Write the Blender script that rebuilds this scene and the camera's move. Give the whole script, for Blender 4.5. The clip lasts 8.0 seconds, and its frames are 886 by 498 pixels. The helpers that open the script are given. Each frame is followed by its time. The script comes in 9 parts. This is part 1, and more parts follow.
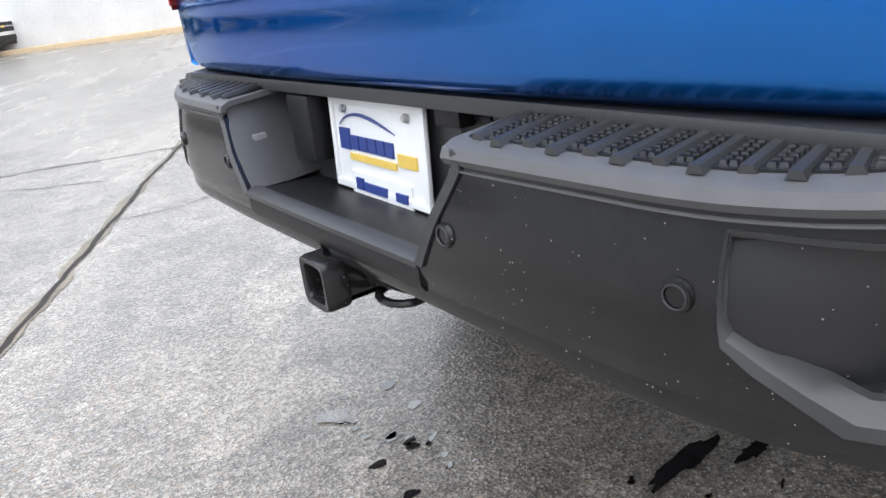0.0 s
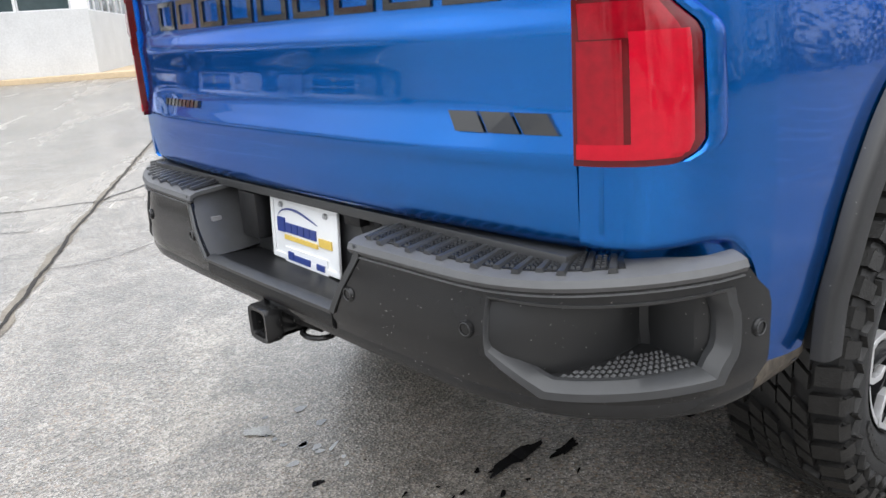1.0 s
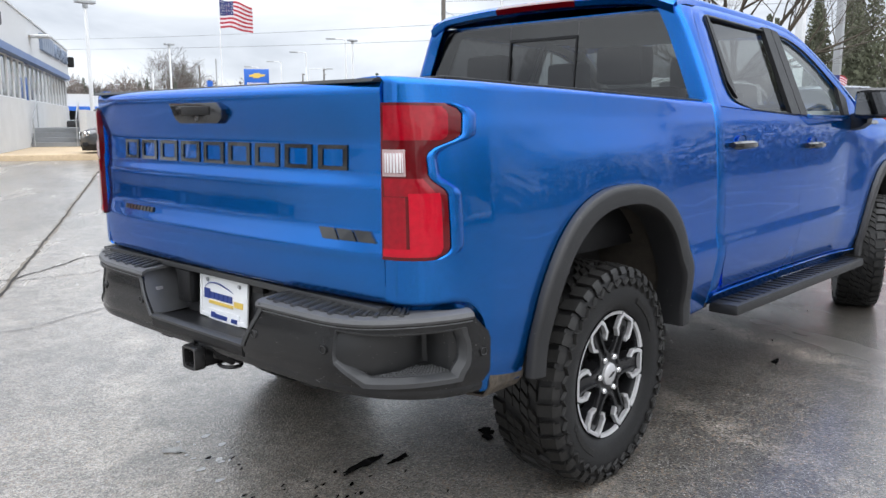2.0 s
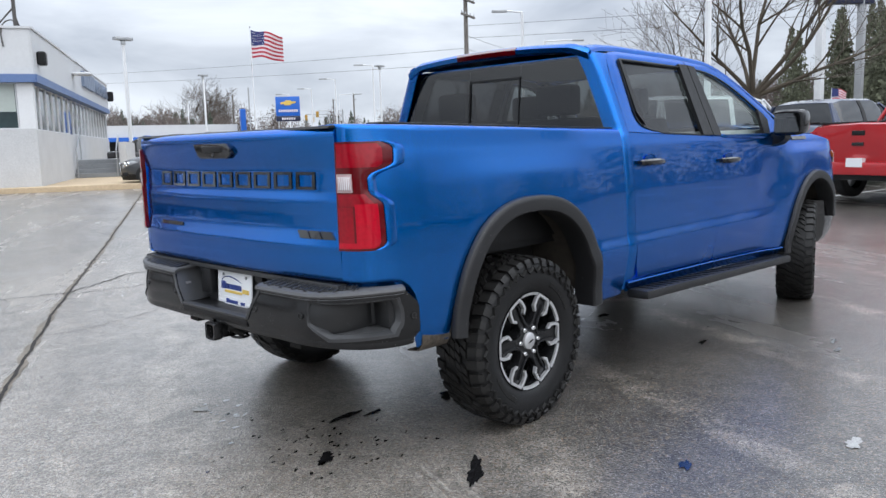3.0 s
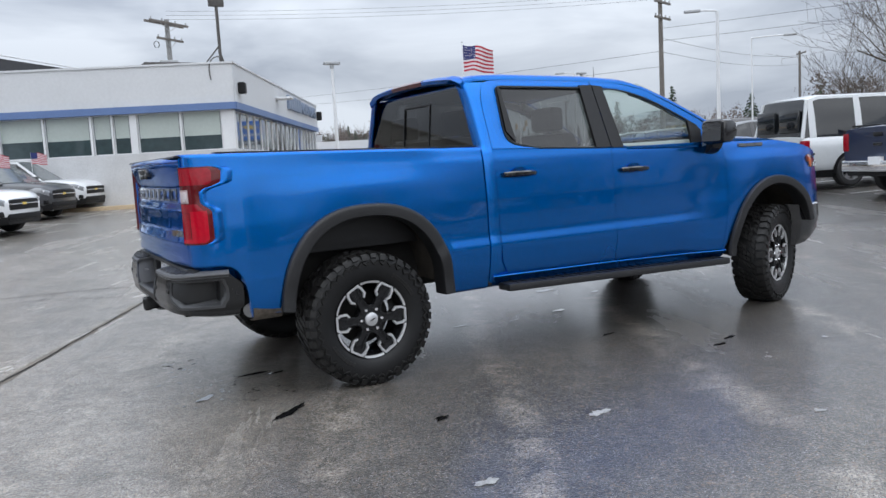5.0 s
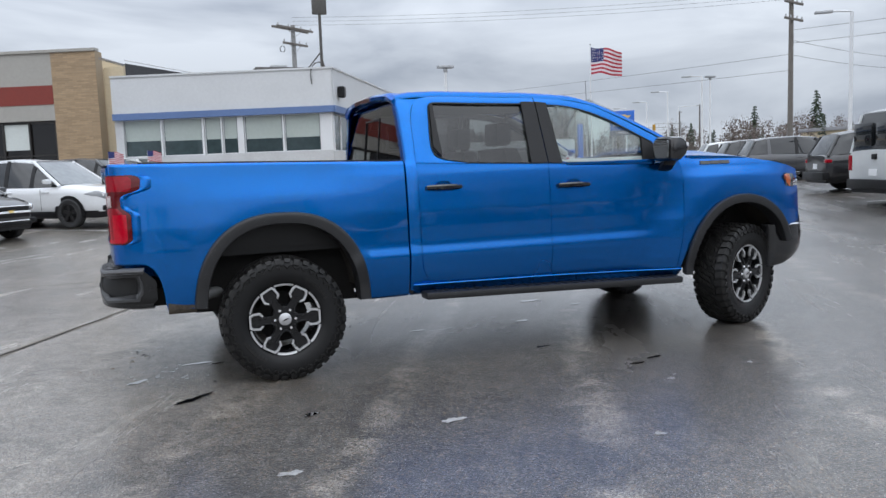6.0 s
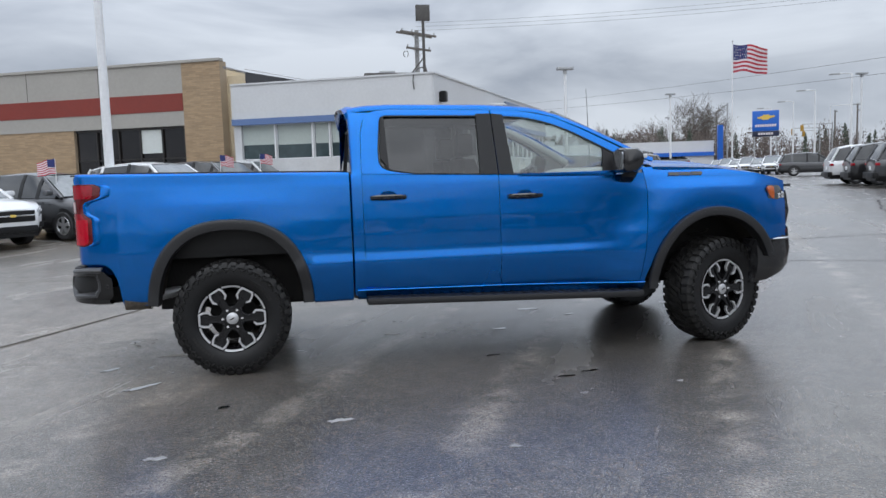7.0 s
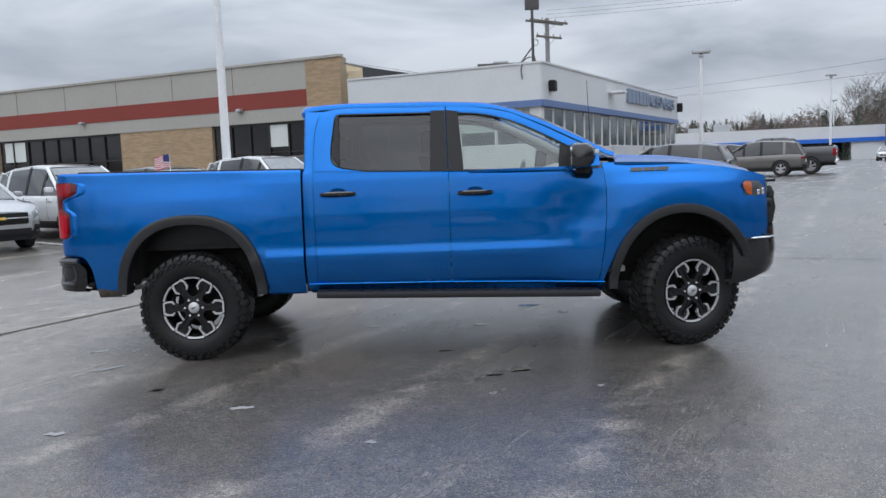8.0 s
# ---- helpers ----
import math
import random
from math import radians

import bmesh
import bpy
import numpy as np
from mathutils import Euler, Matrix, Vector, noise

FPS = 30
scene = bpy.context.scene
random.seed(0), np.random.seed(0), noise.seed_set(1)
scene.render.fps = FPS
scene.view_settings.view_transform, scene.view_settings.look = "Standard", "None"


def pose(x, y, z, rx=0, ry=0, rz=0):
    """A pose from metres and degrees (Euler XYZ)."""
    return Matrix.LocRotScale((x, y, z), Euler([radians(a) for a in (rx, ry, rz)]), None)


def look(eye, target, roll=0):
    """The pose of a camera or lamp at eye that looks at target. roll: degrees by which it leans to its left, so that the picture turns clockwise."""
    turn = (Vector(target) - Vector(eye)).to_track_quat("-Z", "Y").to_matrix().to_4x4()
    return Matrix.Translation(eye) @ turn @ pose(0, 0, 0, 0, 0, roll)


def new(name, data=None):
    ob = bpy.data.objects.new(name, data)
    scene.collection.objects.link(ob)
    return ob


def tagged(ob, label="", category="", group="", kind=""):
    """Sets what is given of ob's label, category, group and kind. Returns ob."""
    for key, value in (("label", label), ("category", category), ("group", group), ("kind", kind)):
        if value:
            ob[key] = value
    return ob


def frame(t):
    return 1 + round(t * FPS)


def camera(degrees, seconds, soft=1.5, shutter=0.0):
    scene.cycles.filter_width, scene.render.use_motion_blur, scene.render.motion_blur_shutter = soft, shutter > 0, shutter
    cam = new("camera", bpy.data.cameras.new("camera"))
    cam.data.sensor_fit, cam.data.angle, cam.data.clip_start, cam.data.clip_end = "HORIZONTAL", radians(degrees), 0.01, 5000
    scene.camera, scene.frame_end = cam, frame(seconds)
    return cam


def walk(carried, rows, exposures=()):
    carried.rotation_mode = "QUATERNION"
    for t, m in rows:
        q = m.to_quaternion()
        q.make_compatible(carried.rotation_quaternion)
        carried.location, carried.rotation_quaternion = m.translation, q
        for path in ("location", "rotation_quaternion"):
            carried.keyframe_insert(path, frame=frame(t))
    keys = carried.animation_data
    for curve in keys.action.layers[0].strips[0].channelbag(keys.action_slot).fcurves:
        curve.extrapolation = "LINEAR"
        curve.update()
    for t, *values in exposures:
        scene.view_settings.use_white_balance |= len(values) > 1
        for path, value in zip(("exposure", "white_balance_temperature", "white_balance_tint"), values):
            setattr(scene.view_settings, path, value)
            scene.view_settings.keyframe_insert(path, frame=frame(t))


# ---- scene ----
# camera and its walk
cam = camera(59.2, 8.0, soft=1.5)
PATH = [
    (0.0, (-1.592, -1.077, 0.973), (-0.591, 0.52, 0.305), -7.8),
    (0.5, (-1.647, -1.18, 1.022), (-0.622, 0.41, 0.371), -6.5),
    (1.0, (-1.903, -1.571, 1.179), (-0.673, -0.095, 0.62), -3.9),
    (1.5, (-2.209, -1.937, 1.299), (-0.801, -0.586, 0.859), -1.4),
    (2.0, (-2.499, -2.382, 1.343), (-1.032, -1.061, 1.019), -0.1),
    (3.3, (-2.962, -3.516, 1.382), (-1.584, -2.09, 1.122), -2.5),
    (3.5, (-2.889, -3.678, 1.374), (-1.544, -2.22, 1.124), -3.0),
    (4.0, (-2.647, -4.194, 1.37), (-1.408, -2.64, 1.14), -3.7),
    (4.5, (-2.342, -4.774, 1.353), (-1.232, -3.126, 1.124), -3.7),
    (6.0, (-0.73, -6.11, 1.369), (-0.055, -4.239, 1.161), -2.1),
    (6.5, (-0.092, -6.421, 1.381), (0.42, -4.497, 1.187), -1.7),
    (7.0, (0.567, -6.638, 1.392), (0.903, -4.676, 1.199), -1.8),
    (7.5, (1.271, -6.757, 1.401), (1.419, -4.772, 1.204), -2.0),
    (8.0, (2.052, -6.802, 1.398), (2.006, -4.813, 1.191), -2.2),
]
EXPOSURES = [(0.0, 1.2, 6650, 10), (0.5, 1.17, 6680, 10), (1.0, 1.06, 6850, 10), (1.5, 1.02, 6980, 10), (2.0, 0.85, 6700, 10), (3.5, 0.45, 6450, 10),
             (5.0, 0.30, 6400, 10), (8.0, 0.06, 6400, 10)]
walk(cam, [(t, look(eye, target, roll)) for t, eye, target, roll in PATH], EXPOSURES)

# overcast sky and a weak, wide sun behind the cloud
SUN_ELEVATION, SUN_AZIMUTH = radians(55), radians(200)
world = bpy.data.worlds.new("overcast_sky")
scene.world = world
world.use_nodes = True
wt = world.node_tree
wt.nodes.clear()
w_out = wt.nodes.new("ShaderNodeOutputWorld")
w_bg = wt.nodes.new("ShaderNodeBackground")
w_sky = wt.nodes.new("ShaderNodeTexSky")
w_sky.sky_type, w_sky.sun_disc = "NISHITA", False
w_sky.sun_elevation, w_sky.sun_rotation = SUN_ELEVATION, SUN_AZIMUTH
w_co = wt.nodes.new("ShaderNodeTexCoord")
w_map = wt.nodes.new("ShaderNodeMapping")
w_map.inputs["Scale"].default_value = (1.0, 1.0, 3.6)
w_noise = wt.nodes.new("ShaderNodeTexNoise")
w_noise.inputs["Scale"].default_value, w_noise.inputs["Detail"].default_value = 3.2, 7.0
w_noise.inputs["Roughness"].default_value, w_noise.inputs["Distortion"].default_value = 0.5, 0.35
w_ramp = wt.nodes.new("ShaderNodeValToRGB")
w_ramp.color_ramp.elements[0].position, w_ramp.color_ramp.elements[0].color = 0.34, (4.35, 4.85, 5.72, 1)
w_ramp.color_ramp.elements[1].position, w_ramp.color_ramp.elements[1].color = 0.64, (8.05, 8.65, 9.5, 1)
w_mix = wt.nodes.new("ShaderNodeMix")
w_mix.data_type = "RGBA"
w_mix.inputs[0].default_value = 0.96
wt.links.new(w_co.outputs["Generated"], w_map.inputs["Vector"])
wt.links.new(w_map.outputs["Vector"], w_noise.inputs["Vector"])
wt.links.new(w_noise.outputs["Fac"], w_ramp.inputs["Fac"])
wt.links.new(w_sky.outputs["Color"], w_mix.inputs[6])
wt.links.new(w_ramp.outputs["Color"], w_mix.inputs[7])
# an overcast sky is brighter overhead than at the horizon
w_sep = wt.nodes.new("ShaderNodeSeparateXYZ")
wt.links.new(w_co.outputs["Generated"], w_sep.inputs[0])
w_up = wt.nodes.new("ShaderNodeMapRange")
w_up.inputs["From Min"].default_value, w_up.inputs["From Max"].default_value = 0.12, 1.0
w_up.inputs["To Min"].default_value, w_up.inputs["To Max"].default_value = 0.90, 2.8
wt.links.new(w_sep.outputs["Z"], w_up.inputs["Value"])
w_gain = wt.nodes.new("ShaderNodeVectorMath")
w_gain.operation = "SCALE"
wt.links.new(w_mix.outputs[2], w_gain.inputs[0])
wt.links.new(w_up.outputs["Result"], w_gain.inputs["Scale"])
wt.links.new(w_gain.outputs[0], w_bg.inputs["Color"])
wt.links.new(w_bg.outputs["Background"], w_out.inputs["Surface"])
w_bg.inputs["Strength"].default_value = 0.085
sun = new("sun", bpy.data.lights.new("sun", "SUN"))
sun.data.energy, sun.data.angle, sun.data.color = 0.95, radians(105), (1.0, 0.97, 0.93)
sun.matrix_world = look(
    (60 * math.sin(SUN_AZIMUTH) * math.cos(SUN_ELEVATION), 60 * math.cos(SUN_AZIMUTH) * math.cos(SUN_ELEVATION), 60 * math.sin(SUN_ELEVATION)), (0, 0, 0))

# materials
def material(name, colour, rough=0.5, metal=0.0, vary=0.12, scale=8.0, bump=0.0, bump_scale=60.0, coat=0.0, rough_vary=0.1,
             random_piece=0.0, spec=0.5, coord="Object", island=0.0, flecks=0.0):
    """A surface with colour and gloss that vary at two scales, and fine relief."""
    m = bpy.data.materials.new(name)
    m.use_nodes = True
    t = m.node_tree
    b = t.nodes["Principled BSDF"]
    b.inputs["Metallic"].default_value = metal
    b.inputs["Specular IOR Level"].default_value = spec
    b.inputs["Coat Weight"].default_value = coat
    b.inputs["Coat Roughness"].default_value = 0.04
    co = t.nodes.new("ShaderNodeTexCoord")
    big = t.nodes.new("ShaderNodeTexNoise")
    big.inputs["Scale"].default_value, big.inputs["Detail"].default_value = scale * 0.25, 4.0
    small = t.nodes.new("ShaderNodeTexNoise")
    small.inputs["Scale"].default_value, small.inputs["Detail"].default_value = scale * 4, 6.0
    for n in (big, small):
        t.links.new(co.outputs[coord], n.inputs["Vector"])
    add = t.nodes.new("ShaderNodeMath")
    add.operation = "ADD"
    t.links.new(big.outputs["Fac"], add.inputs[0])
    t.links.new(small.outputs["Fac"], add.inputs[1])
    value = t.nodes.new("ShaderNodeMapRange")
    value.inputs["From Min"].default_value, value.inputs["From Max"].default_value = 0.65, 1.35
    value.inputs["To Min"].default_value, value.inputs["To Max"].default_value = 1 - vary, 1 + vary
    t.links.new(add.outputs[0], value.inputs["Value"])
    last = value.outputs["Result"]
    if random_piece:
        info = t.nodes.new("ShaderNodeObjectInfo")
        rr = t.nodes.new("ShaderNodeMapRange")
        rr.inputs["To Min"].default_value, rr.inputs["To Max"].default_value = 1 - random_piece, 1 + random_piece
        t.links.new(info.outputs["Random"], rr.inputs["Value"])
        mul = t.nodes.new("ShaderNodeMath")
        mul.operation = "MULTIPLY"
        t.links.new(last, mul.inputs[0])
        t.links.new(rr.outputs["Result"], mul.inputs[1])
        last = mul.outputs[0]
    if island:
        geo = t.nodes.new("ShaderNodeNewGeometry")
        ri = t.nodes.new("ShaderNodeMapRange")
        ri.inputs["To Min"].default_value, ri.inputs["To Max"].default_value = 1 - island, 1 + island
        t.links.new(geo.outputs["Random Per Island"], ri.inputs["Value"])
        mul2 = t.nodes.new("ShaderNodeMath")
        mul2.operation = "MULTIPLY"
        t.links.new(last, mul2.inputs[0])
        t.links.new(ri.outputs["Result"], mul2.inputs[1])
        last = mul2.outputs[0]
    hsv = t.nodes.new("ShaderNodeHueSaturation")
    hsv.inputs["Color"].default_value = (*colour, 1)
    t.links.new(last, hsv.inputs["Value"])
    if flecks:
        # sparse grains of road dust and dried drops
        dots = t.nodes.new("ShaderNodeTexVoronoi")
        dots.inputs["Scale"].default_value = 210
        t.links.new(co.outputs[coord], dots.inputs["Vector"])
        near_ = t.nodes.new("ShaderNodeMath")
        near_.operation = "LESS_THAN"
        near_.inputs[1].default_value = 0.17
        t.links.new(dots.outputs["Distance"], near_.inputs[0])
        pick = t.nodes.new("ShaderNodeSeparateColor")
        t.links.new(dots.outputs["Color"], pick.inputs[0])
        rare = t.nodes.new("ShaderNodeMath")
        rare.operation = "GREATER_THAN"
        rare.inputs[1].default_value = 1 - 0.07 * flecks
        t.links.new(pick.outputs[0], rare.inputs[0])
        both = t.nodes.new("ShaderNodeMath")
        both.operation = "MULTIPLY"
        t.links.new(near_.outputs[0], both.inputs[0])
        t.links.new(rare.outputs[0], both.inputs[1])
        fm = t.nodes.new("ShaderNodeMix")
        fm.data_type = "RGBA"
        t.links.new(both.outputs[0], fm.inputs[0])
        t.links.new(hsv.outputs["Color"], fm.inputs[6])
        fm.inputs[7].default_value = (0.30, 0.29, 0.28, 1)
        t.links.new(fm.outputs[2], b.inputs["Base Color"])
    else:
        t.links.new(hsv.outputs["Color"], b.inputs["Base Color"])
    rmap = t.nodes.new("ShaderNodeMapRange")
    rmap.inputs["From Min"].default_value, rmap.inputs["From Max"].default_value = 0.3, 0.7
    rmap.inputs["To Min"].default_value = max(0.0, rough * (1 - rough_vary))
    rmap.inputs["To Max"].default_value = min(1.0, rough * (1 + rough_vary))
    t.links.new(big.outputs["Fac"], rmap.inputs["Value"])
    t.links.new(rmap.outputs["Result"], b.inputs["Roughness"])
    if bump:
        fine = t.nodes.new("ShaderNodeTexNoise")
        fine.inputs["Scale"].default_value, fine.inputs["Detail"].default_value = bump_scale, 3.0
        t.links.new(co.outputs[coord], fine.inputs["Vector"])
        bm_ = t.nodes.new("ShaderNodeBump")
        bm_.inputs["Strength"].default_value, bm_.inputs["Distance"].default_value = bump, 0.01
        t.links.new(fine.outputs["Fac"], bm_.inputs["Height"])
        t.links.new(bm_.outputs["Normal"], b.inputs["Normal"])
    return m


def paint(name, colour, metal=0.0, rough=0.32, coat=1.0):
    return material(name, colour, rough, metal, vary=0.04, scale=3, coat=coat, rough_vary=0.1, bump=0.004, bump_scale=250)


def glass(name, tint, sheen=0.07):
    """A thin pane: tinted see-through glass that mirrors more towards grazing angles."""
    m = bpy.data.materials.new(name)
    m.use_nodes = True
    t = m.node_tree
    t.nodes.remove(t.nodes["Principled BSDF"])
    clear, gloss = t.nodes.new("ShaderNodeBsdfTransparent"), t.nodes.new("ShaderNodeBsdfGlossy")
    clear.inputs["Color"].default_value = (*tint, 1)
    gloss.inputs["Roughness"].default_value = 0.012
    weight, power, scale_ = t.nodes.new("ShaderNodeLayerWeight"), t.nodes.new("ShaderNodeMath"), t.nodes.new("ShaderNodeMath")
    weight.inputs["Blend"].default_value = 0.5
    power.operation, scale_.operation = "POWER", "MULTIPLY_ADD"
    power.inputs[1].default_value = 5.0
    scale_.inputs[1].default_value, scale_.inputs[2].default_value = 1 - sheen, sheen
    mix = t.nodes.new("ShaderNodeMixShader")
    t.links.new(weight.outputs["Facing"], power.inputs[0])
    t.links.new(power.outputs[0], scale_.inputs[0])
    t.links.new(scale_.outputs[0], mix.inputs[0])
    t.links.new(clear.outputs[0], mix.inputs[1])
    t.links.new(gloss.outputs[0], mix.inputs[2])
    t.links.new(mix.outputs[0], t.nodes["Material Output"].inputs["Surface"])
    return m


BLUE = paint("blue_metallic_paint", (0.0, 0.126, 0.46), 0.92, 0.25, 0.75)
BLUE.node_tree.nodes["Principled BSDF"].inputs["Specular Tint"].default_value = (0.03, 0.48, 0.95, 1)
BLUE.node_tree.nodes["Principled BSDF"].inputs["Coat Roughness"].default_value = 0.022
BLUE.node_tree.nodes["Principled BSDF"].inputs["Coat IOR"].default_value = 1.42
PLASTIC = material("grey_textured_plastic", (0.088, 0.089, 0.092), 0.55, vary=0.12, scale=10, bump=0.12, bump_scale=900)
PLASTIC_DARK = material("black_plastic", (0.006, 0.006, 0.0068), 0.45, vary=0.15, scale=10, bump=0.1, bump_scale=800, spec=0.35)
GLOSS_BLACK = material("gloss_black_trim", (0.008, 0.008, 0.009), 0.16, vary=0.1, scale=6, coat=0.6, bump=0.01, bump_scale=300)
BLACK_METAL = material("black_painted_metal", (0.012, 0.012, 0.0125), 0.17, vary=0.2, scale=9, bump=0.012, bump_scale=200, spec=0.34, flecks=1.0)
WET_PLASTIC = material("wet_dark_plastic", (0.020, 0.021, 0.023), 0.13, vary=0.3, scale=30, bump=0.12, bump_scale=140, rough_vary=0.5)
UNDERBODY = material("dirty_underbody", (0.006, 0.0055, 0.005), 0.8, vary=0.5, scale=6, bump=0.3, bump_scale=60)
RIM_PLASTIC = material("mid_grey_plastic", (0.036, 0.037, 0.039), 0.42, vary=0.14, scale=10, bump=0.08, bump_scale=900)
FLARE = material("dark_flare_plastic", (0.013, 0.0132, 0.0145), 0.5, vary=0.15, scale=8, bump=0.1, bump_scale=800, flecks=0.8)
LINER = material("muddy_wheel_liner", (0.040, 0.033, 0.026), 0.9, vary=0.45, scale=5, bump=0.4, bump_scale=90)
RUBBER = material("tyre_rubber", (0.0080, 0.0080, 0.0085), 0.46, vary=0.25, scale=14, bump=0.12, bump_scale=220, spec=0.34)
RUBBER_DUST = material("dusty_tread", (0.0135, 0.013, 0.0125), 0.46, vary=0.45, scale=20, bump=0.2, bump_scale=200, spec=0.36)
SILVER = material("machined_aluminium", (0.60, 0.60, 0.61), 0.3, 0.6, vary=0.06, scale=20, bump=0.02, bump_scale=300)
CHROME = material("chrome", (0.85, 0.85, 0.86), 0.08, 1.0, vary=0.03, scale=8)
STEEL = material("galvanised_steel", (0.42, 0.43, 0.44), 0.5, 0.7, vary=0.15, scale=6, bump=0.06, bump_scale=80)
RED_LENS = material("red_lamp_lens", (0.27, 0.0005, 0.009), 0.10, vary=0.2, scale=16, spec=0.2, coat=0.4)
RED_LENS_DARK = material("dark_red_lamp_lens", (0.095, 0.0005, 0.003), 0.10, vary=0.2, scale=12, spec=0.25, coat=0.4)
RED_BRIGHT = material("bright_red_lamp_lens", (0.42, 0.0005, 0.014), 0.12, vary=0.16, scale=14, spec=0.2, coat=0.4)
CLEAR_LENS = material("clear_lamp_lens", (0.72, 0.72, 0.74), 0.1, vary=0.15, scale=60, coat=1.0)
DULL_CLEAR = material("pink_tinted_clear_lens", (0.42, 0.30, 0.30), 0.12, vary=0.15, scale=60)
AMBER = material("amber_lens", (0.46, 0.085, 0.004), 0.2, vary=0.15, scale=30, coat=1.0)
TINT = glass("tinted_glass", (0.20, 0.205, 0.205))
CLEAR = glass("clear_glass", (0.78, 0.85, 0.82), 0.10)
CAR_GLASS = material("dark_car_glass", (0.010, 0.012, 0.014), 0.04, vary=0.2, scale=2, coat=0.5)
PLATE_WHITE = material("white_plate", (0.78, 0.79, 0.80), 0.35, vary=0.03, scale=10)
PRINT_BLUE = material("blue_print", (0.02, 0.045, 0.22), 0.4, vary=0.05)
PRINT_GOLD = material("gold_print", (0.72, 0.50, 0.10), 0.4, vary=0.08)
SEAT = material("black_seat_leather", (0.03, 0.03, 0.032), 0.5, vary=0.2, scale=6, bump=0.15, bump_scale=120)
CABIN = material("grey_cabin_trim", (0.36, 0.36, 0.35), 0.7, vary=0.1, scale=6, bump=0.1, bump_scale=200)


# mesh helpers
def finish(bm, name, mat_, parent=None, label="", angle=35, solid=0.0, offset=-1.0, smooth=True):
    me = bpy.data.meshes.new(name)
    bm.to_mesh(me)
    bm.free()
    for p in me.polygons:
        p.use_smooth = smooth
    if smooth:
        me.set_sharp_from_angle(angle=radians(angle))
        if solid:
            # the cut borders of sheet panels stay crisp
            uses = {}
            for p in me.polygons:
                for k in p.edge_keys:
                    uses[k] = uses.get(k, 0) + 1
            for ed in me.edges:
                if uses.get(ed.key, 0) == 1:
                    ed.use_edge_sharp = True
    me.materials.append(mat_)
    ob = new(name, me)
    if parent is not None:
        ob.parent = parent
    if label:
        ob["label"] = label
    if solid:
        s = ob.modifiers.new("thickness", "SOLIDIFY")
        s.thickness, s.offset = solid, offset
    return ob


def part(name, bm, mat_, parent, label="", **kw):
    return finish(bm, name, mat_, parent, label, **kw)


def thing(name, label, category, group="", at=None):
    ob = new(name)
    ob.empty_display_size = 0.2
    if at is not None:
        ob.matrix_basis = at
    return tagged(ob, label, category, group)


def face_out(bm, centre):
    """Turns an open sheet so that its faces look away from a centre."""
    c = Vector(centre)
    bm.normal_update()
    total = sum((f.normal.dot((f.calc_center_median() - c).normalized()) * f.calc_area() for f in bm.faces), 0.0)
    if total < 0:
        bmesh.ops.reverse_faces(bm, faces=bm.faces[:])
    return bm


def sheet(rows, closed=False, bm=None):
    """A sheet through rows of points."""
    bm = bm or bmesh.new()
    vs = [[bm.verts.new(p) for p in row] for row in rows]
    for a, b in zip(vs, vs[1:]):
        n = len(a)
        for i in range(n if closed else n - 1):
            j = (i + 1) % n
            bm.faces.new((a[i], a[j], b[j], b[i]))
    return bm


def solid_loft(rings, bm=None):
    """A closed solid through closed rings of points."""
    bm = sheet(rings, closed=True, bm=bm) if bm is None else sheet(rings, True, bm)
    bm.verts.ensure_lookup_table()
    n = len(rings[0])
    total = len(bm.verts)
    bm.faces.new([bm.verts[total - n * len(rings) + i] for i in range(n)])
    bm.faces.new([bm.verts[total - n + i] for i in reversed(range(n))])
    bmesh.ops.recalc_face_normals(bm, faces=bm.faces[:])
    return bm


def prism(poly, axis, a, b, bm=None, bevel=0.0):
    """A polygon in the plane across an axis, pushed from a to b."""
    def at(p, v):
        return {"x": (v, p[0], p[1]), "y": (p[0], v, p[1]), "z": (p[0], p[1], v)}[axis]
    own = bmesh.new()
    lo = [own.verts.new(at(p, a)) for p in poly]
    hi = [own.verts.new(at(p, b)) for p in poly]
    own.faces.new(lo)
    own.faces.new(hi[::-1])
    n = len(poly)
    for i in range(n):
        own.faces.new((lo[i], hi[i], hi[(i + 1) % n], lo[(i + 1) % n]))
    bmesh.ops.recalc_face_normals(own, faces=own.faces[:])
    if bevel:
        bmesh.ops.bevel(own, geom=own.edges[:], offset=bevel, segments=2, affect="EDGES", profile=0.6)
    return merge(bm, own)


def merge(bm, own):
    if bm is None:
        return own
    me = bpy.data.meshes.new("join")
    own.to_mesh(me)
    own.free()
    bm.from_mesh(me)
    bpy.data.meshes.remove(me)
    return bm


def box(x0, x1, y0, y1, z0, z1, bm=None, bevel=0.0, m=None):
    own = bmesh.new()
    bmesh.ops.create_cube(own, size=1.0)
    for v in own.verts:
        v.co = Vector(((x0 + x1) / 2 + v.co.x * (x1 - x0), (y0 + y1) / 2 + v.co.y * (y1 - y0), (z0 + z1) / 2 + v.co.z * (z1 - z0)))
    if bevel:
        bmesh.ops.bevel(own, geom=own.edges[:], offset=bevel, segments=2, affect="EDGES", profile=0.6)
    if m is not None:
        bmesh.ops.transform(own, matrix=m, verts=own.verts[:])
    return merge(bm, own)


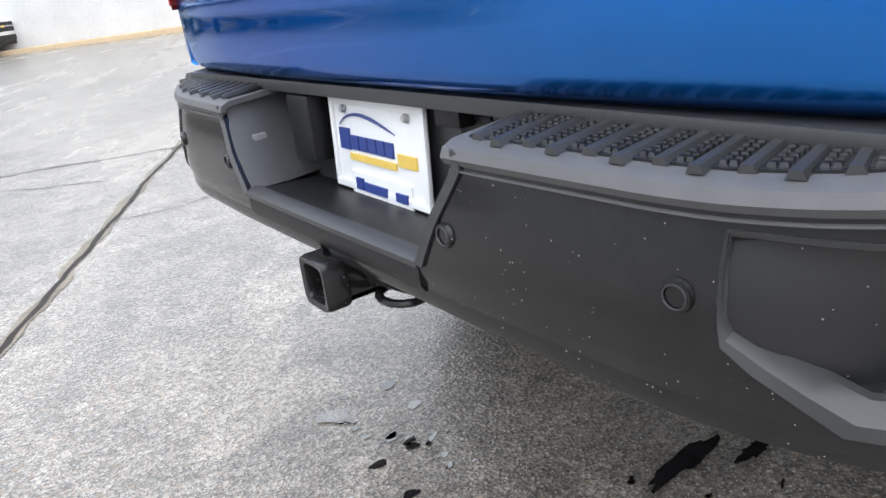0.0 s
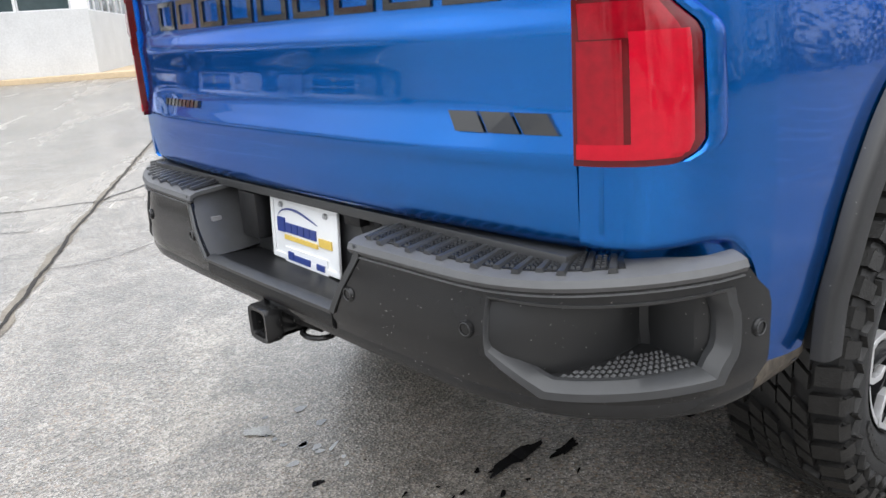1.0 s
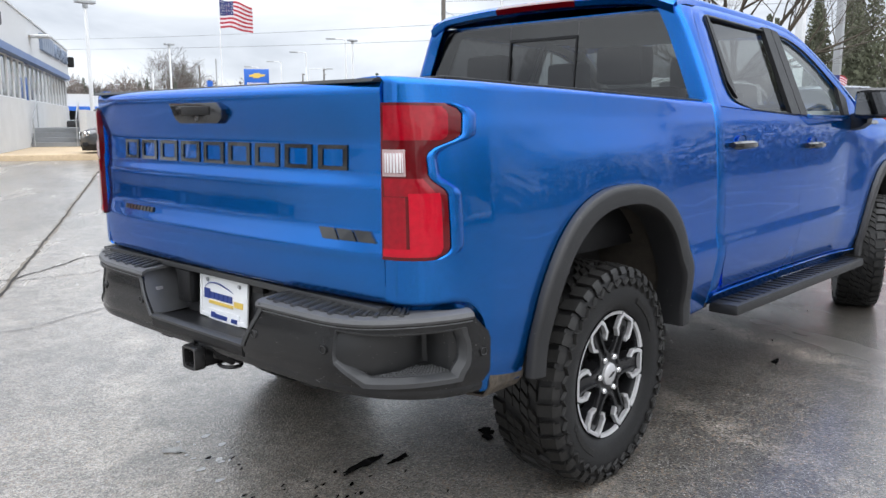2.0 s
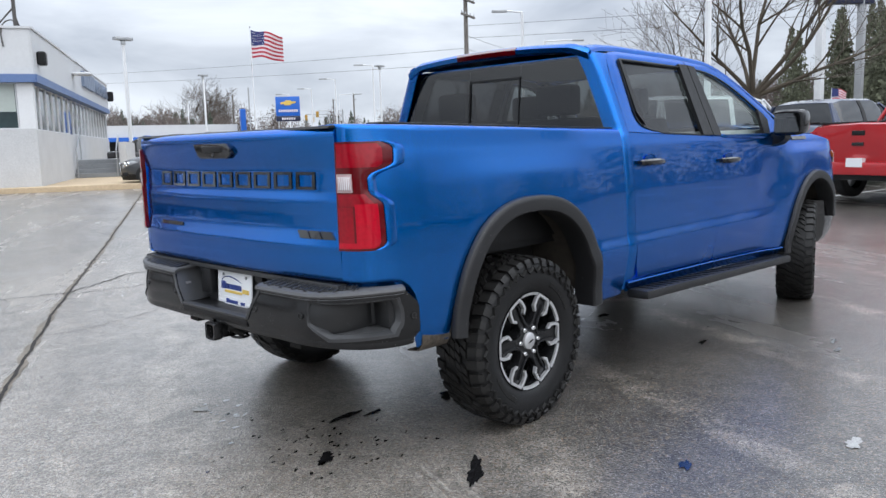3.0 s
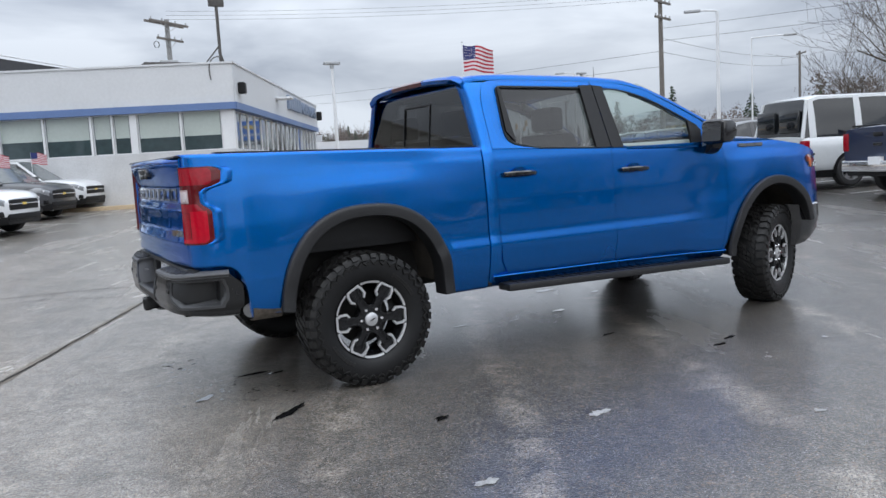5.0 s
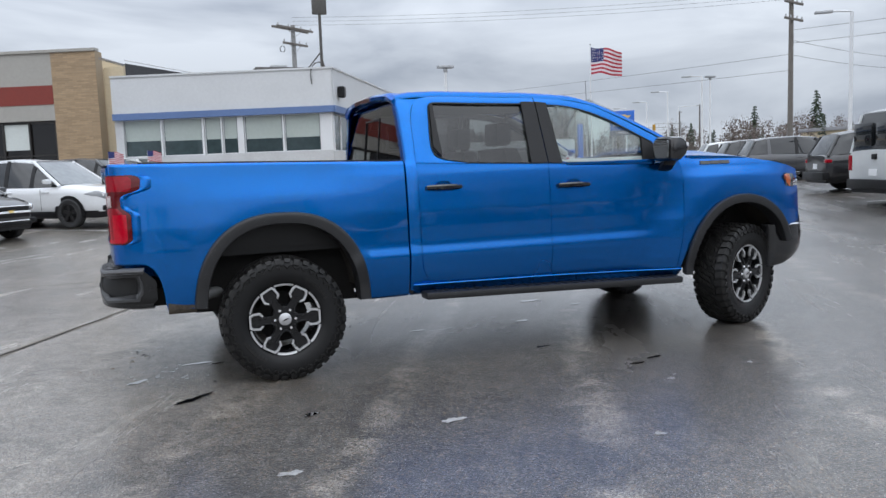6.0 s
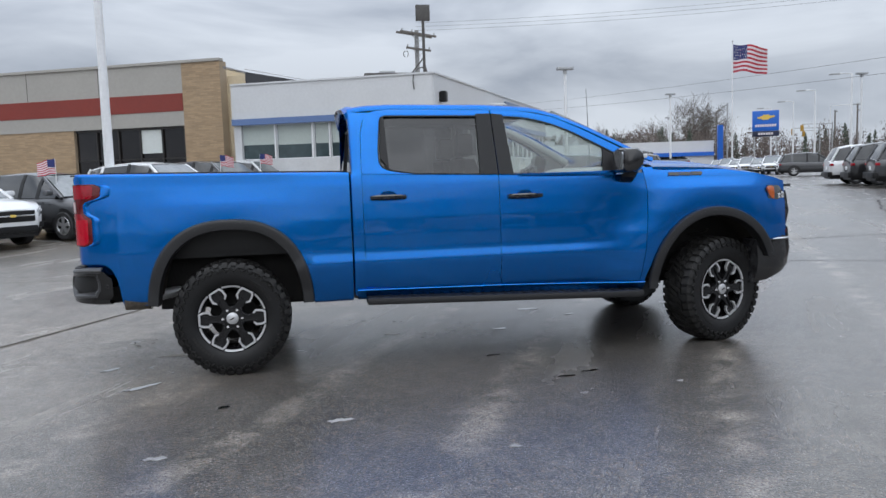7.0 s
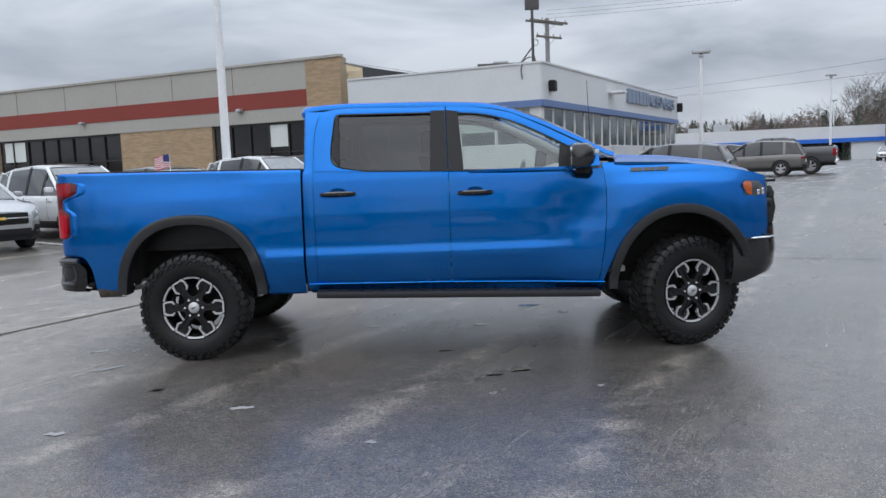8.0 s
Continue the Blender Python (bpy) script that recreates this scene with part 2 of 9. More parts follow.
def tube(points, radius, sides=8, bm=None, caps=True):
    """A round bar along points; radius is one number, or one for each point."""
    pts = [Vector(p) for p in points]
    rad = [radius] * len(pts) if isinstance(radius, (int, float)) else list(radius)
    own = bm or bmesh.new()
    rings = []
    ref = Vector((0, 0, 1))
    for i, p in enumerate(pts):
        d = (pts[min(i + 1, len(pts) - 1)] - pts[max(i - 1, 0)]).normalized()
        if abs(d.dot(ref)) > 0.95:
            ref = Vector((1, 0, 0))
        u = d.cross(ref).normalized()
        w = u.cross(d).normalized()
        rings.append([own.verts.new(p + rad[i] * (math.cos(k * math.tau / sides) * u + math.sin(k * math.tau / sides) * w)) for k in range(sides)])
    for a, b in zip(rings, rings[1:]):
        for k in range(sides):
            own.faces.new((a[k], b[k], b[(k + 1) % sides], a[(k + 1) % sides]))
    if caps:
        own.faces.new(rings[0])
        own.faces.new(rings[-1][::-1])
    return own


def lathe(profile, segs=48, bm=None, m=None):
    """A profile of (radius, y) turned round the y axis."""
    own = bmesh.new()
    rings = []
    for k in range(segs):
        a = k * math.tau / segs
        rings.append([own.verts.new((r * math.sin(a), y, r * math.cos(a))) for r, y in profile])
    n = len(profile)
    for k in range(segs):
        p, q = rings[k], rings[(k + 1) % segs]
        for i in range(n - 1):
            own.faces.new((p[i], p[i + 1], q[i + 1], q[i]))
    bmesh.ops.remove_doubles(own, verts=own.verts[:], dist=1e-5)
    bmesh.ops.recalc_face_normals(own, faces=own.faces[:])
    if m is not None:
        bmesh.ops.transform(own, matrix=m, verts=own.verts[:])
    return merge(bm, own)


def curve_at(table, x, soft=0.0):
    """A value from a table of (x, value), with its corners rounded over soft."""
    xs, vs = zip(*table)
    if not soft:
        return float(np.interp(x, xs, vs))
    return float(np.mean([np.interp(x + soft * k / 3, xs, vs) for k in range(-3, 4)]))


def step01(a, b, x):
    t = min(1.0, max(0.0, (x - a) / (b - a)))
    return t * t * (3 - 2 * t)


def spread(a, b, n):
    return [a + (b - a) * i / (n - 1) for i in range(n)]

# ---- the blue pickup truck: rear axle at x = 0, nose along +x ----
TYRE_R = 0.415
AXLE_F = 3.745


WHEEL_BLACK = material("black_wheel_paint", (0.010, 0.010, 0.011), 0.26, vary=0.2, scale=10, spec=0.35)


def wheel_bmeshes(r=TYRE_R, w=0.275, rim=0.243, blocks=40):
    """Tyre carcass, tread, rim barrel, spokes, bright faces, hub cap and nuts, turned round y with the outer face at -y."""
    h = w / 2
    out = {}
    out["tyre"] = lathe([(rim - 0.012, -h + 0.035), (rim + 0.006, -h + 0.02), (rim + 0.03, -h + 0.008), (rim + 0.07, -h), (r - 0.06, -h + 0.003),
                         (r - 0.03, -h + 0.011), (r - 0.018, -h + 0.024), (r - 0.014, -h * 0.5), (r - 0.014, 0), (r - 0.014, h * 0.5), (r - 0.018, h - 0.024),
                         (r - 0.03, h - 0.011), (r - 0.06, h - 0.003), (rim + 0.07, h), (rim + 0.006, h - 0.02), (rim - 0.012, h - 0.035)], 72)
    tread = bmesh.new()

    def block(y0, y1, a0, a1, skew, low, tops):
        """A tread block between two angles; tops: its height at either side, skew: how far it leans round the tyre."""
        vs = []
        for lift in (0, 1):
            for y, s, top in ((y0, -skew, tops[0]), (y1, skew, tops[1])):
                for a in (a0, a1):
                    q = top if lift else low
                    ease = (0.0022 / r) * (1 if a == a0 else -1) if lift else 0.0
                    vs.append(tread.verts.new((q * math.sin(a + s + ease), y, q * math.cos(a + s + ease))))
        for f in ((4, 5, 7, 6), (0, 1, 5, 4), (2, 6, 7, 3), (0, 4, 6, 2), (1, 3, 7, 5)):
            tread.faces.new([vs[i] for i in f])

    step = math.tau / blocks
    for k in range(blocks):
        # shoulder lugs, long and short in turn
        for side in (-1, 1):
            a0 = (k + 0.12 + (0.5 if side > 0 else 0)) * step
            inner, outer = h * (0.50 if k % 2 else 0.56), h - 0.010
            ys = (-outer, -inner) if side < 0 else (inner, outer)
            tops = (r - 0.010, r) if side < 0 else (r, r - 0.010)
            block(*ys, a0, a0 + 0.72 * step, 0.06 * step * side, r - 0.022, tops)
            # the lug runs down the side wall
            deep = 0.046 if k % 2 else 0.032
            vs = []
            for rad, y in ((r - 0.008, h - 0.011), (r - 0.022, h - 0.002), (r - deep, h + 0.003), (r - deep - 0.005, h - 0.003)):
                for a in (a0 + 0.06 * step, a0 + 0.66 * step):
                    vs.append(tread.verts.new((rad * math.sin(a), side * y, rad * math.cos(a))))
            for i in range(3):
                tread.faces.new([vs[2 * i], vs[2 * i + 1], vs[2 * i + 3], vs[2 * i + 2]])
            low = [tread.verts.new((rad * math.sin(a), side * (h - 0.03), rad * math.cos(a))) for rad in (r - 0.03, r - deep) for a in (a0 + 0.06 * step, a0 + 0.66 * step)]
            tread.faces.new([vs[2], vs[4], low[2], low[0]])
            tread.faces.new([vs[3], vs[5], low[3], low[1]])
        # raised chevrons below the lugs on the outer side wall
        for leg in (0, 1):
            b0 = (k + 0.10 + 0.42 * leg) * step
            r0, r1 = (r - 0.052, r - 0.074) if leg == 0 else (r - 0.074, r - 0.054)
            ring = []
            for f in (0.0, 1.0):
                a, rad = b0 + 0.46 * step * f, r0 + (r1 - r0) * f
                for dr, y in ((0.008, -h + 0.004), (0.003, -h - 0.008), (-0.004, -h - 0.008), (-0.007, -h + 0.002)):
                    ring.append(tread.verts.new(((rad + dr) * math.sin(a), y, (rad + dr) * math.cos(a))))
            for i in range(3):
                tread.faces.new([ring[i], ring[i + 1], ring[i + 5], ring[i + 4]])
            tread.faces.new(ring[:4])
            tread.faces.new(ring[4:])
    # four lanes of small slanting centre blocks
    fine = 60
    fs = math.tau / fine
    for k in range(fine):
        for y0, y1, shift, skew in ((-h * 0.47, -h * 0.25, 0.0, 0.30), (-h * 0.22, -h * 0.01, 0.35, 0.30), (h * 0.02, h * 0.23, 0.70, 0.30), (h * 0.26, h * 0.47, 0.10, 0.30)):
            if (k + int(shift * 10)) % 5 == 4:
                continue
            a0 = (k + shift + 0.09) * fs
            block(y0, y1, a0, a0 + 0.82 * fs, skew * fs, r - 0.018, (r, r))
    # raised plain bars low on the side wall
    for base in (0.5, 0.5 + math.pi):
        for k in range(8):
            a0 = base + 0.085 * k
            vs = [tread.verts.new((q * math.sin(a), y, q * math.cos(a))) for q, y in ((rim + 0.066, -h + 0.001), (rim + 0.063, -h - 0.002), (rim + 0.042, -h + 0.001), (rim + 0.040, -h + 0.005)) for a in (a0, a0 + 0.06)]
            for i in range(3):
                tread.faces.new([vs[2 * i], vs[2 * i + 1], vs[2 * i + 3], vs[2 * i + 2]])
    bmesh.ops.recalc_face_normals(tread, faces=tread.faces[:])
    out["tread"] = tread
    f = -h + 0.028  # face of the rim
    out["barrel"] = lathe([(rim - 0.002, f - 0.010), (rim, f - 0.004), (rim - 0.004, f), (rim - 0.020, f + 0.004), (rim - 0.028, f + 0.03), (rim - 0.038, 0.02), (rim - 0.03, h - 0.04), (rim, h - 0.03)], 72)
    lips = []
    for k in range(6):
        # bright arcs of the rim's edge between the spokes
        rows = []
        for a in spread(radians(60 * k - 16), radians(60 * k + 16), 12):
            rows.append([(q * math.sin(a), y, q * math.cos(a)) for q, y in ((rim - 0.003, f - 0.004), (rim - 0.004, f - 0.009), (rim - 0.016, f - 0.006), (rim - 0.018, f + 0.004))])
        lips.append(face_out(sheet(rows), (0, 0.2, 0)))
    out["lips"] = lips
    spokes, bright = [], []
    for k in range(6):
        turn = pose(0, 0, 0, 0, 30 + 60 * k, 0)
        # spoke: a dished bar from the hub that widens into a cap at the rim
        sp = bmesh.new()
        prism([(-0.034, 0.050), (0.034, 0.050), (0.027, 0.090), (0.025, 0.125), (0.034, 0.148), (0.048, 0.166), (0.046, 0.206), (0.034, 0.226), (-0.034, 0.226), (-0.046, 0.206), (-0.048, 0.166), (-0.034, 0.148), (-0.025, 0.125), (-0.027, 0.090)], "y", f + 0.012, f + 0.050, bm=sp, bevel=0.003)
        for s in (-1, 1):
            prism([(s * 0.032, 0.060), (s * 0.022, 0.066), (s * 0.014, 0.100), (s * 0.013, 0.150), (s * 0.018, 0.196), (s * 0.027, 0.196), (s * 0.026, 0.150), (s * 0.024, 0.120), (s * 0.027, 0.090), (s * 0.040, 0.066)], "y", f + 0.001, f + 0.016, bm=sp, bevel=0.0025)
        bmesh.ops.transform(sp, matrix=turn, verts=sp.verts[:])
        spokes.append(sp)
        br = bmesh.new()
        prism([(-0.033, 0.140), (-0.058, 0.162), (-0.055, 0.208), (-0.043, 0.234), (0.043, 0.234), (0.055, 0.208), (0.058, 0.162), (0.033, 0.140), (0.030, 0.152), (0.044, 0.168), (0.042, 0.202), (0.033, 0.221), (-0.033, 0.221), (-0.042, 0.202), (-0.044, 0.168), (-0.030, 0.152)], "y", f - 0.008, f + 0.010, bm=br, bevel=0.0015)
        bmesh.ops.transform(br, matrix=turn, verts=br.verts[:])
        bright.append(br)
    out["spokes"], out["bright"] = spokes, bright
    out["hub"] = lathe([(0.0, f + 0.008), (0.066, f + 0.008), (0.086, f + 0.014), (0.094, f + 0.06)], 36)
    out["cap"] = lathe([(0.0, f - 0.008), (0.034, f - 0.007), (0.041, f - 0.002), (0.043, f + 0.014)], 32)
    out["badge"] = prism([(-0.022, -0.007), (-0.006, -0.007), (-0.009, 0.0), (0.022, 0.007), (0.006, 0.007), (0.009, 0.0)], "y", f - 0.012, f - 0.006)
    nuts = []
    for k in range(6):
        a = k * math.tau / 6 + math.tau / 12
        nuts.append(lathe([(0.0, f - 0.006), (0.009, f - 0.005), (0.0125, f + 0.001), (0.0125, f + 0.014)], 10, m=pose(0.068 * math.sin(a), 0, 0.068 * math.cos(a))))
    out["nuts"] = nuts
    out["disc"] = lathe([(0.0, 0.03), (0.17, 0.03), (0.17, 0.05), (0.05, 0.05)], 36)
    return out


def add_wheel(parent, m):
    b = wheel_bmeshes()
    tyre = part("wheel", b["tyre"], RUBBER, parent, "black all-terrain tyre on a six-spoke rim")
    tyre.matrix_basis = m
    part("tread", b["tread"], RUBBER_DUST, tyre, "chunky all-terrain tread blocks")
    rim = part("rim", b["barrel"], WHEEL_BLACK, tyre, "gloss black alloy rim barrel")
    for lp in b["lips"]:
        part("rim_lip", lp, SILVER, tyre, "bright machined rim edge", solid=0.004)
    for sp, br in zip(b["spokes"], b["bright"]):
        part("spoke", sp, WHEEL_BLACK, tyre, "gloss black spoke", smooth=False)
        part("spoke_bracket", br, SILVER, tyre, "bright machined spoke end", smooth=False)
    part("hub", b["hub"], WHEEL_BLACK, tyre)
    part("hub_cap", b["cap"], SILVER, tyre)
    part("cap_badge", b["badge"], GLOSS_BLACK, tyre)
    for n in b["nuts"]:
        part("wheel_nut", n, CHROME, tyre)
    part("brake_disc", b["disc"], UNDERBODY, tyre)
    return tyre


truck = thing("pickup_truck", "bright blue crew cab pickup truck with black trim", "pickup truck")

# outline tables, z at half the track, seen from the side
LEDGE = [(0.42, 0.915), (0.50, 0.938), (0.56, 0.958), (0.64, 0.977), (0.74, 0.9945), (0.772, 0.997), (0.790, 0.9935), (0.832, 0.983), (0.872, 0.9815), (0.96, 0.9815), (1.08, 0.978), (1.20, 0.9685), (1.28, 0.961), (1.335, 0.955), (1.352, 0.951), (1.37, 0.946), (1.41, 0.938), (1.47, 0.915)]
PLAIN = [(0.42, 0.92), (0.50, 0.942), (0.60, 0.963), (0.75, 0.979), (0.90, 0.985), (1.05, 0.981), (1.20, 0.971), (1.28, 0.964), (1.335, 0.958), (1.352, 0.955), (1.37, 0.952), (1.41, 0.947), (1.47, 0.940)]
BED_TOP = [(-1.10, 1.452), (0.88, 1.412)]
ARCH_R = dict(x=0.01, z=0.45, a=0.575, b=0.669, n=2.4, ai=0.495, bi=0.592)
ARCH_F = dict(x=3.70, z=0.42, a=0.555, b=0.652, n=2.05, ai=0.485, bi=0.580)


def arch_z(A, x, grow=0.0):
    """Height of the flare's outer line over x, or nothing."""
    u = abs(x - A["x"]) / (A["a"] + grow)
    return A["z"] + (A["b"] + grow) * (1 - u ** A["n"]) ** (1 / A["n"]) if u < 1 else None


def side_w(x, z):
    """Half width of the body at x and z."""
    k = step01(0.35, 0.6, x) * (1 - step01(2.55, 3.05, x))
    w = k * curve_at(LEDGE, z, 0.012) + (1 - k) * curve_at(PLAIN, z, 0.014)
    for A, g in ((ARCH_R, 0.016), (ARCH_F, 0.034)):
        d = math.hypot((x - A["x"]) / 0.62, (z - 0.46) / 0.72)
        w += g * math.exp(-((d - 0.92) / 0.42) ** 2) * (1 - step01(1.22, 1.36, z))
    # the door skin hollows in front of the haunches, the fender draws in to the lamp
    w -= 0.02 * math.exp(-((x - 2.95) / 0.25) ** 2) * math.exp(-((z - 1.0) / 0.2) ** 2)
    w -= 0.11 * step01(3.95, 4.55, x) ** 1.5
    return w


def bed_plan(u):
    """Plan of the bed's rear corner: x, and the share of the half width, for u from 0 (tail) to 1."""
    pts = [(0.0, -1.022, 0.852), (0.25, -1.012, 0.895), (0.5, -0.985, 0.935), (0.75, -0.935, 0.963), (1.0, -0.84, 0.985), (1.25, -0.72, 1.0)]
    return curve_at([(p[0], p[1]) for p in pts], u, 0.06), curve_at([(p[0], p[2]) for p in pts], u, 0.06)


def corner_w(u, z):
    """Half width behind the corner: the tail stays upright, the flank takes over round the bend."""
    k = step01(0.0, 0.9, u)
    return side_w(-0.7, z) * k + 0.978 * (1 - k)


def bed_point(u, x, z):
    if u is not None:
        px, share = bed_plan(u)
        return px, share * corner_w(u, z)
    return x, side_w(x, z)


def mirror_pair(make):
    """Makes a part for the kerb side (-1) and the street side (1)."""
    for s in (-1, 1):
        make(s)


# bed sides
def bed_side(s):
    cols = [(u, None) for u in spread(0.0, 0.92, 12) + spread(0.96, 1.245, 16)]
    xs = sorted(set([-0.72, 0.868] + spread(-0.72, -0.56, 4) + [ARCH_R["x"] + ARCH_R["a"] * 1.002 * math.sin(a) for a in spread(-math.pi / 2, math.pi / 2, 41)] + spread(0.59, 0.868, 7)))
    cols += [(None, x) for x in xs]
    rows = []
    for u, x in cols:
        xx = bed_plan(u)[0] if u is not None else x
        top = curve_at(BED_TOP, xx)
        low = arch_z(ARCH_R, xx)
        base = 0.80 if u is not None and u < 0.9 else 0.50 + 0.04 * step01(-0.3, -0.6, xx)
        low = max(low - 0.02, base) if low is not None else base
        if u is not None:
            low = curve_at([(0.0, 0.843), (0.90, 0.842), (1.02, 0.834), (1.10, 0.806), (1.16, 0.762), (1.205, 0.69), (1.235, 0.60), (1.25, 0.54)], u, 0.02)
        zs = spread(low, top, 64)
        px, w = bed_point(u, x, low)
        ix = 0.050 * (1 - min(u, 1.0)) if u is not None else 0.0
        iy = 0.036 if u is not None else 0.03
        drop = 0.045 * (1 - step01(1.05, 1.2, u)) + 0.012 if u is not None else 0.018
        row = [(px + ix, s * (w - iy), low - drop), (px + ix * 0.7, s * (w - iy * 0.7), low - 0.014), (px + ix * 0.12, s * (w - iy * 0.14), low - 0.006)]
        for z in zs:
            px, w = bed_point(u, x, z)
            row.append((px, s * w, z))
        # rolled rail cap
        px, w = bed_point(u, x, top)
        row += [(px, s * (w - 0.012), top + 0.010), (px, s * (w - 0.035), top + 0.013), (px, s * (w - 0.10), top + 0.010), (px, s * (w - 0.11), top - 0.05)]
        rows.append(row)
    bm = face_out(sheet(rows), (0, 0, 0.9))
    part("bed_side", bm, BLUE, truck, "blue metallic bed side with a rolled rail", solid=0.012, angle=50)
    cap = bmesh.new()
    prism([(-0.84, curve_at(BED_TOP, -0.84) + 0.010), (0.86, curve_at(BED_TOP, 0.86) + 0.010), (0.86, curve_at(BED_TOP, 0.86) + 0.022), (-0.84, curve_at(BED_TOP, -0.84) + 0.022)], "y", s * 0.895, s * 0.80, bm=cap, bevel=0.004)
    part("rail_cap", cap, PLASTIC_DARK, truck, "black plastic bed rail cap")
    inner = box(-0.98, 0.85, min(s * 0.80, s * 0.82), max(s * 0.80, s * 0.82), 0.88, 1.41)
    part("bed_inner_wall", inner, PLASTIC_DARK, truck)



MUD = material("dried_mud", (0.075, 0.062, 0.048), 0.85, vary=0.6, scale=12, bump=0.5, bump_scale=90)


def lower_flange(s):
    rows = [[(x, s * (side_w(-0.6, 0.55) - 0.004 - d), z) for x in spread(-0.72, -0.55, 8)] for d, z in ((-0.006, 0.585), (-0.007, 0.55), (0.003, 0.53), (0.02, 0.508), (0.09, 0.500))]
    part("lower_flange", face_out(sheet(rows), (-0.6, 0, 0.8)), MUD, truck, "mud-stained lower panel flange", solid=0.006)


mirror_pair(bed_side)
mirror_pair(lower_flange)
part("bed_floor", box(-1.0, 0.85, -0.8, 0.8, 0.84, 0.88), PLASTIC_DARK, truck)
part("bed_front_wall", box(0.80, 0.84, -0.84, 0.84, 0.6, 1.40), BLUE, truck)


# tailgate, bowed outwards, with a top lip
def gate_x(y, z):
    bow = -1.068 + 0.044 * abs(y / 0.82) ** 3.2
    t = [(0.84, 0.010), (0.90, 0.0), (0.955, -0.002), (0.972, -0.012), (0.985, -0.004), (1.04, 0.012), (1.10, 0.014), (1.16, 0.010), (1.19, 0.022), (1.29, 0.026), (1.32, 0.012), (1.36, -0.004), (1.405, -0.020), (1.43, -0.022), (1.446, -0.010), (1.452, 0.015)]
    return bow + curve_at(t, z, 0.006) * (1 - 0.5 * step01(0.6, 0.8, abs(y)))


def gate_half(z):
    return bed_plan(0.0)[1] * 0.978 - 0.002


rows = []
for dx, z in ((0.060, 0.822), (0.028, 0.826), (0.008, 0.836)):
    rows.append([(gate_x(y * gate_half(0.84), 0.84) + dx, y * gate_half(0.84), z) for y in spread(-1, 1, 36)])
for z in spread(0.848, 1.452, 46):
    rows.append([(gate_x(y * gate_half(z), z), y * gate_half(z), z) for y in spread(-1, 1, 36)])
for x, z in ((-1.02, 1.455), (-0.98, 1.450), (-0.98, 0.86)):
    rows.append([(x, y * gate_half(z), z) for y in spread(-1, 1, 36)])
rows = [[(max(row[0][0], -0.985), row[0][1], row[0][2])] + row + [(max(row[-1][0], -0.985), row[-1][1], row[-1][2])] for row in rows]
tailgate = part("tailgate", face_out(sheet(rows), (0, 0, 1.1)), BLUE, truck, "closed blue tailgate with dark inlaid block shapes", angle=60)
part("top_cap", prism([(-1.056, 1.447), (-0.985, 1.447), (-0.985, 1.4575), (-1.046, 1.4575)], "y", -0.829, 0.829, bevel=0.003), PLASTIC_DARK, tailgate, "black plastic tailgate cap")
for s in (-1, 1):
    part("gate_jamb", box(-1.014, -0.95, min(s * 0.8325, s * 0.875), max(s * 0.8325, s * 0.875), 0.86, 1.447, bevel=0.004), BLUE, truck)
# recessed handle
handle = bmesh.new()
prism([(0.150, 1.392), (0.160, 1.404), (-0.140, 1.404), (-0.165, 1.380), (-0.165, 1.352), (-0.140, 1.336), (0.090, 1.336), (0.120, 1.350)], "x", -1.096, -1.06, bm=handle, bevel=0.004)
tg_handle = part("gate_handle", handle, GLOSS_BLACK, tailgate, "black tailgate handle with a camera")
part("latch_pad", box(-1.100, -1.09, -0.10, 0.07, 1.365, 1.392, bevel=0.003), PLASTIC_DARK, tg_handle)
part("camera_lens", lathe([(0.0, 0.0), (0.010, 0.001), (0.014, 0.008)], 16, m=pose(-1.099, -0.02, 1.352, 0, 0, -90)), GLOSS_BLACK, tg_handle)
# nine dark inlaid blocks across the gate
edges = spread(0.640, -0.705, 10)
for a, b in zip(edges, edges[1:]):
    y0, y1 = a - 0.014, b + 0.014
    z0, z1, t = 1.204, 1.276, 0.012
    bm = bmesh.new()
    for q in ((y0, y1, z1 - t, z1), (y0, y1, z0, z0 + t), (y0, y0 - 0.018, z0 + t, z1 - t), (y1 + 0.018, y1, z0 + t, z1 - t)):
        prism([(q[0], q[2]), (q[1], q[2]), (q[1], q[3]), (q[0], q[3])], "x", -0.004, 0.006, bm=bm)
    for v in bm.verts:
        v.co.x += gate_x(v.co.y, v.co.z)
    part("inlay_block", bm, GLOSS_BLACK, tailgate)
# small dark badges low on the gate
for y0, y1, z0, z1, n in ((0.62, 0.37, 1.008, 1.026, 9), (-0.590, -0.800, 1.006, 1.038, 3)):
    e = spread(y0, y1, n + 1)
    for a, b in zip(e, e[1:]):
        lean = 0.012 if n == 3 else 0.0
        bm = prism([(a - 0.004 - lean, z0), (b + 0.004 - lean, z0), (b + 0.004 + lean, z1), (a - 0.004 + lean, z1)], "x", -0.006, 0.006)
        for v in bm.verts:
            v.co.x += gate_x(v.co.y, v.co.z)
        part("badge_block", bm, GLOSS_BLACK, tailgate)


# tail lamps that wrap the corner
def lamp_edge(z):
    """How far the lens runs round the corner at z."""
    return curve_at([(0.966, 0.70), (0.978, 0.81), (0.995, 0.85), (1.146, 0.85), (1.160, 0.82), (1.194, 0.67), (1.252, 0.66), (1.270, 0.74), (1.292, 0.94), (1.305, 1.00), (1.365, 1.02), (1.382, 0.98), (1.392, 0.88)], z, 0.004)


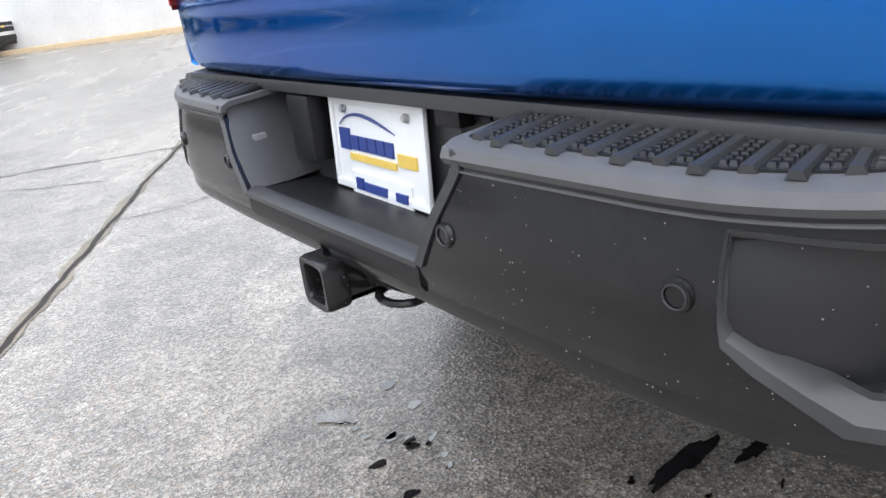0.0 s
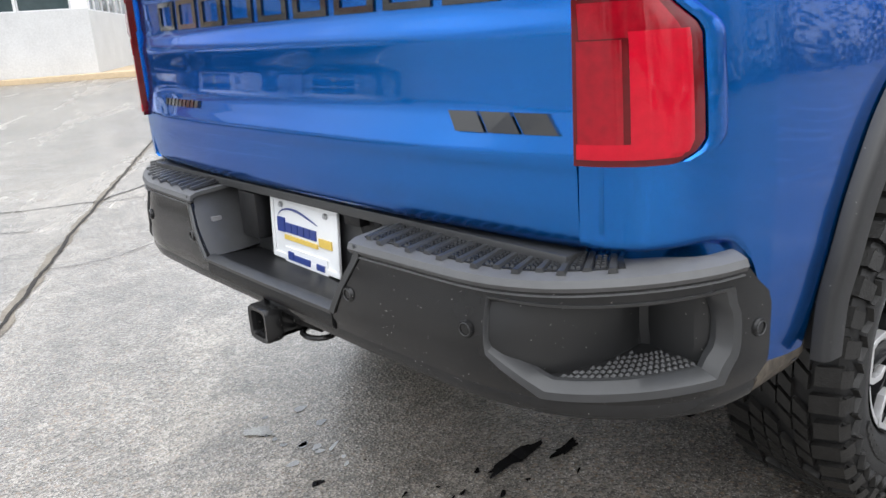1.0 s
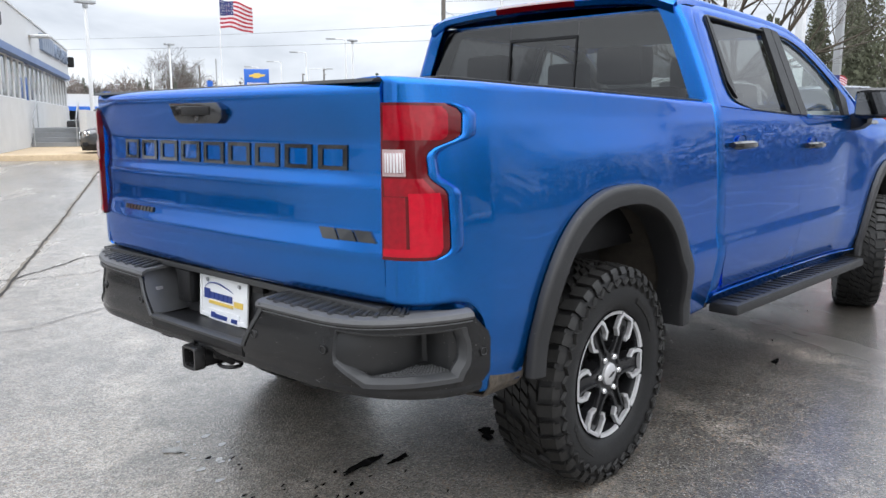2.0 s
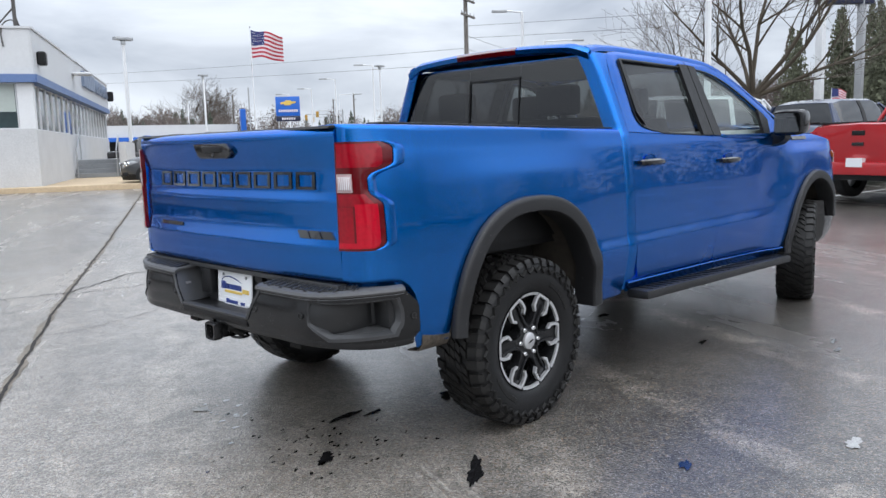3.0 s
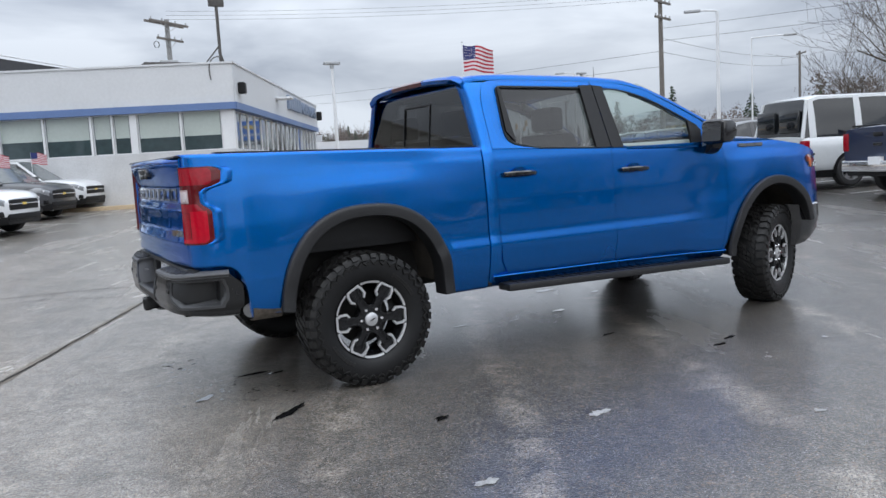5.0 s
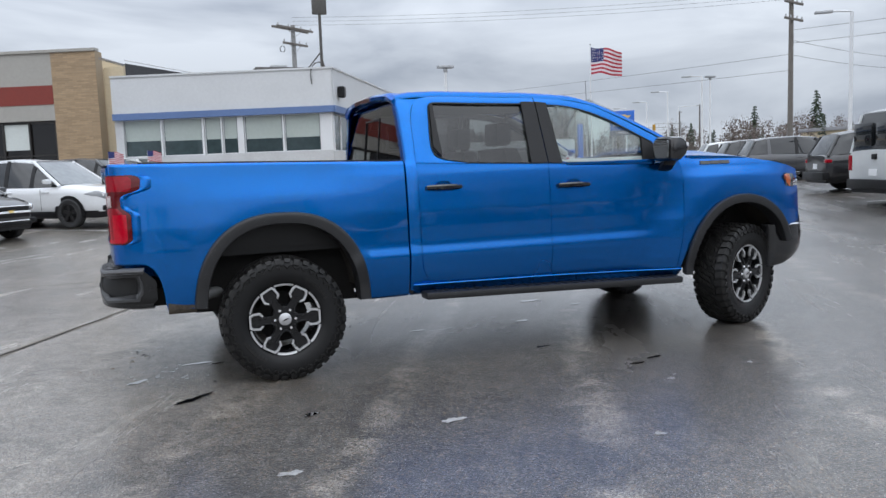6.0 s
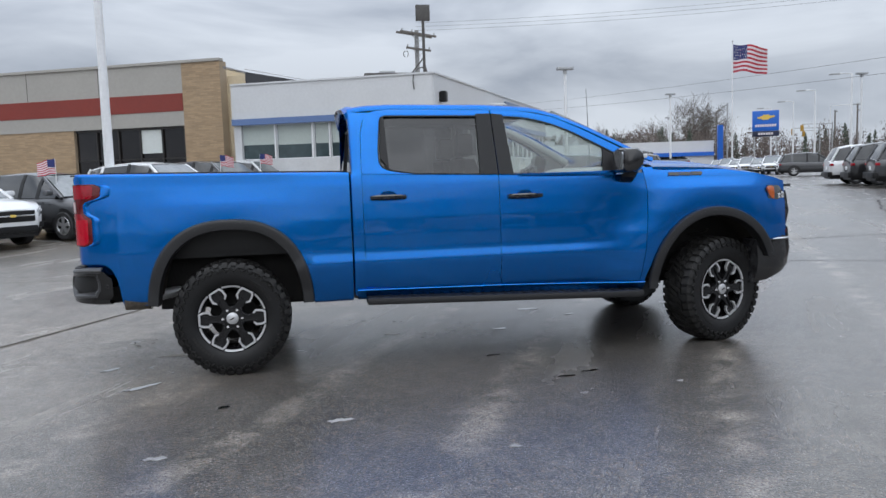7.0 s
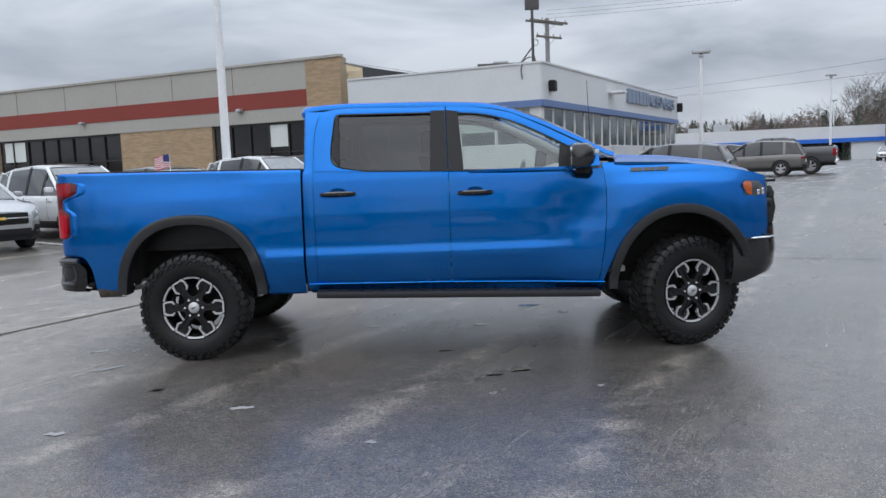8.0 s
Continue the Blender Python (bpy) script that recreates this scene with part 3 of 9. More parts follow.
def lamp_patch(s, z0, z1, f0, f1, proud, nz=30, nu=14, edge=None):
    rows = []
    for z in spread(z0, z1, nz):
        lim = lamp_edge(z)
        row = []
        for k in spread(0, 1, nu):
            u = (f0 + (f1 - f0) * k) * lim if edge is None else min(lim, edge[0] + (edge[1] - edge[0]) * k)
            px, share = bed_plan(u)
            px2, share2 = bed_plan(u + 0.05)
            t = Vector((px2 - px, (share2 - share) * 0.97, 0)).normalized()
            n = Vector((-t.y, t.x, 0))
            w = share * corner_w(u, z)
            bulge = proud * (1 - 0.5 * max(0, (k - 0.85) / 0.15) ** 2)
            row.append((px + n.x * bulge, s * (w + n.y * bulge), z))
        rows.append(row)
    return face_out(sheet(rows), (-0.6, 0, 1.15))


def tail_lamp(s):
    lens = part("tail_lamp", lamp_patch(s, 0.966, 1.392, 0.0, 1.0, 0.016), RED_LENS_DARK, truck, "red tail lamp lens that wraps round the corner", solid=0.02, angle=40)
    part("brake_lens", lamp_patch(s, 0.982, 1.140, 0.07, 0.50, 0.0175, 12, 8), RED_LENS, lens, solid=0.01, angle=60)
    part("side_lens", lamp_patch(s, 0.982, 1.150, 0.50, 0.95, 0.0195, 12, 8), RED_BRIGHT, lens, solid=0.012, angle=60)
    part("lower_lens", lamp_patch(s, 0.976, 0.998, 0.06, 0.95, 0.0190, 6, 12), RED_BRIGHT, lens, solid=0.01, angle=60)
    part("upper_lens", lamp_patch(s, 1.292, 1.384, 0.07, 0.95, 0.0175, 10, 12), RED_LENS, lens, solid=0.01, angle=60)
    part("slant_lens", lamp_patch(s, 1.142, 1.190, 0.10, 0.95, 0.0185, 8, 8), RED_LENS, lens, solid=0.012, angle=60)
    rev = part("reversing_lens", lamp_patch(s, 1.196, 1.268, 0, 0, 0.0185, 8, 8, edge=(0.05, 0.44)), DULL_CLEAR, lens, "clear ribbed reversing lens", solid=0.012)
    part("reflector", lamp_patch(s, 1.206, 1.258, 0, 0, 0.0195, 8, 8, edge=(0.08, 0.41)), CLEAR_LENS, rev, solid=0.006)
    for k in range(7):
        part("lens_rib", lamp_patch(s, 1.204, 1.260, 0, 0, 0.0205, 3, 2, edge=(0.10 + 0.043 * k, 0.106 + 0.043 * k)), DULL_CLEAR, rev, solid=0.003)


def lamp_bezel(s):
    """Raised body-coloured edge that runs round the lamp's opening."""
    rows = []
    for z in spread(0.967, 1.391, 60):
        lim = lamp_edge(z)
        row = []
        for du, lift in ((0.006, -0.004), (0.010, 0.010), (0.040, 0.0125), (0.085, 0.0115), (0.125, 0.003), (0.150, -0.003)):
            u = min(lim + du, 1.235)
            px, share = bed_plan(u)
            px2, share2 = bed_plan(u + 0.03)
            t = Vector((px2 - px, (share2 - share) * 0.97, 0)).normalized()
            row.append((px - t.y * lift, s * (share * corner_w(u, z) + t.x * lift), z))
        rows.append(row)
    part("lamp_bezel", face_out(sheet(rows), (-0.6, 0, 1.15)), BLUE, truck, "raised blue edge beside the tail lamp", angle=30)


mirror_pair(tail_lamp)
mirror_pair(lamp_bezel)


# wheel arch flares
def flare(s, A, rear_low, front_low):
    rows = []
    inner_w = 0.10
    th0, th1 = -math.pi / 2 - 0.12, math.pi / 2 + 0.12
    for th in spread(th0, th1, 81):
        sx, cz = math.sin(th), math.cos(th)
        def pt(a, b):
            e = 2 / A["n"]
            return A["x"] + a * math.copysign(abs(sx) ** e, sx), A["z"] + b * math.copysign(abs(cz) ** e, cz)
        ox, oz = pt(A["a"], A["b"])
        ix, iz = pt(A["ai"], A["bi"])
        low = rear_low if sx < 0 else front_low
        if oz < low:
            continue
        wo = max(side_w(ox, oz), 0.985) + 0.004
        sec = []
        for k, bulge in ((0.0, 0.0), (0.03, 0.018), (0.09, 0.026), (0.30, 0.029), (0.70, 0.029), (0.93, 0.027), (0.98, 0.020), (1.0, 0.004)):
            sec.append((ox + (ix - ox) * k, s * (wo + bulge), max(oz + (iz - oz) * k, low - 0.004)))
        sec.append((ix - 0.0 * sx, s * (wo - inner_w), max(iz, low - 0.004)))
        rows.append(sec)
    bm = sheet(rows)
    bmesh.ops.recalc_face_normals(bm, faces=bm.faces[:])
    face_out(bm, (A["x"], 0, 0.5))
    part("arch_flare", bm, FLARE, truck, "dark grey plastic wheel arch flare", solid=0.012, angle=50)
    # liner inside the arch
    rows = []
    for th in spread(-1.42, 1.42, 25):
        e = 2 / A["n"]
        sx, cz = math.sin(th), math.cos(th)
        x, z = A["x"] + (A["ai"] + 0.02) * math.copysign(abs(sx) ** e, sx), A["z"] + (A["bi"] + 0.02) * abs(cz) ** e
        rows.append([(x, s * y, z) for y in (0.93, 0.85, 0.75, 0.62)])
    part("wheel_liner", sheet(rows), LINER, truck, "muddy wheel arch liner", solid=0.006)
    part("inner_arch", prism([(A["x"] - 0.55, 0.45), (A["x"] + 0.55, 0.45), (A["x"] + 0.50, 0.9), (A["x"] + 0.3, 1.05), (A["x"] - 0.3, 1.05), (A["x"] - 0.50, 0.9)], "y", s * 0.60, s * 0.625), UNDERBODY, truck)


mirror_pair(lambda s: flare(s, ARCH_R, 0.52, 0.49))
mirror_pair(lambda s: flare(s, ARCH_F, 0.44, 0.66))


# cab: belt, roof and glass lines
def belt_z(x):
    return curve_at([(0.85, 1.412), (1.35, 1.392), (2.0, 1.368), (2.9, 1.345), (3.3, 1.36)], x, 0.05)


def tumble(z):
    """Half width of the cab above the belt."""
    return curve_at([(1.30, 0.957), (1.38, 0.945), (1.45, 0.920), (1.60, 0.862), (1.75, 0.800), (1.83, 0.762), (1.87, 0.735), (1.90, 0.69), (1.93, 0.55)], z, 0.012)


def roof_z(x):
    """Height of the roof rail, where the door frames end."""
    return curve_at([(0.86, 1.845), (0.98, 1.872), (1.2, 1.882), (1.9, 1.868), (2.3, 1.842), (2.45, 1.808), (2.7, 1.700), (2.95, 1.572), (3.2, 1.435)], x, 0.04)


def door_lower(s, name, xl, xr, label):
    """Door skin below the belt. xl, xr: tables of the edge's x over z."""
    rows = []
    for k in spread(0, 1, 26):
        x_mid = curve_at(xl, 1.0) * (1 - k) + curve_at(xr, 1.0) * k
        low = curve_at([(0.95, 0.568), (2.0, 0.549), (3.1, 0.512)], x_mid) + 0.006
        row = []
        for z in spread(low, belt_z(x_mid) - 0.004, 72):
            x = curve_at(xl, z, 0.02) * (1 - k) + curve_at(xr, z, 0.02) * k
            row.append((x, s * side_w(x, z), z))
        z = row[-1][2]
        row.append((row[-1][0], s * (side_w(row[-1][0], z) - 0.02), z + 0.006))
        rows.append(row)
    return part(name, face_out(sheet(rows), (2, 0, 1.0)), BLUE, truck, label, solid=0.014, angle=45)


def ring_panel(outer, inner, s, n=120, lift=0.0):
    """A ring between two closed outlines in x, z, laid on the cab's side; matched by direction from the middle."""
    c = Vector((sum(p[0] for p in inner) / len(inner), sum(p[1] for p in inner) / len(inner)))

    def cast(loop, d):
        best = None
        for a, b in zip(loop, loop[1:] + loop[:1]):
            e = Vector((b[0] - a[0], b[1] - a[1]))
            den = d.x * e.y - d.y * e.x
            if abs(den) < 1e-9:
                continue
            w = Vector((a[0] - c.x, a[1] - c.y))
            t = (w.x * e.y - w.y * e.x) / den
            u = (w.x * d.y - w.y * d.x) / den
            if t > 0 and -1e-6 <= u <= 1 + 1e-6 and (best is None or t > best):
                best = t
        return c + d * best

    rings = []
    spans = []
    marks = sorted({round(math.atan2(p[1] - c.y, p[0] - c.x), 4) for p in list(outer) + list(inner)} | {round(-math.pi + math.tau * k / n, 4) for k in range(n)})
    for a in marks:
        d = Vector((math.cos(a), math.sin(a)))
        spans.append((cast(list(outer), d), cast(list(inner), d)))
    for k in (0.0, 0.35, 0.7, 1.0):
        rings.append([(o.x + (i.x - o.x) * k, s * (tumble(o.y + (i.y - o.y) * k) + lift - (0.005 if k == 1.0 else 0)), o.y + (i.y - o.y) * k) for o, i in spans])
    return face_out(sheet(rings, closed=True), (1.9, 0, 1.5))


def rounded(loop, r, steps=5):
    """A closed outline with its corners rounded."""
    out, n = [], len(loop)
    for k in range(n):
        a, b, c = (Vector(loop[(k + d) % n][:2]) for d in (-1, 0, 1))
        q = loop[k][2] if len(loop[k]) > 2 else r
        p0 = b + (a - b).normalized() * min(q, (a - b).length * 0.45)
        p1 = b + (c - b).normalized() * min(q, (c - b).length * 0.45)
        for t in spread(0, 1, steps):
            out.append(((1 - t) ** 2 * p0.x + 2 * t * (1 - t) * b.x + t * t * p1.x, (1 - t) ** 2 * p0.y + 2 * t * (1 - t) * b.y + t * t * p1.y))
    return out


REAR_WIN = [(1.355, 1.394), (1.952, 1.372), (1.940, 1.822), (1.12, 1.838, 0.05), (1.082, 1.50, 0.12), (1.13, 1.43, 0.10)]
FRONT_WIN = [(2.004, 1.372), (2.90, 1.348, 0.02), (2.93, 1.49, 0.02), (2.55, 1.705, 0.3), (2.27, 1.800, 0.15), (1.992, 1.820)]


def glass_pane(loop, s, lift, nx=18, nz=10):
    """A pane that follows the cab's side, filled between the lower and the upper half of an outline."""
    bm = bmesh.new()
    vs = [bm.verts.new((x, s * (tumble(z) + lift), z)) for x, z in loop]
    f = bm.faces.new(vs)
    bmesh.ops.triangulate(bm, faces=[f])
    return face_out(bm, (1.9, 0, 1.4))


def cab_side(s):
    rear = door_lower(s, "rear_door", [(0.5, 1.06), (0.58, 1.02), (0.66, 0.975), (0.75, 0.966), (1.4, 0.962)], [(0.5, 1.9745), (1.4, 1.9775)], "closed blue rear door with a black handle")
    front = door_lower(s, "front_door", [(0.5, 1.9785), (1.4, 1.9815)], [(0.5, 3.075), (0.56, 3.085), (0.75, 3.118), (1.0, 3.14), (1.2, 3.145), (1.4, 3.12)], "closed blue front door with a black handle and a wing mirror")
    rear_outer = [(0.962, belt_z(0.96)), (1.975, belt_z(1.97)), (1.965, roof_z(1.965)), (1.2, 1.880, 0.05), (1.02, 1.868, 0.10), (0.972, 1.72, 0.05)]
    front_outer = [(1.982, belt_z(1.98)), (3.11, 1.372), (3.10, 1.455), (2.95, 1.556), (2.7, 1.688), (2.46, 1.800, 0.05), (2.25, 1.845, 0.1), (1.973, roof_z(1.97))]
    part("window_surround", ring_panel(rounded(rear_outer, 0.01), rounded(REAR_WIN, 0.02), s), BLUE, rear, solid=0.02, angle=40)
    part("window_surround", ring_panel(rounded(front_outer, 0.01), rounded(FRONT_WIN, 0.02), s), BLUE, front, solid=0.02, angle=40)
    for outer, inner, door in ((rear_outer, REAR_WIN, rear), (front_outer, FRONT_WIN, front)):
        part("inner_frame", ring_panel(rounded(outer, 0.01), rounded(inner, 0.02), s, lift=-0.026), CABIN, door, "grey inner window frame trim", solid=0.008)
    # black seals round the glass
    for loop, door in ((REAR_WIN, rear), (FRONT_WIN, front)):
        c = Vector((sum(p[0] for p in loop) / len(loop), sum(p[1] for p in loop) / len(loop)))
        small = [(c.x + (p[0] - c.x) * 0.982, c.y + (p[1] - c.y) * 0.958, *p[2:]) for p in loop]
        part("window_seal", ring_panel(rounded(loop, 0.02), rounded(small, 0.02), s, lift=0.003), PLASTIC_DARK, door, "black rubber window seal", solid=0.012, angle=40)
    part("window_glass", glass_pane(rounded(REAR_WIN, 0.02), s, -0.016), TINT, rear, "dark tinted window glass")
    part("window_glass", glass_pane(rounded(FRONT_WIN, 0.02), s, -0.016), CLEAR, front, "lightly tinted clear window glass")
    # black pillar covers
    def cover(loop, door, lift):
        part("pillar_cover", prism_on_cab(loop, s, lift + 0.004), PLASTIC_DARK, door, "satin black pillar cover")
    cover([(1.842, 1.380), (1.9745, 1.376), (1.9645, 1.836), (1.855, 1.836)], rear, 0.008)
    cover([(1.9825, 1.376), (2.095, 1.372), (2.062, 1.826), (1.9730, 1.836)], front, 0.008)
    cover(rounded([(1.105, 1.52), (1.165, 1.44), (1.160, 1.50), (1.150, 1.828), (1.128, 1.828)], 0.01), rear, 0.007)
    cover([(2.80, 1.360), (2.905, 1.355), (2.935, 1.478), (2.82, 1.545)], front, 0.006)
    # handles: a bar on two feet over a dished pocket
    for x0, x1, z, door in ((1.015, 1.278, 1.232, rear), (2.042, 2.305, 1.207, front)):
        w = side_w((x0 + x1) / 2, z)
        bar = bmesh.new()
        ring = []
        for k in spread(0, 1, 13):
            x = x0 + (x1 - x0) * k
            lift = 0.016 + 0.028 * math.sin(math.pi * k) ** 0.5
            hz = 0.019 - 0.004 * abs(2 * k - 1) ** 3
            ring.append([(x, s * (w + lift), z - hz), (x, s * (w + lift + 0.012), z - hz * 0.5), (x, s * (w + lift + 0.012), z + hz * 0.5), (x, s * (w + lift), z + hz), (x, s * (w + lift - 0.014), z + hz * 0.6), (x, s * (w + lift - 0.014), z - hz * 0.6)])
        hd = part("door_handle", solid_loft(ring, bar), GLOSS_BLACK, door, "gloss black pull handle")
        cup = lathe([(0.0, 0.003), (0.05, 0.003), (0.060, 0.001), (0.063, -0.004)], 28)
        for v in cup.verts:
            v.co = Vector((v.co.x + (x0 + x1) / 2, s * (w - v.co.y + 0.002), z + 0.01 + v.co.z * 0.55))
        part("handle_cup", cup, BLUE, hd, "blue dished pocket")
        for x in (x0 + 0.02, x1 - 0.02):
            part("handle_foot", box(x - 0.018, x + 0.018, min(s * (w - 0.01), s * (w + 0.025)), max(s * (w - 0.01), s * (w + 0.025)), z - 0.012, z + 0.012, bevel=0.003), GLOSS_BLACK, hd)


def prism_on_cab(loop, s, lift):
    bm = bmesh.new()
    lo = [bm.verts.new((x, s * (tumble(z) - 0.012), z)) for x, z in loop]
    hi = [bm.verts.new((x, s * (tumble(z) + lift), z)) for x, z in loop]
    bm.faces.new(lo)
    bm.faces.new(hi[::-1])
    n = len(loop)
    for i in range(n):
        bm.faces.new((lo[i], hi[i], hi[(i + 1) % n], lo[(i + 1) % n]))
    bmesh.ops.recalc_face_normals(bm, faces=bm.faces[:])
    return bm


mirror_pair(cab_side)


# cab corner panel behind the rear door, with the roof rails and the roof
DOOR_BACK = [(1.40, 0.959), (1.67, 0.966), (1.72, 0.971), (1.767, 0.982), (1.80, 0.994), (1.83, 1.011), (1.855, 1.041), (1.87, 1.07)]


def cab_shell(s):
    rows = []
    for z in spread(0.52, 1.40, 30):
        w = side_w(0.92, z)
        rows.append([(0.876, s * (w - 0.06), z), (0.877, s * (w - 0.02), z), (0.880, s * (w - 0.005), z), (0.888, s * w, z), (0.9605, s * w, z)])
    for z in spread(1.41, 1.86, 16):
        w = tumble(z)
        k = step01(1.70, 1.87, z)
        x0 = 0.884 - 0.006 * k
        rows.append([(x0, s * (w - 0.10), z), (x0 + 0.002, s * (w - 0.03), z), (x0 + 0.010, s * (w - 0.006), z), (x0 + 0.024, s * w, z), (curve_at(DOOR_BACK, z), s * w, z)])
    foot = [[(x, s * (side_w(x, z) - 0.010), z) for x in spread(0.93, 1.14, 6)] for z in spread(0.50, 0.80, 10)]
    part("rocker_corner", face_out(sheet(foot), (1.0, 0, 0.7)), BLUE, truck, solid=0.008)
    part("cab_corner", face_out(sheet(rows), (1.9, 0, 1.0)), BLUE, truck, "blue cab corner panel behind the rear door", solid=0.01, angle=50)
    # windscreen pillar
    rows = []
    for x in spread(2.46, 3.215, 18):
        z = roof_z(x) + 0.006
        w = tumble(z)
        rows.append([(x, s * (w + 0.001), z - 0.006), (x + 0.004, s * (w - 0.004), z + 0.010), (x + 0.010, s * (w - 0.022), z + 0.022), (x + 0.016, s * (w - 0.055), z + 0.026)])
    part("windscreen_pillar", face_out(sheet(rows), (1.9, 0, 1.3)), BLUE, truck, "blue windscreen pillar", solid=0.02, angle=50)


mirror_pair(cab_shell)


def roof_mid(x):
    return curve_at([(0.80, 1.898), (0.88, 1.925), (1.0, 1.943), (1.3, 1.952), (1.9, 1.940), (2.3, 1.905), (2.48, 1.862)], x, 0.05)


rows = []
for x in spread(0.885, 2.47, 34):
    z = roof_z(x) + 0.006
    w = tumble(z)
    k = step01(2.2, 2.5, x)
    rise, inw = 0.040 - 0.016 * k, 0.085 - 0.03 * k
    half = [(w + 0.001, z - 0.006), (w - 0.003, z + rise * 0.35), (w - 0.012, z + rise * 0.62), (w - inw * 0.45, z + rise * 0.9), (w - inw, z + rise)]
    w0, e = w - inw, z + rise
    mid = [(y * w0, e + (roof_mid(x) - e) * (1 - abs(y) ** 2.2)) for y in spread(-0.92, 0.92, 19)]
    rows.append([(x, -y, zz) for y, zz in half] + [(x, y, zz) for y, zz in mid] + [(x, y, zz) for y, zz in reversed(half)])
part("roof", face_out(sheet(rows), (1.7, 0, 1.3)), BLUE, truck, "blue metallic cab roof", solid=0.02, angle=50)
# rear roof spoiler and high brake lamp
rings = []
for y in spread(-0.735, 0.735, 27):
    a = abs(y) / 0.735
    z = 1.906 + 0.036 * (1 - a ** 2.2) - 0.030 * step01(0.86, 1.0, a)
    back = 0.828 + 0.034 * a ** 3
    rings.append([(0.93, y, z - 0.002), (0.885, y, z), (back + 0.02, y, z - 0.010), (back, y, z - 0.024), (back + 0.008, y, z - 0.050), (0.872, y, z - 0.060), (0.93, y, z - 0.05)])
part("roof_spoiler", solid_loft(rings), BLUE, truck, "blue roof spoiler over the rear window", angle=40)
rings = []
for y in spread(-0.24, 0.24, 13):
    a = abs(y) / 0.735
    z = 1.906 + 0.036 * (1 - a ** 2.2)
    back = 0.828 + 0.034 * a ** 3
    rings.append([(back + 0.05, y, z - 0.004), (back + 0.018, y, z - 0.009), (back - 0.003, y, z - 0.025), (back + 0.008, y, z - 0.050), (back + 0.05, y, z - 0.05)])
part("high_brake_lamp", solid_loft(rings), RED_LENS_DARK, truck, "dark red high brake lamp")
# rear wall and windows
back = bmesh.new()
prism([(-0.86, 0.60), (0.86, 0.60), (0.88, 1.425), (-0.88, 1.425)], "x", 0.895, 0.93, bm=back)
for s in (-1, 1):
    prism([(s * 0.833, 1.425), (s * 0.88, 1.425), (s * 0.72, 1.855), (s * 0.70, 1.855)], "x", 0.945, 0.965, bm=back)
prism([(-0.72, 1.838), (0.72, 1.838), (0.715, 1.856), (-0.715, 1.856)], "x", 0.946, 0.966, bm=back)
part("cab_back", back, BLUE, truck, "blue cab back panel")


def back_glass(name, loop, x, parent):
    bm = bmesh.new()
    bm.faces.new([bm.verts.new((x + 0.10 * (z - 1.42), y, z)) for y, z in loop])
    return part(name, face_out(bm, (2, 0, 1.6)), TINT, parent, "dark tinted rear glass")


rw = back_glass("rear_window", rounded([(-0.848, 1.420, 0.03), (-0.2105, 1.420, 0.001), (-0.2105, 1.848, 0.001), (-0.722, 1.848, 0.04)], 0.02), 0.886, truck)
back_glass("fixed_pane", rounded([(0.2105, 1.420, 0.001), (0.848, 1.420, 0.03), (0.722, 1.848, 0.04), (0.2105, 1.848, 0.001)], 0.02), 0.886, rw)
back_glass("upper_pane", [(-0.2095, 1.765), (0.2095, 1.765), (0.2095, 1.848), (-0.2095, 1.848)], 0.886, rw)
back_glass("sliding_pane", [(-0.199, 1.430), (0.199, 1.430), (0.199, 1.752), (-0.199, 1.752)], 0.890, rw)
slider = bmesh.new()
for q in ((-0.21, 0.21, 1.752, 1.764), (-0.21, -0.200, 1.425, 1.752), (0.200, 0.21, 1.425, 1.752), (-0.84, 0.84, 1.414, 1.424)):
    box(0.880, 0.892, *q, bm=slider)
for v in slider.verts:
    v.co.x += 0.10 * (v.co.z - 1.42)
part("slider_frame", slider, PLASTIC_DARK, rw)

# dark box added so the gap between cab and bed shows no daylight
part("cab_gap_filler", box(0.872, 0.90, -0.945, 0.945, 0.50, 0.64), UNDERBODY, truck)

# windscreen
rows = []
for k in spread(0, 1, 8):
    x = 3.18 + (2.47 - 3.18) * k
    z = 1.430 + (1.855 - 1.430) * k + 0.03 * math.sin(math.pi * k)
    w = tumble(max(z - 0.02, 1.3)) - 0.045
    rows.append([(x + 0.22 * (1 - k * 0.6) * (1 - (y / w) ** 2), y, z) for y in spread(-w, w, 15)])
part("windscreen", face_out(sheet(rows), (1.9, 0, 1.3)), CLEAR, truck, "clear windscreen glass")
part("cowl", sheet([[(3.19 + dx, y, 1.388 - dx * 0.1) for y in spread(-0.84, 0.84, 9)] for dx in (0.0, 0.1, 0.26)]), PLASTIC_DARK, truck, solid=0.02)


# fenders and bonnet
HOOD_EDGE = [(3.05, 1.405), (3.3, 1.402), (3.7, 1.385), (4.05, 1.335), (4.25, 1.290), (4.36, 1.255), (4.45, 1.21)]


def hood_edge(x):
    return curve_at(HOOD_EDGE, x, 0.05)


DOOR_FRONT = [(0.5, 3.075), (0.56, 3.085), (0.75, 3.118), (1.0, 3.14), (1.2, 3.145), (1.4, 3.12)]


def fender_w(x, z):
    """Half width of the fender, drawn in above its shoulder crease."""
    w = side_w(x, min(z, 1.30)) - 0.16 * max(0.0, z - 1.225) * step01(3.05, 3.35, x) * (1 - step01(3.9, 4.2, x))
    return w if z < 1.30 else w - 0.045 * ((z - 1.30) / 0.1) ** 1.6


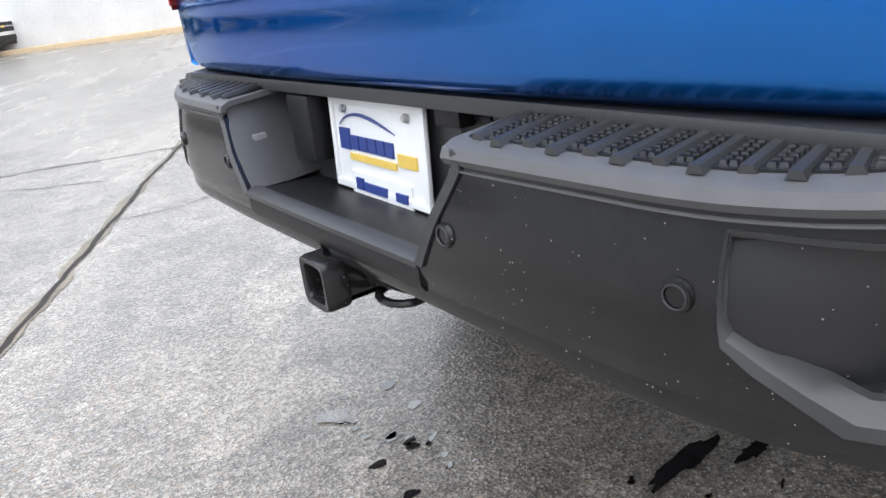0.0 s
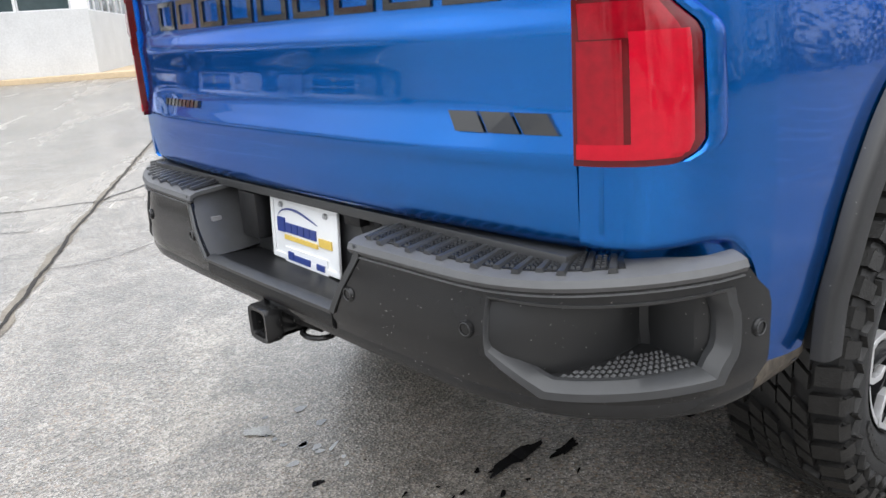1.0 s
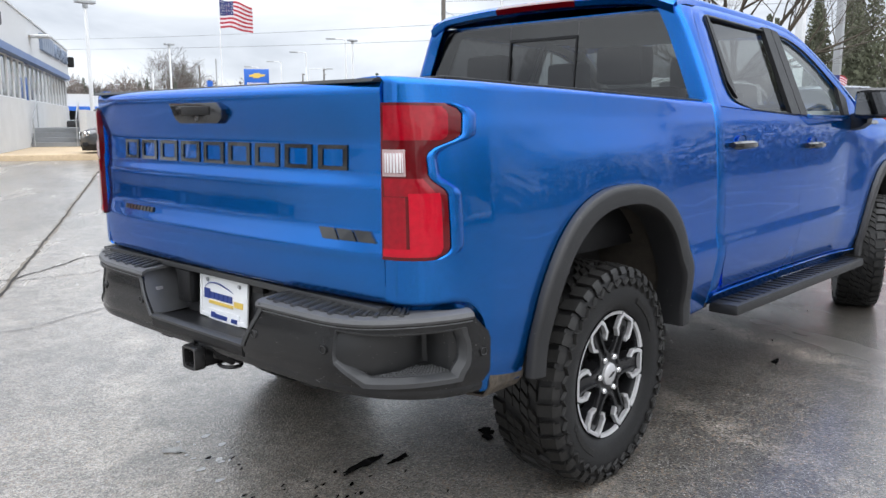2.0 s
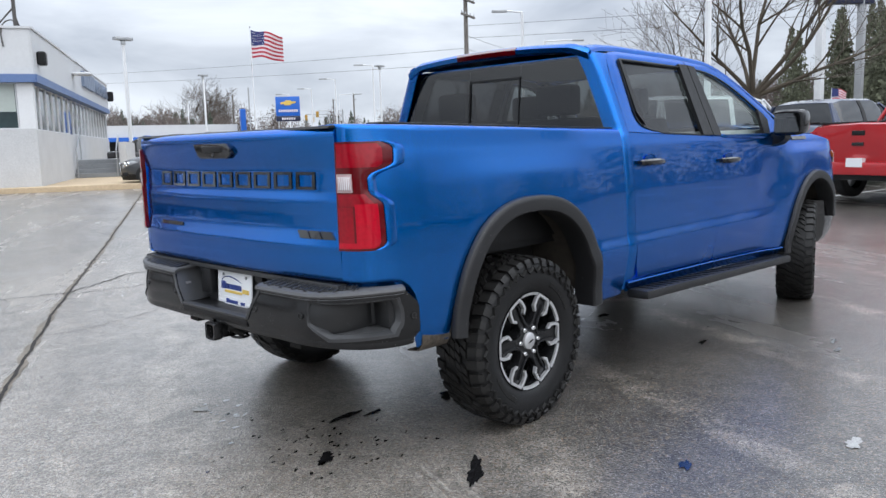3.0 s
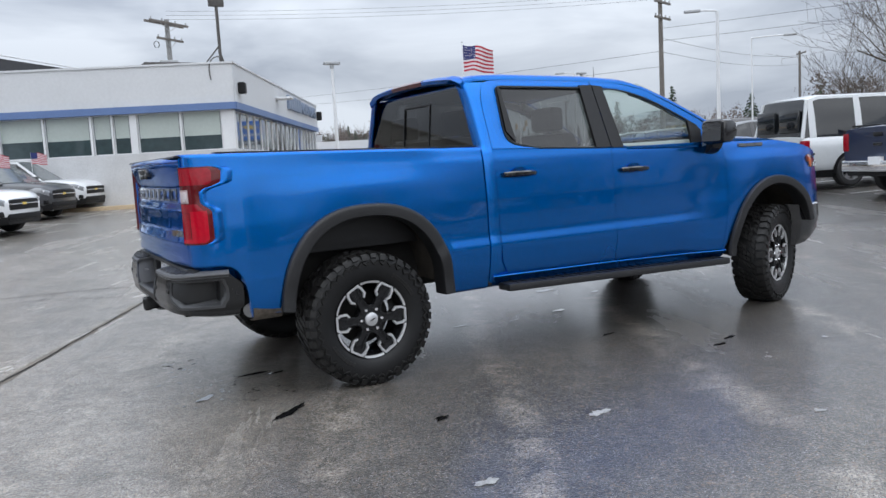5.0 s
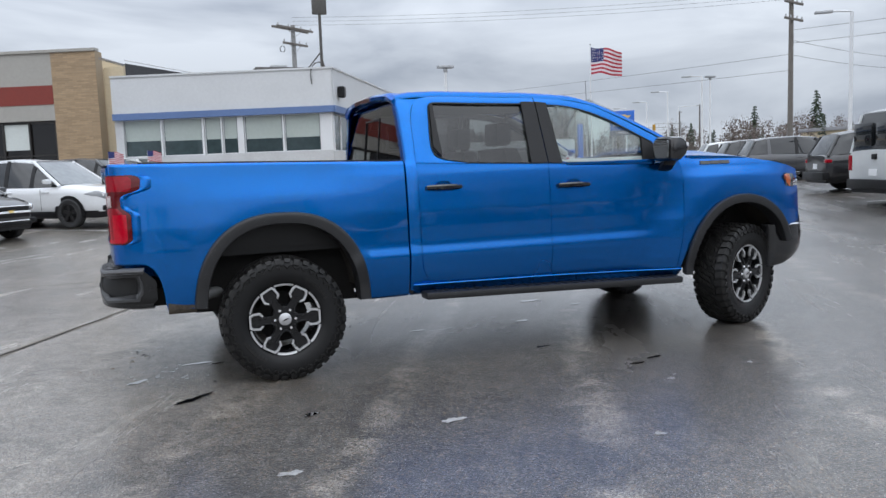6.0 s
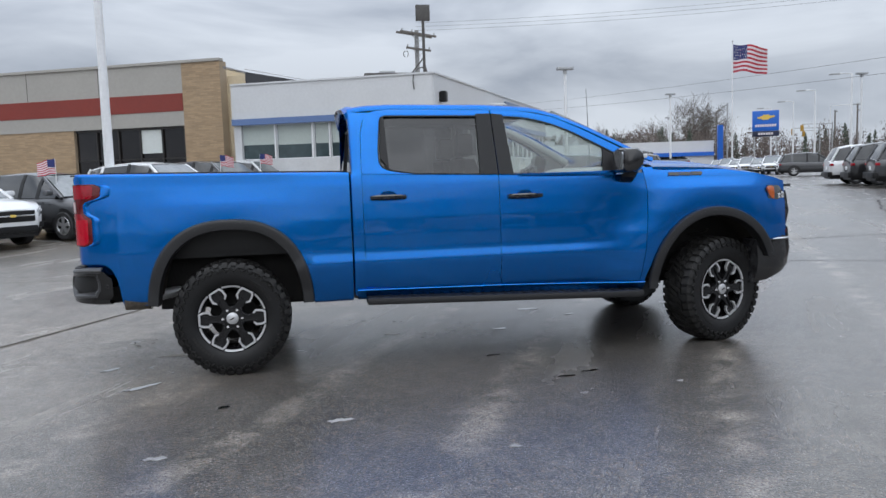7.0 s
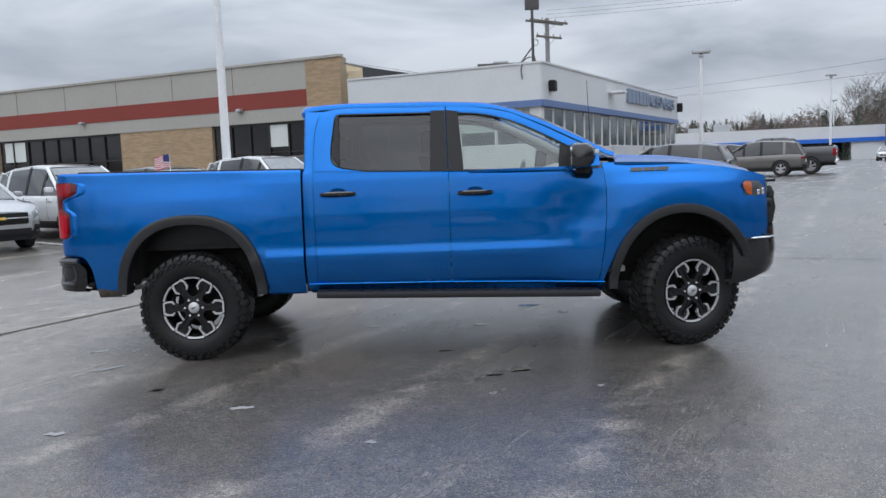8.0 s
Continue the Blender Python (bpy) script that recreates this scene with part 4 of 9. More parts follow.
def fender(s):
    xs = sorted(set(spread(3.125, 3.32, 8) + [ARCH_F["x"] + ARCH_F["a"] * 1.002 * math.sin(a) for a in spread(-math.pi / 2, math.pi / 2, 41)] + spread(4.26, 4.34, 4)))
    rows = []
    for x in xs:
        if x < 3.125:
            continue
        low = arch_z(ARCH_F, x)
        base = 0.50 if x < 3.7 else 0.80
        low = max(low - 0.02, base) if low is not None else base
        top = hood_edge(x) - 0.012
        row = []
        for z in spread(low, top, 48):
            edge = curve_at(DOOR_FRONT, z, 0.02) + 0.0045
            xx = edge + (x - 3.125) / (3.32 - 3.125) * (3.32 - edge) if x < 3.32 else x
            w = fender_w(xx, z)
            row.append((xx, s * w, z))
        rows.append(row)
    part("front_fender", face_out(sheet(rows), (3.5, 0, 0.9)), BLUE, truck, "blue front fender with dark block badge", solid=0.012, angle=50)
    for k in range(3):
        x0 = 3.33 + 0.095 * k
        bm = prism([(x0, 1.322), (x0 + 0.088, 1.320), (x0 + 0.095, 1.345), (x0 + 0.007, 1.347)], "y", -0.006, 0.005)
        for v in bm.verts:
            wz = fender_w(v.co.x, v.co.z)
            v.co.y = s * (wz + 0.005 + v.co.y)
        bmesh.ops.recalc_face_normals(bm, faces=bm.faces[:])
        part("badge_block", bm, GLOSS_BLACK, truck)


mirror_pair(fender)
rows = []
for x in spread(3.22, 4.36, 30):
    e = hood_edge(x) - 0.05 * step01(4.22, 4.36, x)
    w0 = side_w(x, 1.30) - 0.040 - 0.06 * step01(4.2, 4.36, x)
    row = []
    for y in spread(-1, 1, 33):
        a = abs(y)
        bulge = 0.020 * step01(0.98, 0.80, a) + 0.030 * step01(0.62, 0.48, a) * (1 - step01(4.05, 4.33, x)) + 0.012 * (1 - a * a)
        row.append((x + 0.10 * (1 - a ** 2) * step01(3.9, 4.36, x) + 0.10 * (1 - a ** 2) * (1 - step01(3.22, 3.6, x)), y * w0, e - 0.01 + bulge))
    rows.append(row)
part("bonnet", face_out(sheet(rows), (3.8, 0, 0.9)), BLUE, truck, "blue bonnet with a raised centre", solid=0.02, angle=40)
part("bonnet_insert", box(3.40, 3.75, -0.34, 0.34, 1.405, 1.428, bevel=0.01), PLASTIC_DARK, truck, "matt black bonnet insert")

LAMP_DARK = material("smoked_headlamp_lens", (0.05, 0.055, 0.06), 0.06, vary=0.2, scale=20, coat=0.6)

# nose: grille, lamps and bumper
part("grille", prism([(4.26, 0.86), (4.44, 0.86), (4.47, 1.0), (4.44, 1.17), (4.30, 1.20)], "y", -0.80, 0.80, bevel=0.02), GLOSS_BLACK, truck, "gloss black grille")
for z in (0.93, 1.02, 1.11):
    part("grille_bar", box(4.43, 4.478, -0.74, 0.74, z - 0.02, z + 0.02, bevel=0.008), GLOSS_BLACK, truck)


def nose_side(s):
    lamp = []
    for x, z0, z1, w in ((4.10, 1.16, 1.215, 0.0), (4.16, 1.115, 1.222, 0.0), (4.26, 1.095, 1.215, 0.0), (4.33, 1.095, 1.205, -0.02), (4.39, 1.10, 1.195, -0.10), (4.42, 1.10, 1.19, -0.22)):
        ww = side_w(min(x, 4.3), 1.15) + w
        lamp.append([(x, s * (ww + 0.006), z0), (x, s * (ww + 0.012), (z0 + z1) / 2), (x, s * (ww - 0.004), z1), (x, s * (ww - 0.12), z1), (x, s * (ww - 0.12), z0)])
    head = part("headlamp", solid_loft(lamp[1:]), LAMP_DARK, truck, "clear headlamp with an amber corner", angle=40)
    amb = []
    for x, z0, z1 in ((4.150, 1.178, 1.206), (4.17, 1.142, 1.214), (4.195, 1.118, 1.214), (4.218, 1.110, 1.208)):
        ww = side_w(x, 1.15)
        amb.append([(x, s * (ww + 0.012), z0), (x, s * (ww + 0.018), (z0 + z1) / 2), (x, s * (ww + 0.004), z1), (x, s * (ww - 0.05), z1), (x, s * (ww - 0.05), z0)])
    part("turn_signal", solid_loft(amb), AMBER, head, "amber turn signal lens")
    for k, x in enumerate((4.262, 4.300)):
        part("lamp_reflector", box(x, x + 0.022, min(s * (side_w(x, 1.15) - 0.06), s * (side_w(x, 1.15) + 0.014)), max(s * (side_w(x, 1.15) - 0.06), s * (side_w(x, 1.15) + 0.014)), 1.112, 1.150 + 0.012 * k, bevel=0.004), CHROME, head)
    part("lamp_bar", box(4.30, 4.44, min(s * 0.70, s * 0.86), max(s * 0.70, s * 0.86), 1.20, 1.225, bevel=0.01), GLOSS_BLACK, head)
    part("lower_lamp", box(4.30, 4.42, min(s * 0.72, s * 0.86), max(s * 0.72, s * 0.86), 0.93, 1.08, bevel=0.02), GLOSS_BLACK, head)
    # cheek panel below the lamp
    rows = []
    for x in spread(4.24, 4.35, 5):
        rows.append([(x, s * (side_w(min(x, 4.34), z) - 0.02 * step01(4.3, 4.4, x)), z) for z in spread(0.81, 1.10, 8)])
    part("fender_cheek", face_out(sheet(rows), (4.0, 0, 0.9)), BLUE, truck, solid=0.015)
    # bumper end
    sec = []
    for x, w, zb, zt in ((4.08, 0.955, 0.44, 0.79), (4.20, 0.965, 0.46, 0.80), (4.30, 0.955, 0.50, 0.84), (4.37, 0.92, 0.52, 0.87), (4.43, 0.84, 0.52, 0.88), (4.50, 0.66, 0.52, 0.88), (4.54, 0.40, 0.52, 0.88), (4.55, 0.0, 0.52, 0.88)):
        sec.append([(x, s * w, zb + 0.06), (x + 0.01, s * (w + 0.012), (zb + zt) / 2), (x, s * w, zt), (x - 0.06, s * max(w - 0.10, -0.02), zt + 0.01), (x - 0.08, s * max(w - 0.12, -0.02), zb), (x - 0.02, s * max(w - 0.03, 0), zb)])
    part("front_bumper", solid_loft(sec), GLOSS_BLACK, truck, "gloss black front bumper end", angle=40)
    strip = []
    for x, w in ((4.10, 0.972), (4.20, 0.980), (4.30, 0.966), (4.37, 0.93), (4.43, 0.85)):
        strip.append([(x, s * w, 0.785), (x, s * (w + 0.008), 0.792), (x, s * w, 0.800), (x, s * (w - 0.03), 0.795)])
    part("bumper_strip", solid_loft(strip), CHROME, truck, "thin bright bumper strip")


mirror_pair(nose_side)


# sills and running boards
def sill(s):
    rows = []
    for x in spread(0.90, 3.12, 18):
        top = curve_at([(0.95, 0.568), (2.0, 0.549), (3.1, 0.512)], x)
        rows.append([(x, s * (side_w(x, top) - 0.020), top + 0.035), (x, s * (side_w(x, top) - 0.016), top + 0.001), (x, s * (side_w(x, top) + 0.011), top - 0.003), (x, s * (side_w(x, top) + 0.014), top - 0.010), (x, s * (side_w(x, top - 0.03) + 0.006), top - 0.026), (x, s * 0.94, top - 0.06), (x, s * 0.88, top - 0.09), (x, s * 0.70, top - 0.09)])
    part("sill", face_out(sheet(rows), (2, 0, 0.8)), BLUE, truck, "blue sill panel", solid=0.01)
    m = pose(2.02, s * 0.998, 0.462, 0, math.degrees(math.atan2(0.058, 2.1)), 0)
    board = part("running_board", box(-1.06, 1.06, -0.070, 0.070, -0.030, 0.022, bevel=0.016, m=m), FLARE, truck, "ribbed dark plastic running board")
    for k in range(26):
        x = -0.98 + 0.078 * k
        part("tread_rib", box(x, x + 0.034, -0.050, 0.050, 0.020, 0.027, bevel=0.003, m=m), PLASTIC_DARK, board)
    for x in (-0.8, 0.0, 0.8):
        part("board_bracket", box(x - 0.03, x + 0.03, min(-s * 0.30, -s * 0.05), max(-s * 0.30, -s * 0.05), -0.02, 0.0, m=m), UNDERBODY, board)


mirror_pair(sill)


MIRROR = material("dim_mirror_glass", (0.42, 0.43, 0.45), 0.03, 1.0, vary=0.02)


# wing mirrors
def wing_mirror(s):
    arm = bmesh.new()
    solid_loft([[(x, s * y, z) for x, z in ((2.93 + dx, 1.30 + dz), (3.03 + dx, 1.29 + dz), (3.06 + dx, 1.33 + dz), (2.99 + dx, 1.40 + dz))] for y, dx, dz in ((0.93, 0.0, -0.02), (1.02, -0.02, 0.0), (1.06, -0.03, 0.03))], arm)
    shell = []
    for y, x0, x1, z0, z1 in ((0.985, 2.890, 3.000, 1.375, 1.515), (0.995, 2.874, 3.030, 1.360, 1.532), (1.05, 2.866, 3.050, 1.352, 1.540), (1.16, 2.868, 3.042, 1.356, 1.538), (1.195, 2.876, 3.025, 1.366, 1.526), (1.205, 2.892, 3.000, 1.385, 1.508)):
        c = 0.014
        shell.append([(x0, s * y, z0 + c), (x0 + c, s * y, z0), (x1 - 4 * c, s * y, z0 + 0.004), (x1 - c, s * y, z0 + 3 * c), (x1, s * y, z0 + 6 * c), (x1 - c, s * y, z1 - 2 * c), (x1 - 4 * c, s * y, z1), (x0 + c, s * y, z1), (x0, s * y, z1 - c)])
    mir = part("wing_mirror", solid_loft(shell), GLOSS_BLACK, truck, "gloss black wing mirror on a folding arm", angle=24)
    part("mirror_arm", arm, PLASTIC_DARK, mir)
    part("mirror_glass", prism(rounded([(min(s * 1.0, s * 1.18), 1.378), (max(s * 1.0, s * 1.18), 1.378), (max(s * 1.0, s * 1.18), 1.512), (min(s * 1.0, s * 1.18), 1.512)], 0.02), "x", 2.858, 2.870), MIRROR, mir, "mirror glass")
    part("repeater", box(3.035, 3.066, min(s * 1.08, s * 1.16), max(s * 1.08, s * 1.16), 1.46, 1.49, bevel=0.006), CLEAR_LENS, mir)


mirror_pair(wing_mirror)
part("aerial", tube([(3.33, 0.75, 1.40), (3.32, 0.75, 1.7), (3.30, 0.75, 2.17)], [0.006, 0.004, 0.002], 8), PLASTIC_DARK, truck, "thin black whip aerial")

# cabin
part("cabin_floor", box(0.93, 3.3, -0.86, 0.86, 0.56, 0.60), CABIN, truck)
part("headliner", box(0.95, 2.45, -0.66, 0.66, 1.846, 1.856), CABIN, truck, "pale grey headliner")
for s in (-1, 1):
    part("pillar_trim", tube([(x, s * (tumble(roof_z(x)) - 0.060), roof_z(x) - 0.024) for x in spread(2.40, 3.12, 8)], 0.034, 10), CABIN, truck, "grey inner pillar trim")
    part("door_trim", box(2.02, 3.05, min(s * 0.86, s * 0.91), max(s * 0.86, s * 0.91), 0.62, 1.335, bevel=0.02), CABIN, truck, "grey inner door trim")
part("dashboard", prism([(2.70, 0.9), (3.25, 0.9), (3.25, 1.40), (2.98, 1.405), (2.74, 1.33), (2.70, 1.2)], "y", -0.84, 0.84, bevel=0.02), CABIN, truck)


def seat(x, y, w, name):
    st = part(name, prism([(x, 0.78), (x + 0.50, 0.80), (x + 0.52, 0.92), (x + 0.1, 0.90), (x - 0.16, 1.50), (x - 0.28, 1.50), (x - 0.12, 0.80)], "y", y - w / 2, y + w / 2, bevel=0.03), SEAT, truck, "black leather seat")
    for dy in ([0.0] if w < 0.8 else [-0.42, 0.42]):
        part("headrest", box(x - 0.27, x - 0.14, y + dy - 0.13, y + dy + 0.13, 1.52, 1.70, bevel=0.035), SEAT, st)


seat(2.02, -0.42, 0.54, "front_seat")
seat(2.02, 0.42, 0.54, "front_seat")
seat(1.22, 0.0, 1.45, "rear_bench")
ring = [(2.60 + 0.06 * math.cos(a), 0.42 + 0.19 * math.sin(a), 1.24 + 0.18 * math.cos(a)) for a in spread(0, math.tau, 29)]
wheel_s = part("steering_wheel", tube(ring, 0.016, 8), SEAT, truck, "black steering wheel")
part("steering_column", tube([(2.60, 0.42, 1.24), (2.85, 0.42, 1.15)], 0.04, 10), SEAT, wheel_s)
part("wheel_boss", box(2.57, 2.60, 0.25, 0.59, 1.20, 1.28, bevel=0.01), SEAT, wheel_s)

# underbody
under = bmesh.new()
for s in (-1, 1):
    box(-1.0, 4.2, s * 0.45 - 0.04, s * 0.45 + 0.04, 0.50, 0.62, bm=under)
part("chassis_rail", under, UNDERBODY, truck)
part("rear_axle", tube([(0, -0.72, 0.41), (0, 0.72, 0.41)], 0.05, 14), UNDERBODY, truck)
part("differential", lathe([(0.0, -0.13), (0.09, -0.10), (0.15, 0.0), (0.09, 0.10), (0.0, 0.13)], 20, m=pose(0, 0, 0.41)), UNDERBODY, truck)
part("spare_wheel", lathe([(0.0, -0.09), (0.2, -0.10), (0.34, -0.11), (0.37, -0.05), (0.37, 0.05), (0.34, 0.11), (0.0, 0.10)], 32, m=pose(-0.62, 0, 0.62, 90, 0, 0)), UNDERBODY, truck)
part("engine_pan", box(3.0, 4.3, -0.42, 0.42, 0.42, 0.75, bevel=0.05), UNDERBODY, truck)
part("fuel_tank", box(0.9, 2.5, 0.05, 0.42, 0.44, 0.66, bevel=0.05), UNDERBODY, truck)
part("exhaust", tube([(2.2, -0.25, 0.50), (0.7, -0.3, 0.50), (0.35, -0.45, 0.62), (-0.3, -0.55, 0.60), (-0.62, -0.72, 0.55), (-0.70, -0.80, 0.54)], 0.04, 12), STEEL, truck)
part("exhaust_tip", tube([(-0.52, -0.80, 0.575), (-0.66, -0.90, 0.560)], [0.043, 0.045], 16), CHROME, truck, "bright exhaust tip")
part("front_axle", tube([(AXLE_F, -0.72, 0.41), (AXLE_F, 0.72, 0.41)], 0.035, 12), UNDERBODY, truck)
for s in (-1, 1):
    part("leaf_spring", box(-0.55, 0.60, s * 0.55 - 0.03, s * 0.55 + 0.03, 0.44, 0.48, bevel=0.01), UNDERBODY, truck)
    part("shock_absorber", tube([(-0.1, s * 0.6, 0.42), (-0.25, s * 0.5, 0.80)], 0.03, 10), UNDERBODY, truck)
    part("coil_spring", tube([(AXLE_F + 0.09 * math.cos(a), s * 0.60 + 0.09 * math.sin(a), 0.45 + 0.45 * a / 34) for a in spread(0, 34, 60)], 0.012, 6), UNDERBODY, truck)

STEER = 19
add_wheel(truck, pose(0, -0.86, TYRE_R - 0.006))
add_wheel(truck, pose(AXLE_F, -0.86, TYRE_R - 0.006, 0, 0, STEER))
add_wheel(truck, pose(0, 0.86, TYRE_R - 0.006, 0, 10, 180))
add_wheel(truck, pose(AXLE_F, 0.86, TYRE_R - 0.006, 0, 25, 180 + STEER))

# ---- rear bumper ----
WELL_PLASTIC = material("smooth_dark_plastic", (0.0095, 0.0098, 0.0105), 0.42, vary=0.15, scale=8, bump=0.03, bump_scale=900, flecks=0.6)
DULL_LENS = material("dull_clear_lens", (0.20, 0.20, 0.21), 0.25, vary=0.2, scale=60)
BUMP_PLAN = [(0.0, -1.139, 0.0), (0.385, -1.137, 0.385), (0.68, -1.126, 0.68), (0.82, -1.092, 0.815), (0.935, -1.03, 0.912), (1.047, -0.945, 0.985), (1.14, -0.86, 1.012), (1.235, -0.765, 1.020)]


def bump_at(l):
    return curve_at([(p[0], p[1]) for p in BUMP_PLAN], l, 0.05), curve_at([(p[0], p[2]) for p in BUMP_PLAN], l, 0.05)


def bump_point(l, inset, z, s):
    """A point of the bumper: l along its plan, pushed in from the face."""
    x0, y0 = bump_at(max(l - 0.01, 0))
    x1, y1 = bump_at(l + 0.01)
    t = Vector((x1 - x0, y1 - y0)).normalized()
    x, y = bump_at(l)
    return (x + t.y * inset, s * (y - t.x * inset), z)


bumper = part("rear_bumper", box(-0.985, -0.90, -0.66, 0.66, 0.62, 0.70, bevel=0.01), BLACK_METAL, truck, "dark grey and black rear bumper with steps and a tow hitch")


def low_z(l):
    return curve_at([(0.0, 0.572), (0.5, 0.570), (0.8, 0.568), (0.95, 0.566), (1.05, 0.566), (1.15, 0.565), (1.25, 0.570)], l, 0.03)


def top_z(l):
    """Height of the step's front edge."""
    return 0.777 + 0.021 * step01(0.70, 1.08, l)


def face_in(l, z):
    """The face leans back towards its top, less so at the corner."""
    return 0.012 * step01(0.69, 0.775, z) * (1 - step01(0.75, 1.05, l)) + 0.012 * step01(0.64, 0.57, z)


def inner_l(z):
    return 0.284 + 0.090 * min(1.0, max(0.0, (z - 0.640) / 0.130))


P0, P1 = 0.606, 0.752


def pocket_l(k, z):
    """Ends of the corner step's opening at z: 0 the inner end, 1 the outer."""
    if k == 0:
        return 0.718 + 0.004 * step01(0.73, 0.752, z) + 0.100 * min(1.0, max(0.0, (0.664 - z) / 0.058)) ** 1.15
    return 1.118 + 0.018 * step01(0.755, 0.70, z) - 0.030 * step01(0.655, 0.606, z)


def end_l(z):
    """Outer end of the face: cut off at the top, rounded at the bottom."""
    return 1.235 - 0.080 * min(1.0, max(0.0, (z - 0.722) / 0.050)) - 0.030 * step01(0.612, 0.58, z)


def pocket_z(z, l):
    """The opening climbs a little towards the corner."""
    return z + 0.014 * step01(0.8, 1.1, l)


def well_in(l):
    """Depth of the corner step's well: flush at its inner end, deepest near the corner."""
    return curve_at([(0.70, 0.003), (0.75, 0.012), (0.82, 0.042), (1.005, 0.128), (1.03, 0.122), (1.09, 0.050), (1.14, 0.020)], l, 0.004)


def bumper_end(s):
    def at(l, z, more=0.0):
        return bump_point(l, face_in(l, z) + more, z, s)

    bm = bmesh.new()
    def fill(lf, zf, cols, zs):
        sheet([[at(lf(k, z), zf(lf(k, z), z)) for k in spread(0, 1, cols)] for z in zs], bm=bm)
    edge_l = lambda e, z: pocket_l(e, min(max(z, P0), P1))
    low_all = spread(0.0, 1.0, 9)
    # heights run from the lower lip to the step's front edge; the opening takes the middle
    def zz(l, f):
        lo, hi = low_z(l) + 0.03, top_z(l)
        a, b = pocket_z(P0, l), pocket_z(P1, l)
        return lo + (a - lo) * f * 4 if f <= 0.25 else (a + (b - a) * (f - 0.25) * 2 if f <= 0.75 else b + (hi - b) * (f - 0.75) * 4)
    def base(f):
        return 0.58 + (P0 - 0.58) * f * 4 if f <= 0.25 else (P0 + (P1 - P0) * (f - 0.25) * 2 if f <= 0.75 else P1 + (0.772 - P1) * (f - 0.75) * 4)
    def patch(lf, cols, fs):
        rows = []
        for f in fs:
            row = []
            for k in spread(0, 1, cols):
                l = lf(k, base(f))
                row.append(at(l, zz(l, f)))
            rows.append(row)
        sheet(rows, bm=bm)
    fs = [0.0, 0.12, 0.25, 0.3, 0.36, 0.43, 0.5, 0.6, 0.68, 0.75, 0.85, 1.0]
    patch(lambda k, z: inner_l(z) + (edge_l(0, z) - inner_l(z)) * k, 14, fs)
    patch(lambda k, z: edge_l(1, z) + (end_l(z) - edge_l(1, z)) * k, 9, fs)
    patch(lambda k, z: edge_l(0, P1) + (edge_l(1, P1) - edge_l(0, P1)) * k, 20, [0.75, 0.85, 1.0])
    patch(lambda k, z: edge_l(0, P0) + (edge_l(1, P0) - edge_l(0, P0)) * k, 20, [0.0, 0.12, 0.25])
    part("bumper_face", face_out(bm, (-0.7, 0, 0.7)), BLACK_METAL, bumper, "satin black bumper face", solid=0.008)
    # lower lip
    rows = []
    for l in spread(0.0, 1.195, 40):
        z = low_z(l)
        rows.append([bump_point(l, 0.010, z + 0.036, s), bump_point(l, 0.006, z + 0.020, s), bump_point(l, 0.012, z + 0.004, s), bump_point(l, 0.06, z - 0.010, s), bump_point(l, 0.14, z, s)])
    part("lower_lip", face_out(sheet(rows), (-0.7, 0, 0.75)), BLACK_METAL, bumper, solid=0.008)
    # grey step pad on top
    rows = []
    for l in spread(0.362, 1.150, 44):
        deep = 0.150 * (1 - step01(0.80, 1.10, l)) + 0.032
        z, i = top_z(l), face_in(l, 0.775)
        rows.append([bump_point(l, i - 0.002, z - 0.006, s), bump_point(l, i - 0.007, z + 0.002, s), bump_point(l, i - 0.002, z + 0.013, s), bump_point(l, i + 0.014, z + 0.020, s), bump_point(l, i + deep * 0.5 + 0.01, z + 0.027 - 0.005 * step01(0.8, 1.05, l), s), bump_point(l, i + deep, z + 0.042 - 0.022 * step01(0.75, 0.98, l), s)])
    part("step_pad", face_out(sheet(rows), (-0.9, 0, 0.6)), PLASTIC, bumper, "grey plastic step pad", solid=0.01)
    # bright edge line under the pad
    rows = []
    for l in spread(0.372, 1.146, 44):
        z, i = top_z(l) - 0.012, face_in(l, 0.765)
        rows.append([bump_point(l, i + 0.002, z - 0.002, s), bump_point(l, i - 0.003, z - 0.001, s), bump_point(l, i - 0.003, z + 0.001, s), bump_point(l, i + 0.002, z + 0.002, s)])
    part("pad_edge", face_out(sheet(rows), (-0.8, 0, 0.77)), PLASTIC, bumper, solid=0.002)
    # slanting inner cheek
    rows = []
    for k in spread(0, 1, 9):
        z = 0.638 + 0.151 * k
        l = inner_l(min(z, 0.77)) + 0.002
        i = face_in(l, z)
        rows.append([bump_point(l + 0.016, i - 0.004, z - 0.004, s), bump_point(l + 0.004, i - 0.006, z, s), bump_point(l - 0.002, i + 0.012, z + 0.003, s), bump_point(l - 0.004, i + 0.08, z + 0.004, s), bump_point(l - 0.004, 0.165, z + 0.010, s)])
    part("inner_cheek", face_out(sheet(rows), (-0.9, s * 0.7, 0.7)), RIM_PLASTIC, bumper, "grey plastic cheek beside the plate", solid=0.01)
    y = 0.342
    part("cheek_lamp", box(-1.090, -1.062, min(s * (y - 0.008), s * (y + 0.010)), max(s * (y - 0.008), s * (y + 0.010)), 0.714, 0.730, bevel=0.003), DULL_LENS, bumper, "small clear step lamp")
    rows = []
    for l in spread(0.385, 0.950, 30):
        z, i = top_z(l), face_in(l, 0.775)
        deep = 0.150 * (1 - step01(0.80, 1.10, l)) + 0.032
        rows.append([bump_point(l, i + d, z + 0.0225 + 0.14 * (d - 0.014), s) for d in spread(0.020, deep - 0.012, 5)])
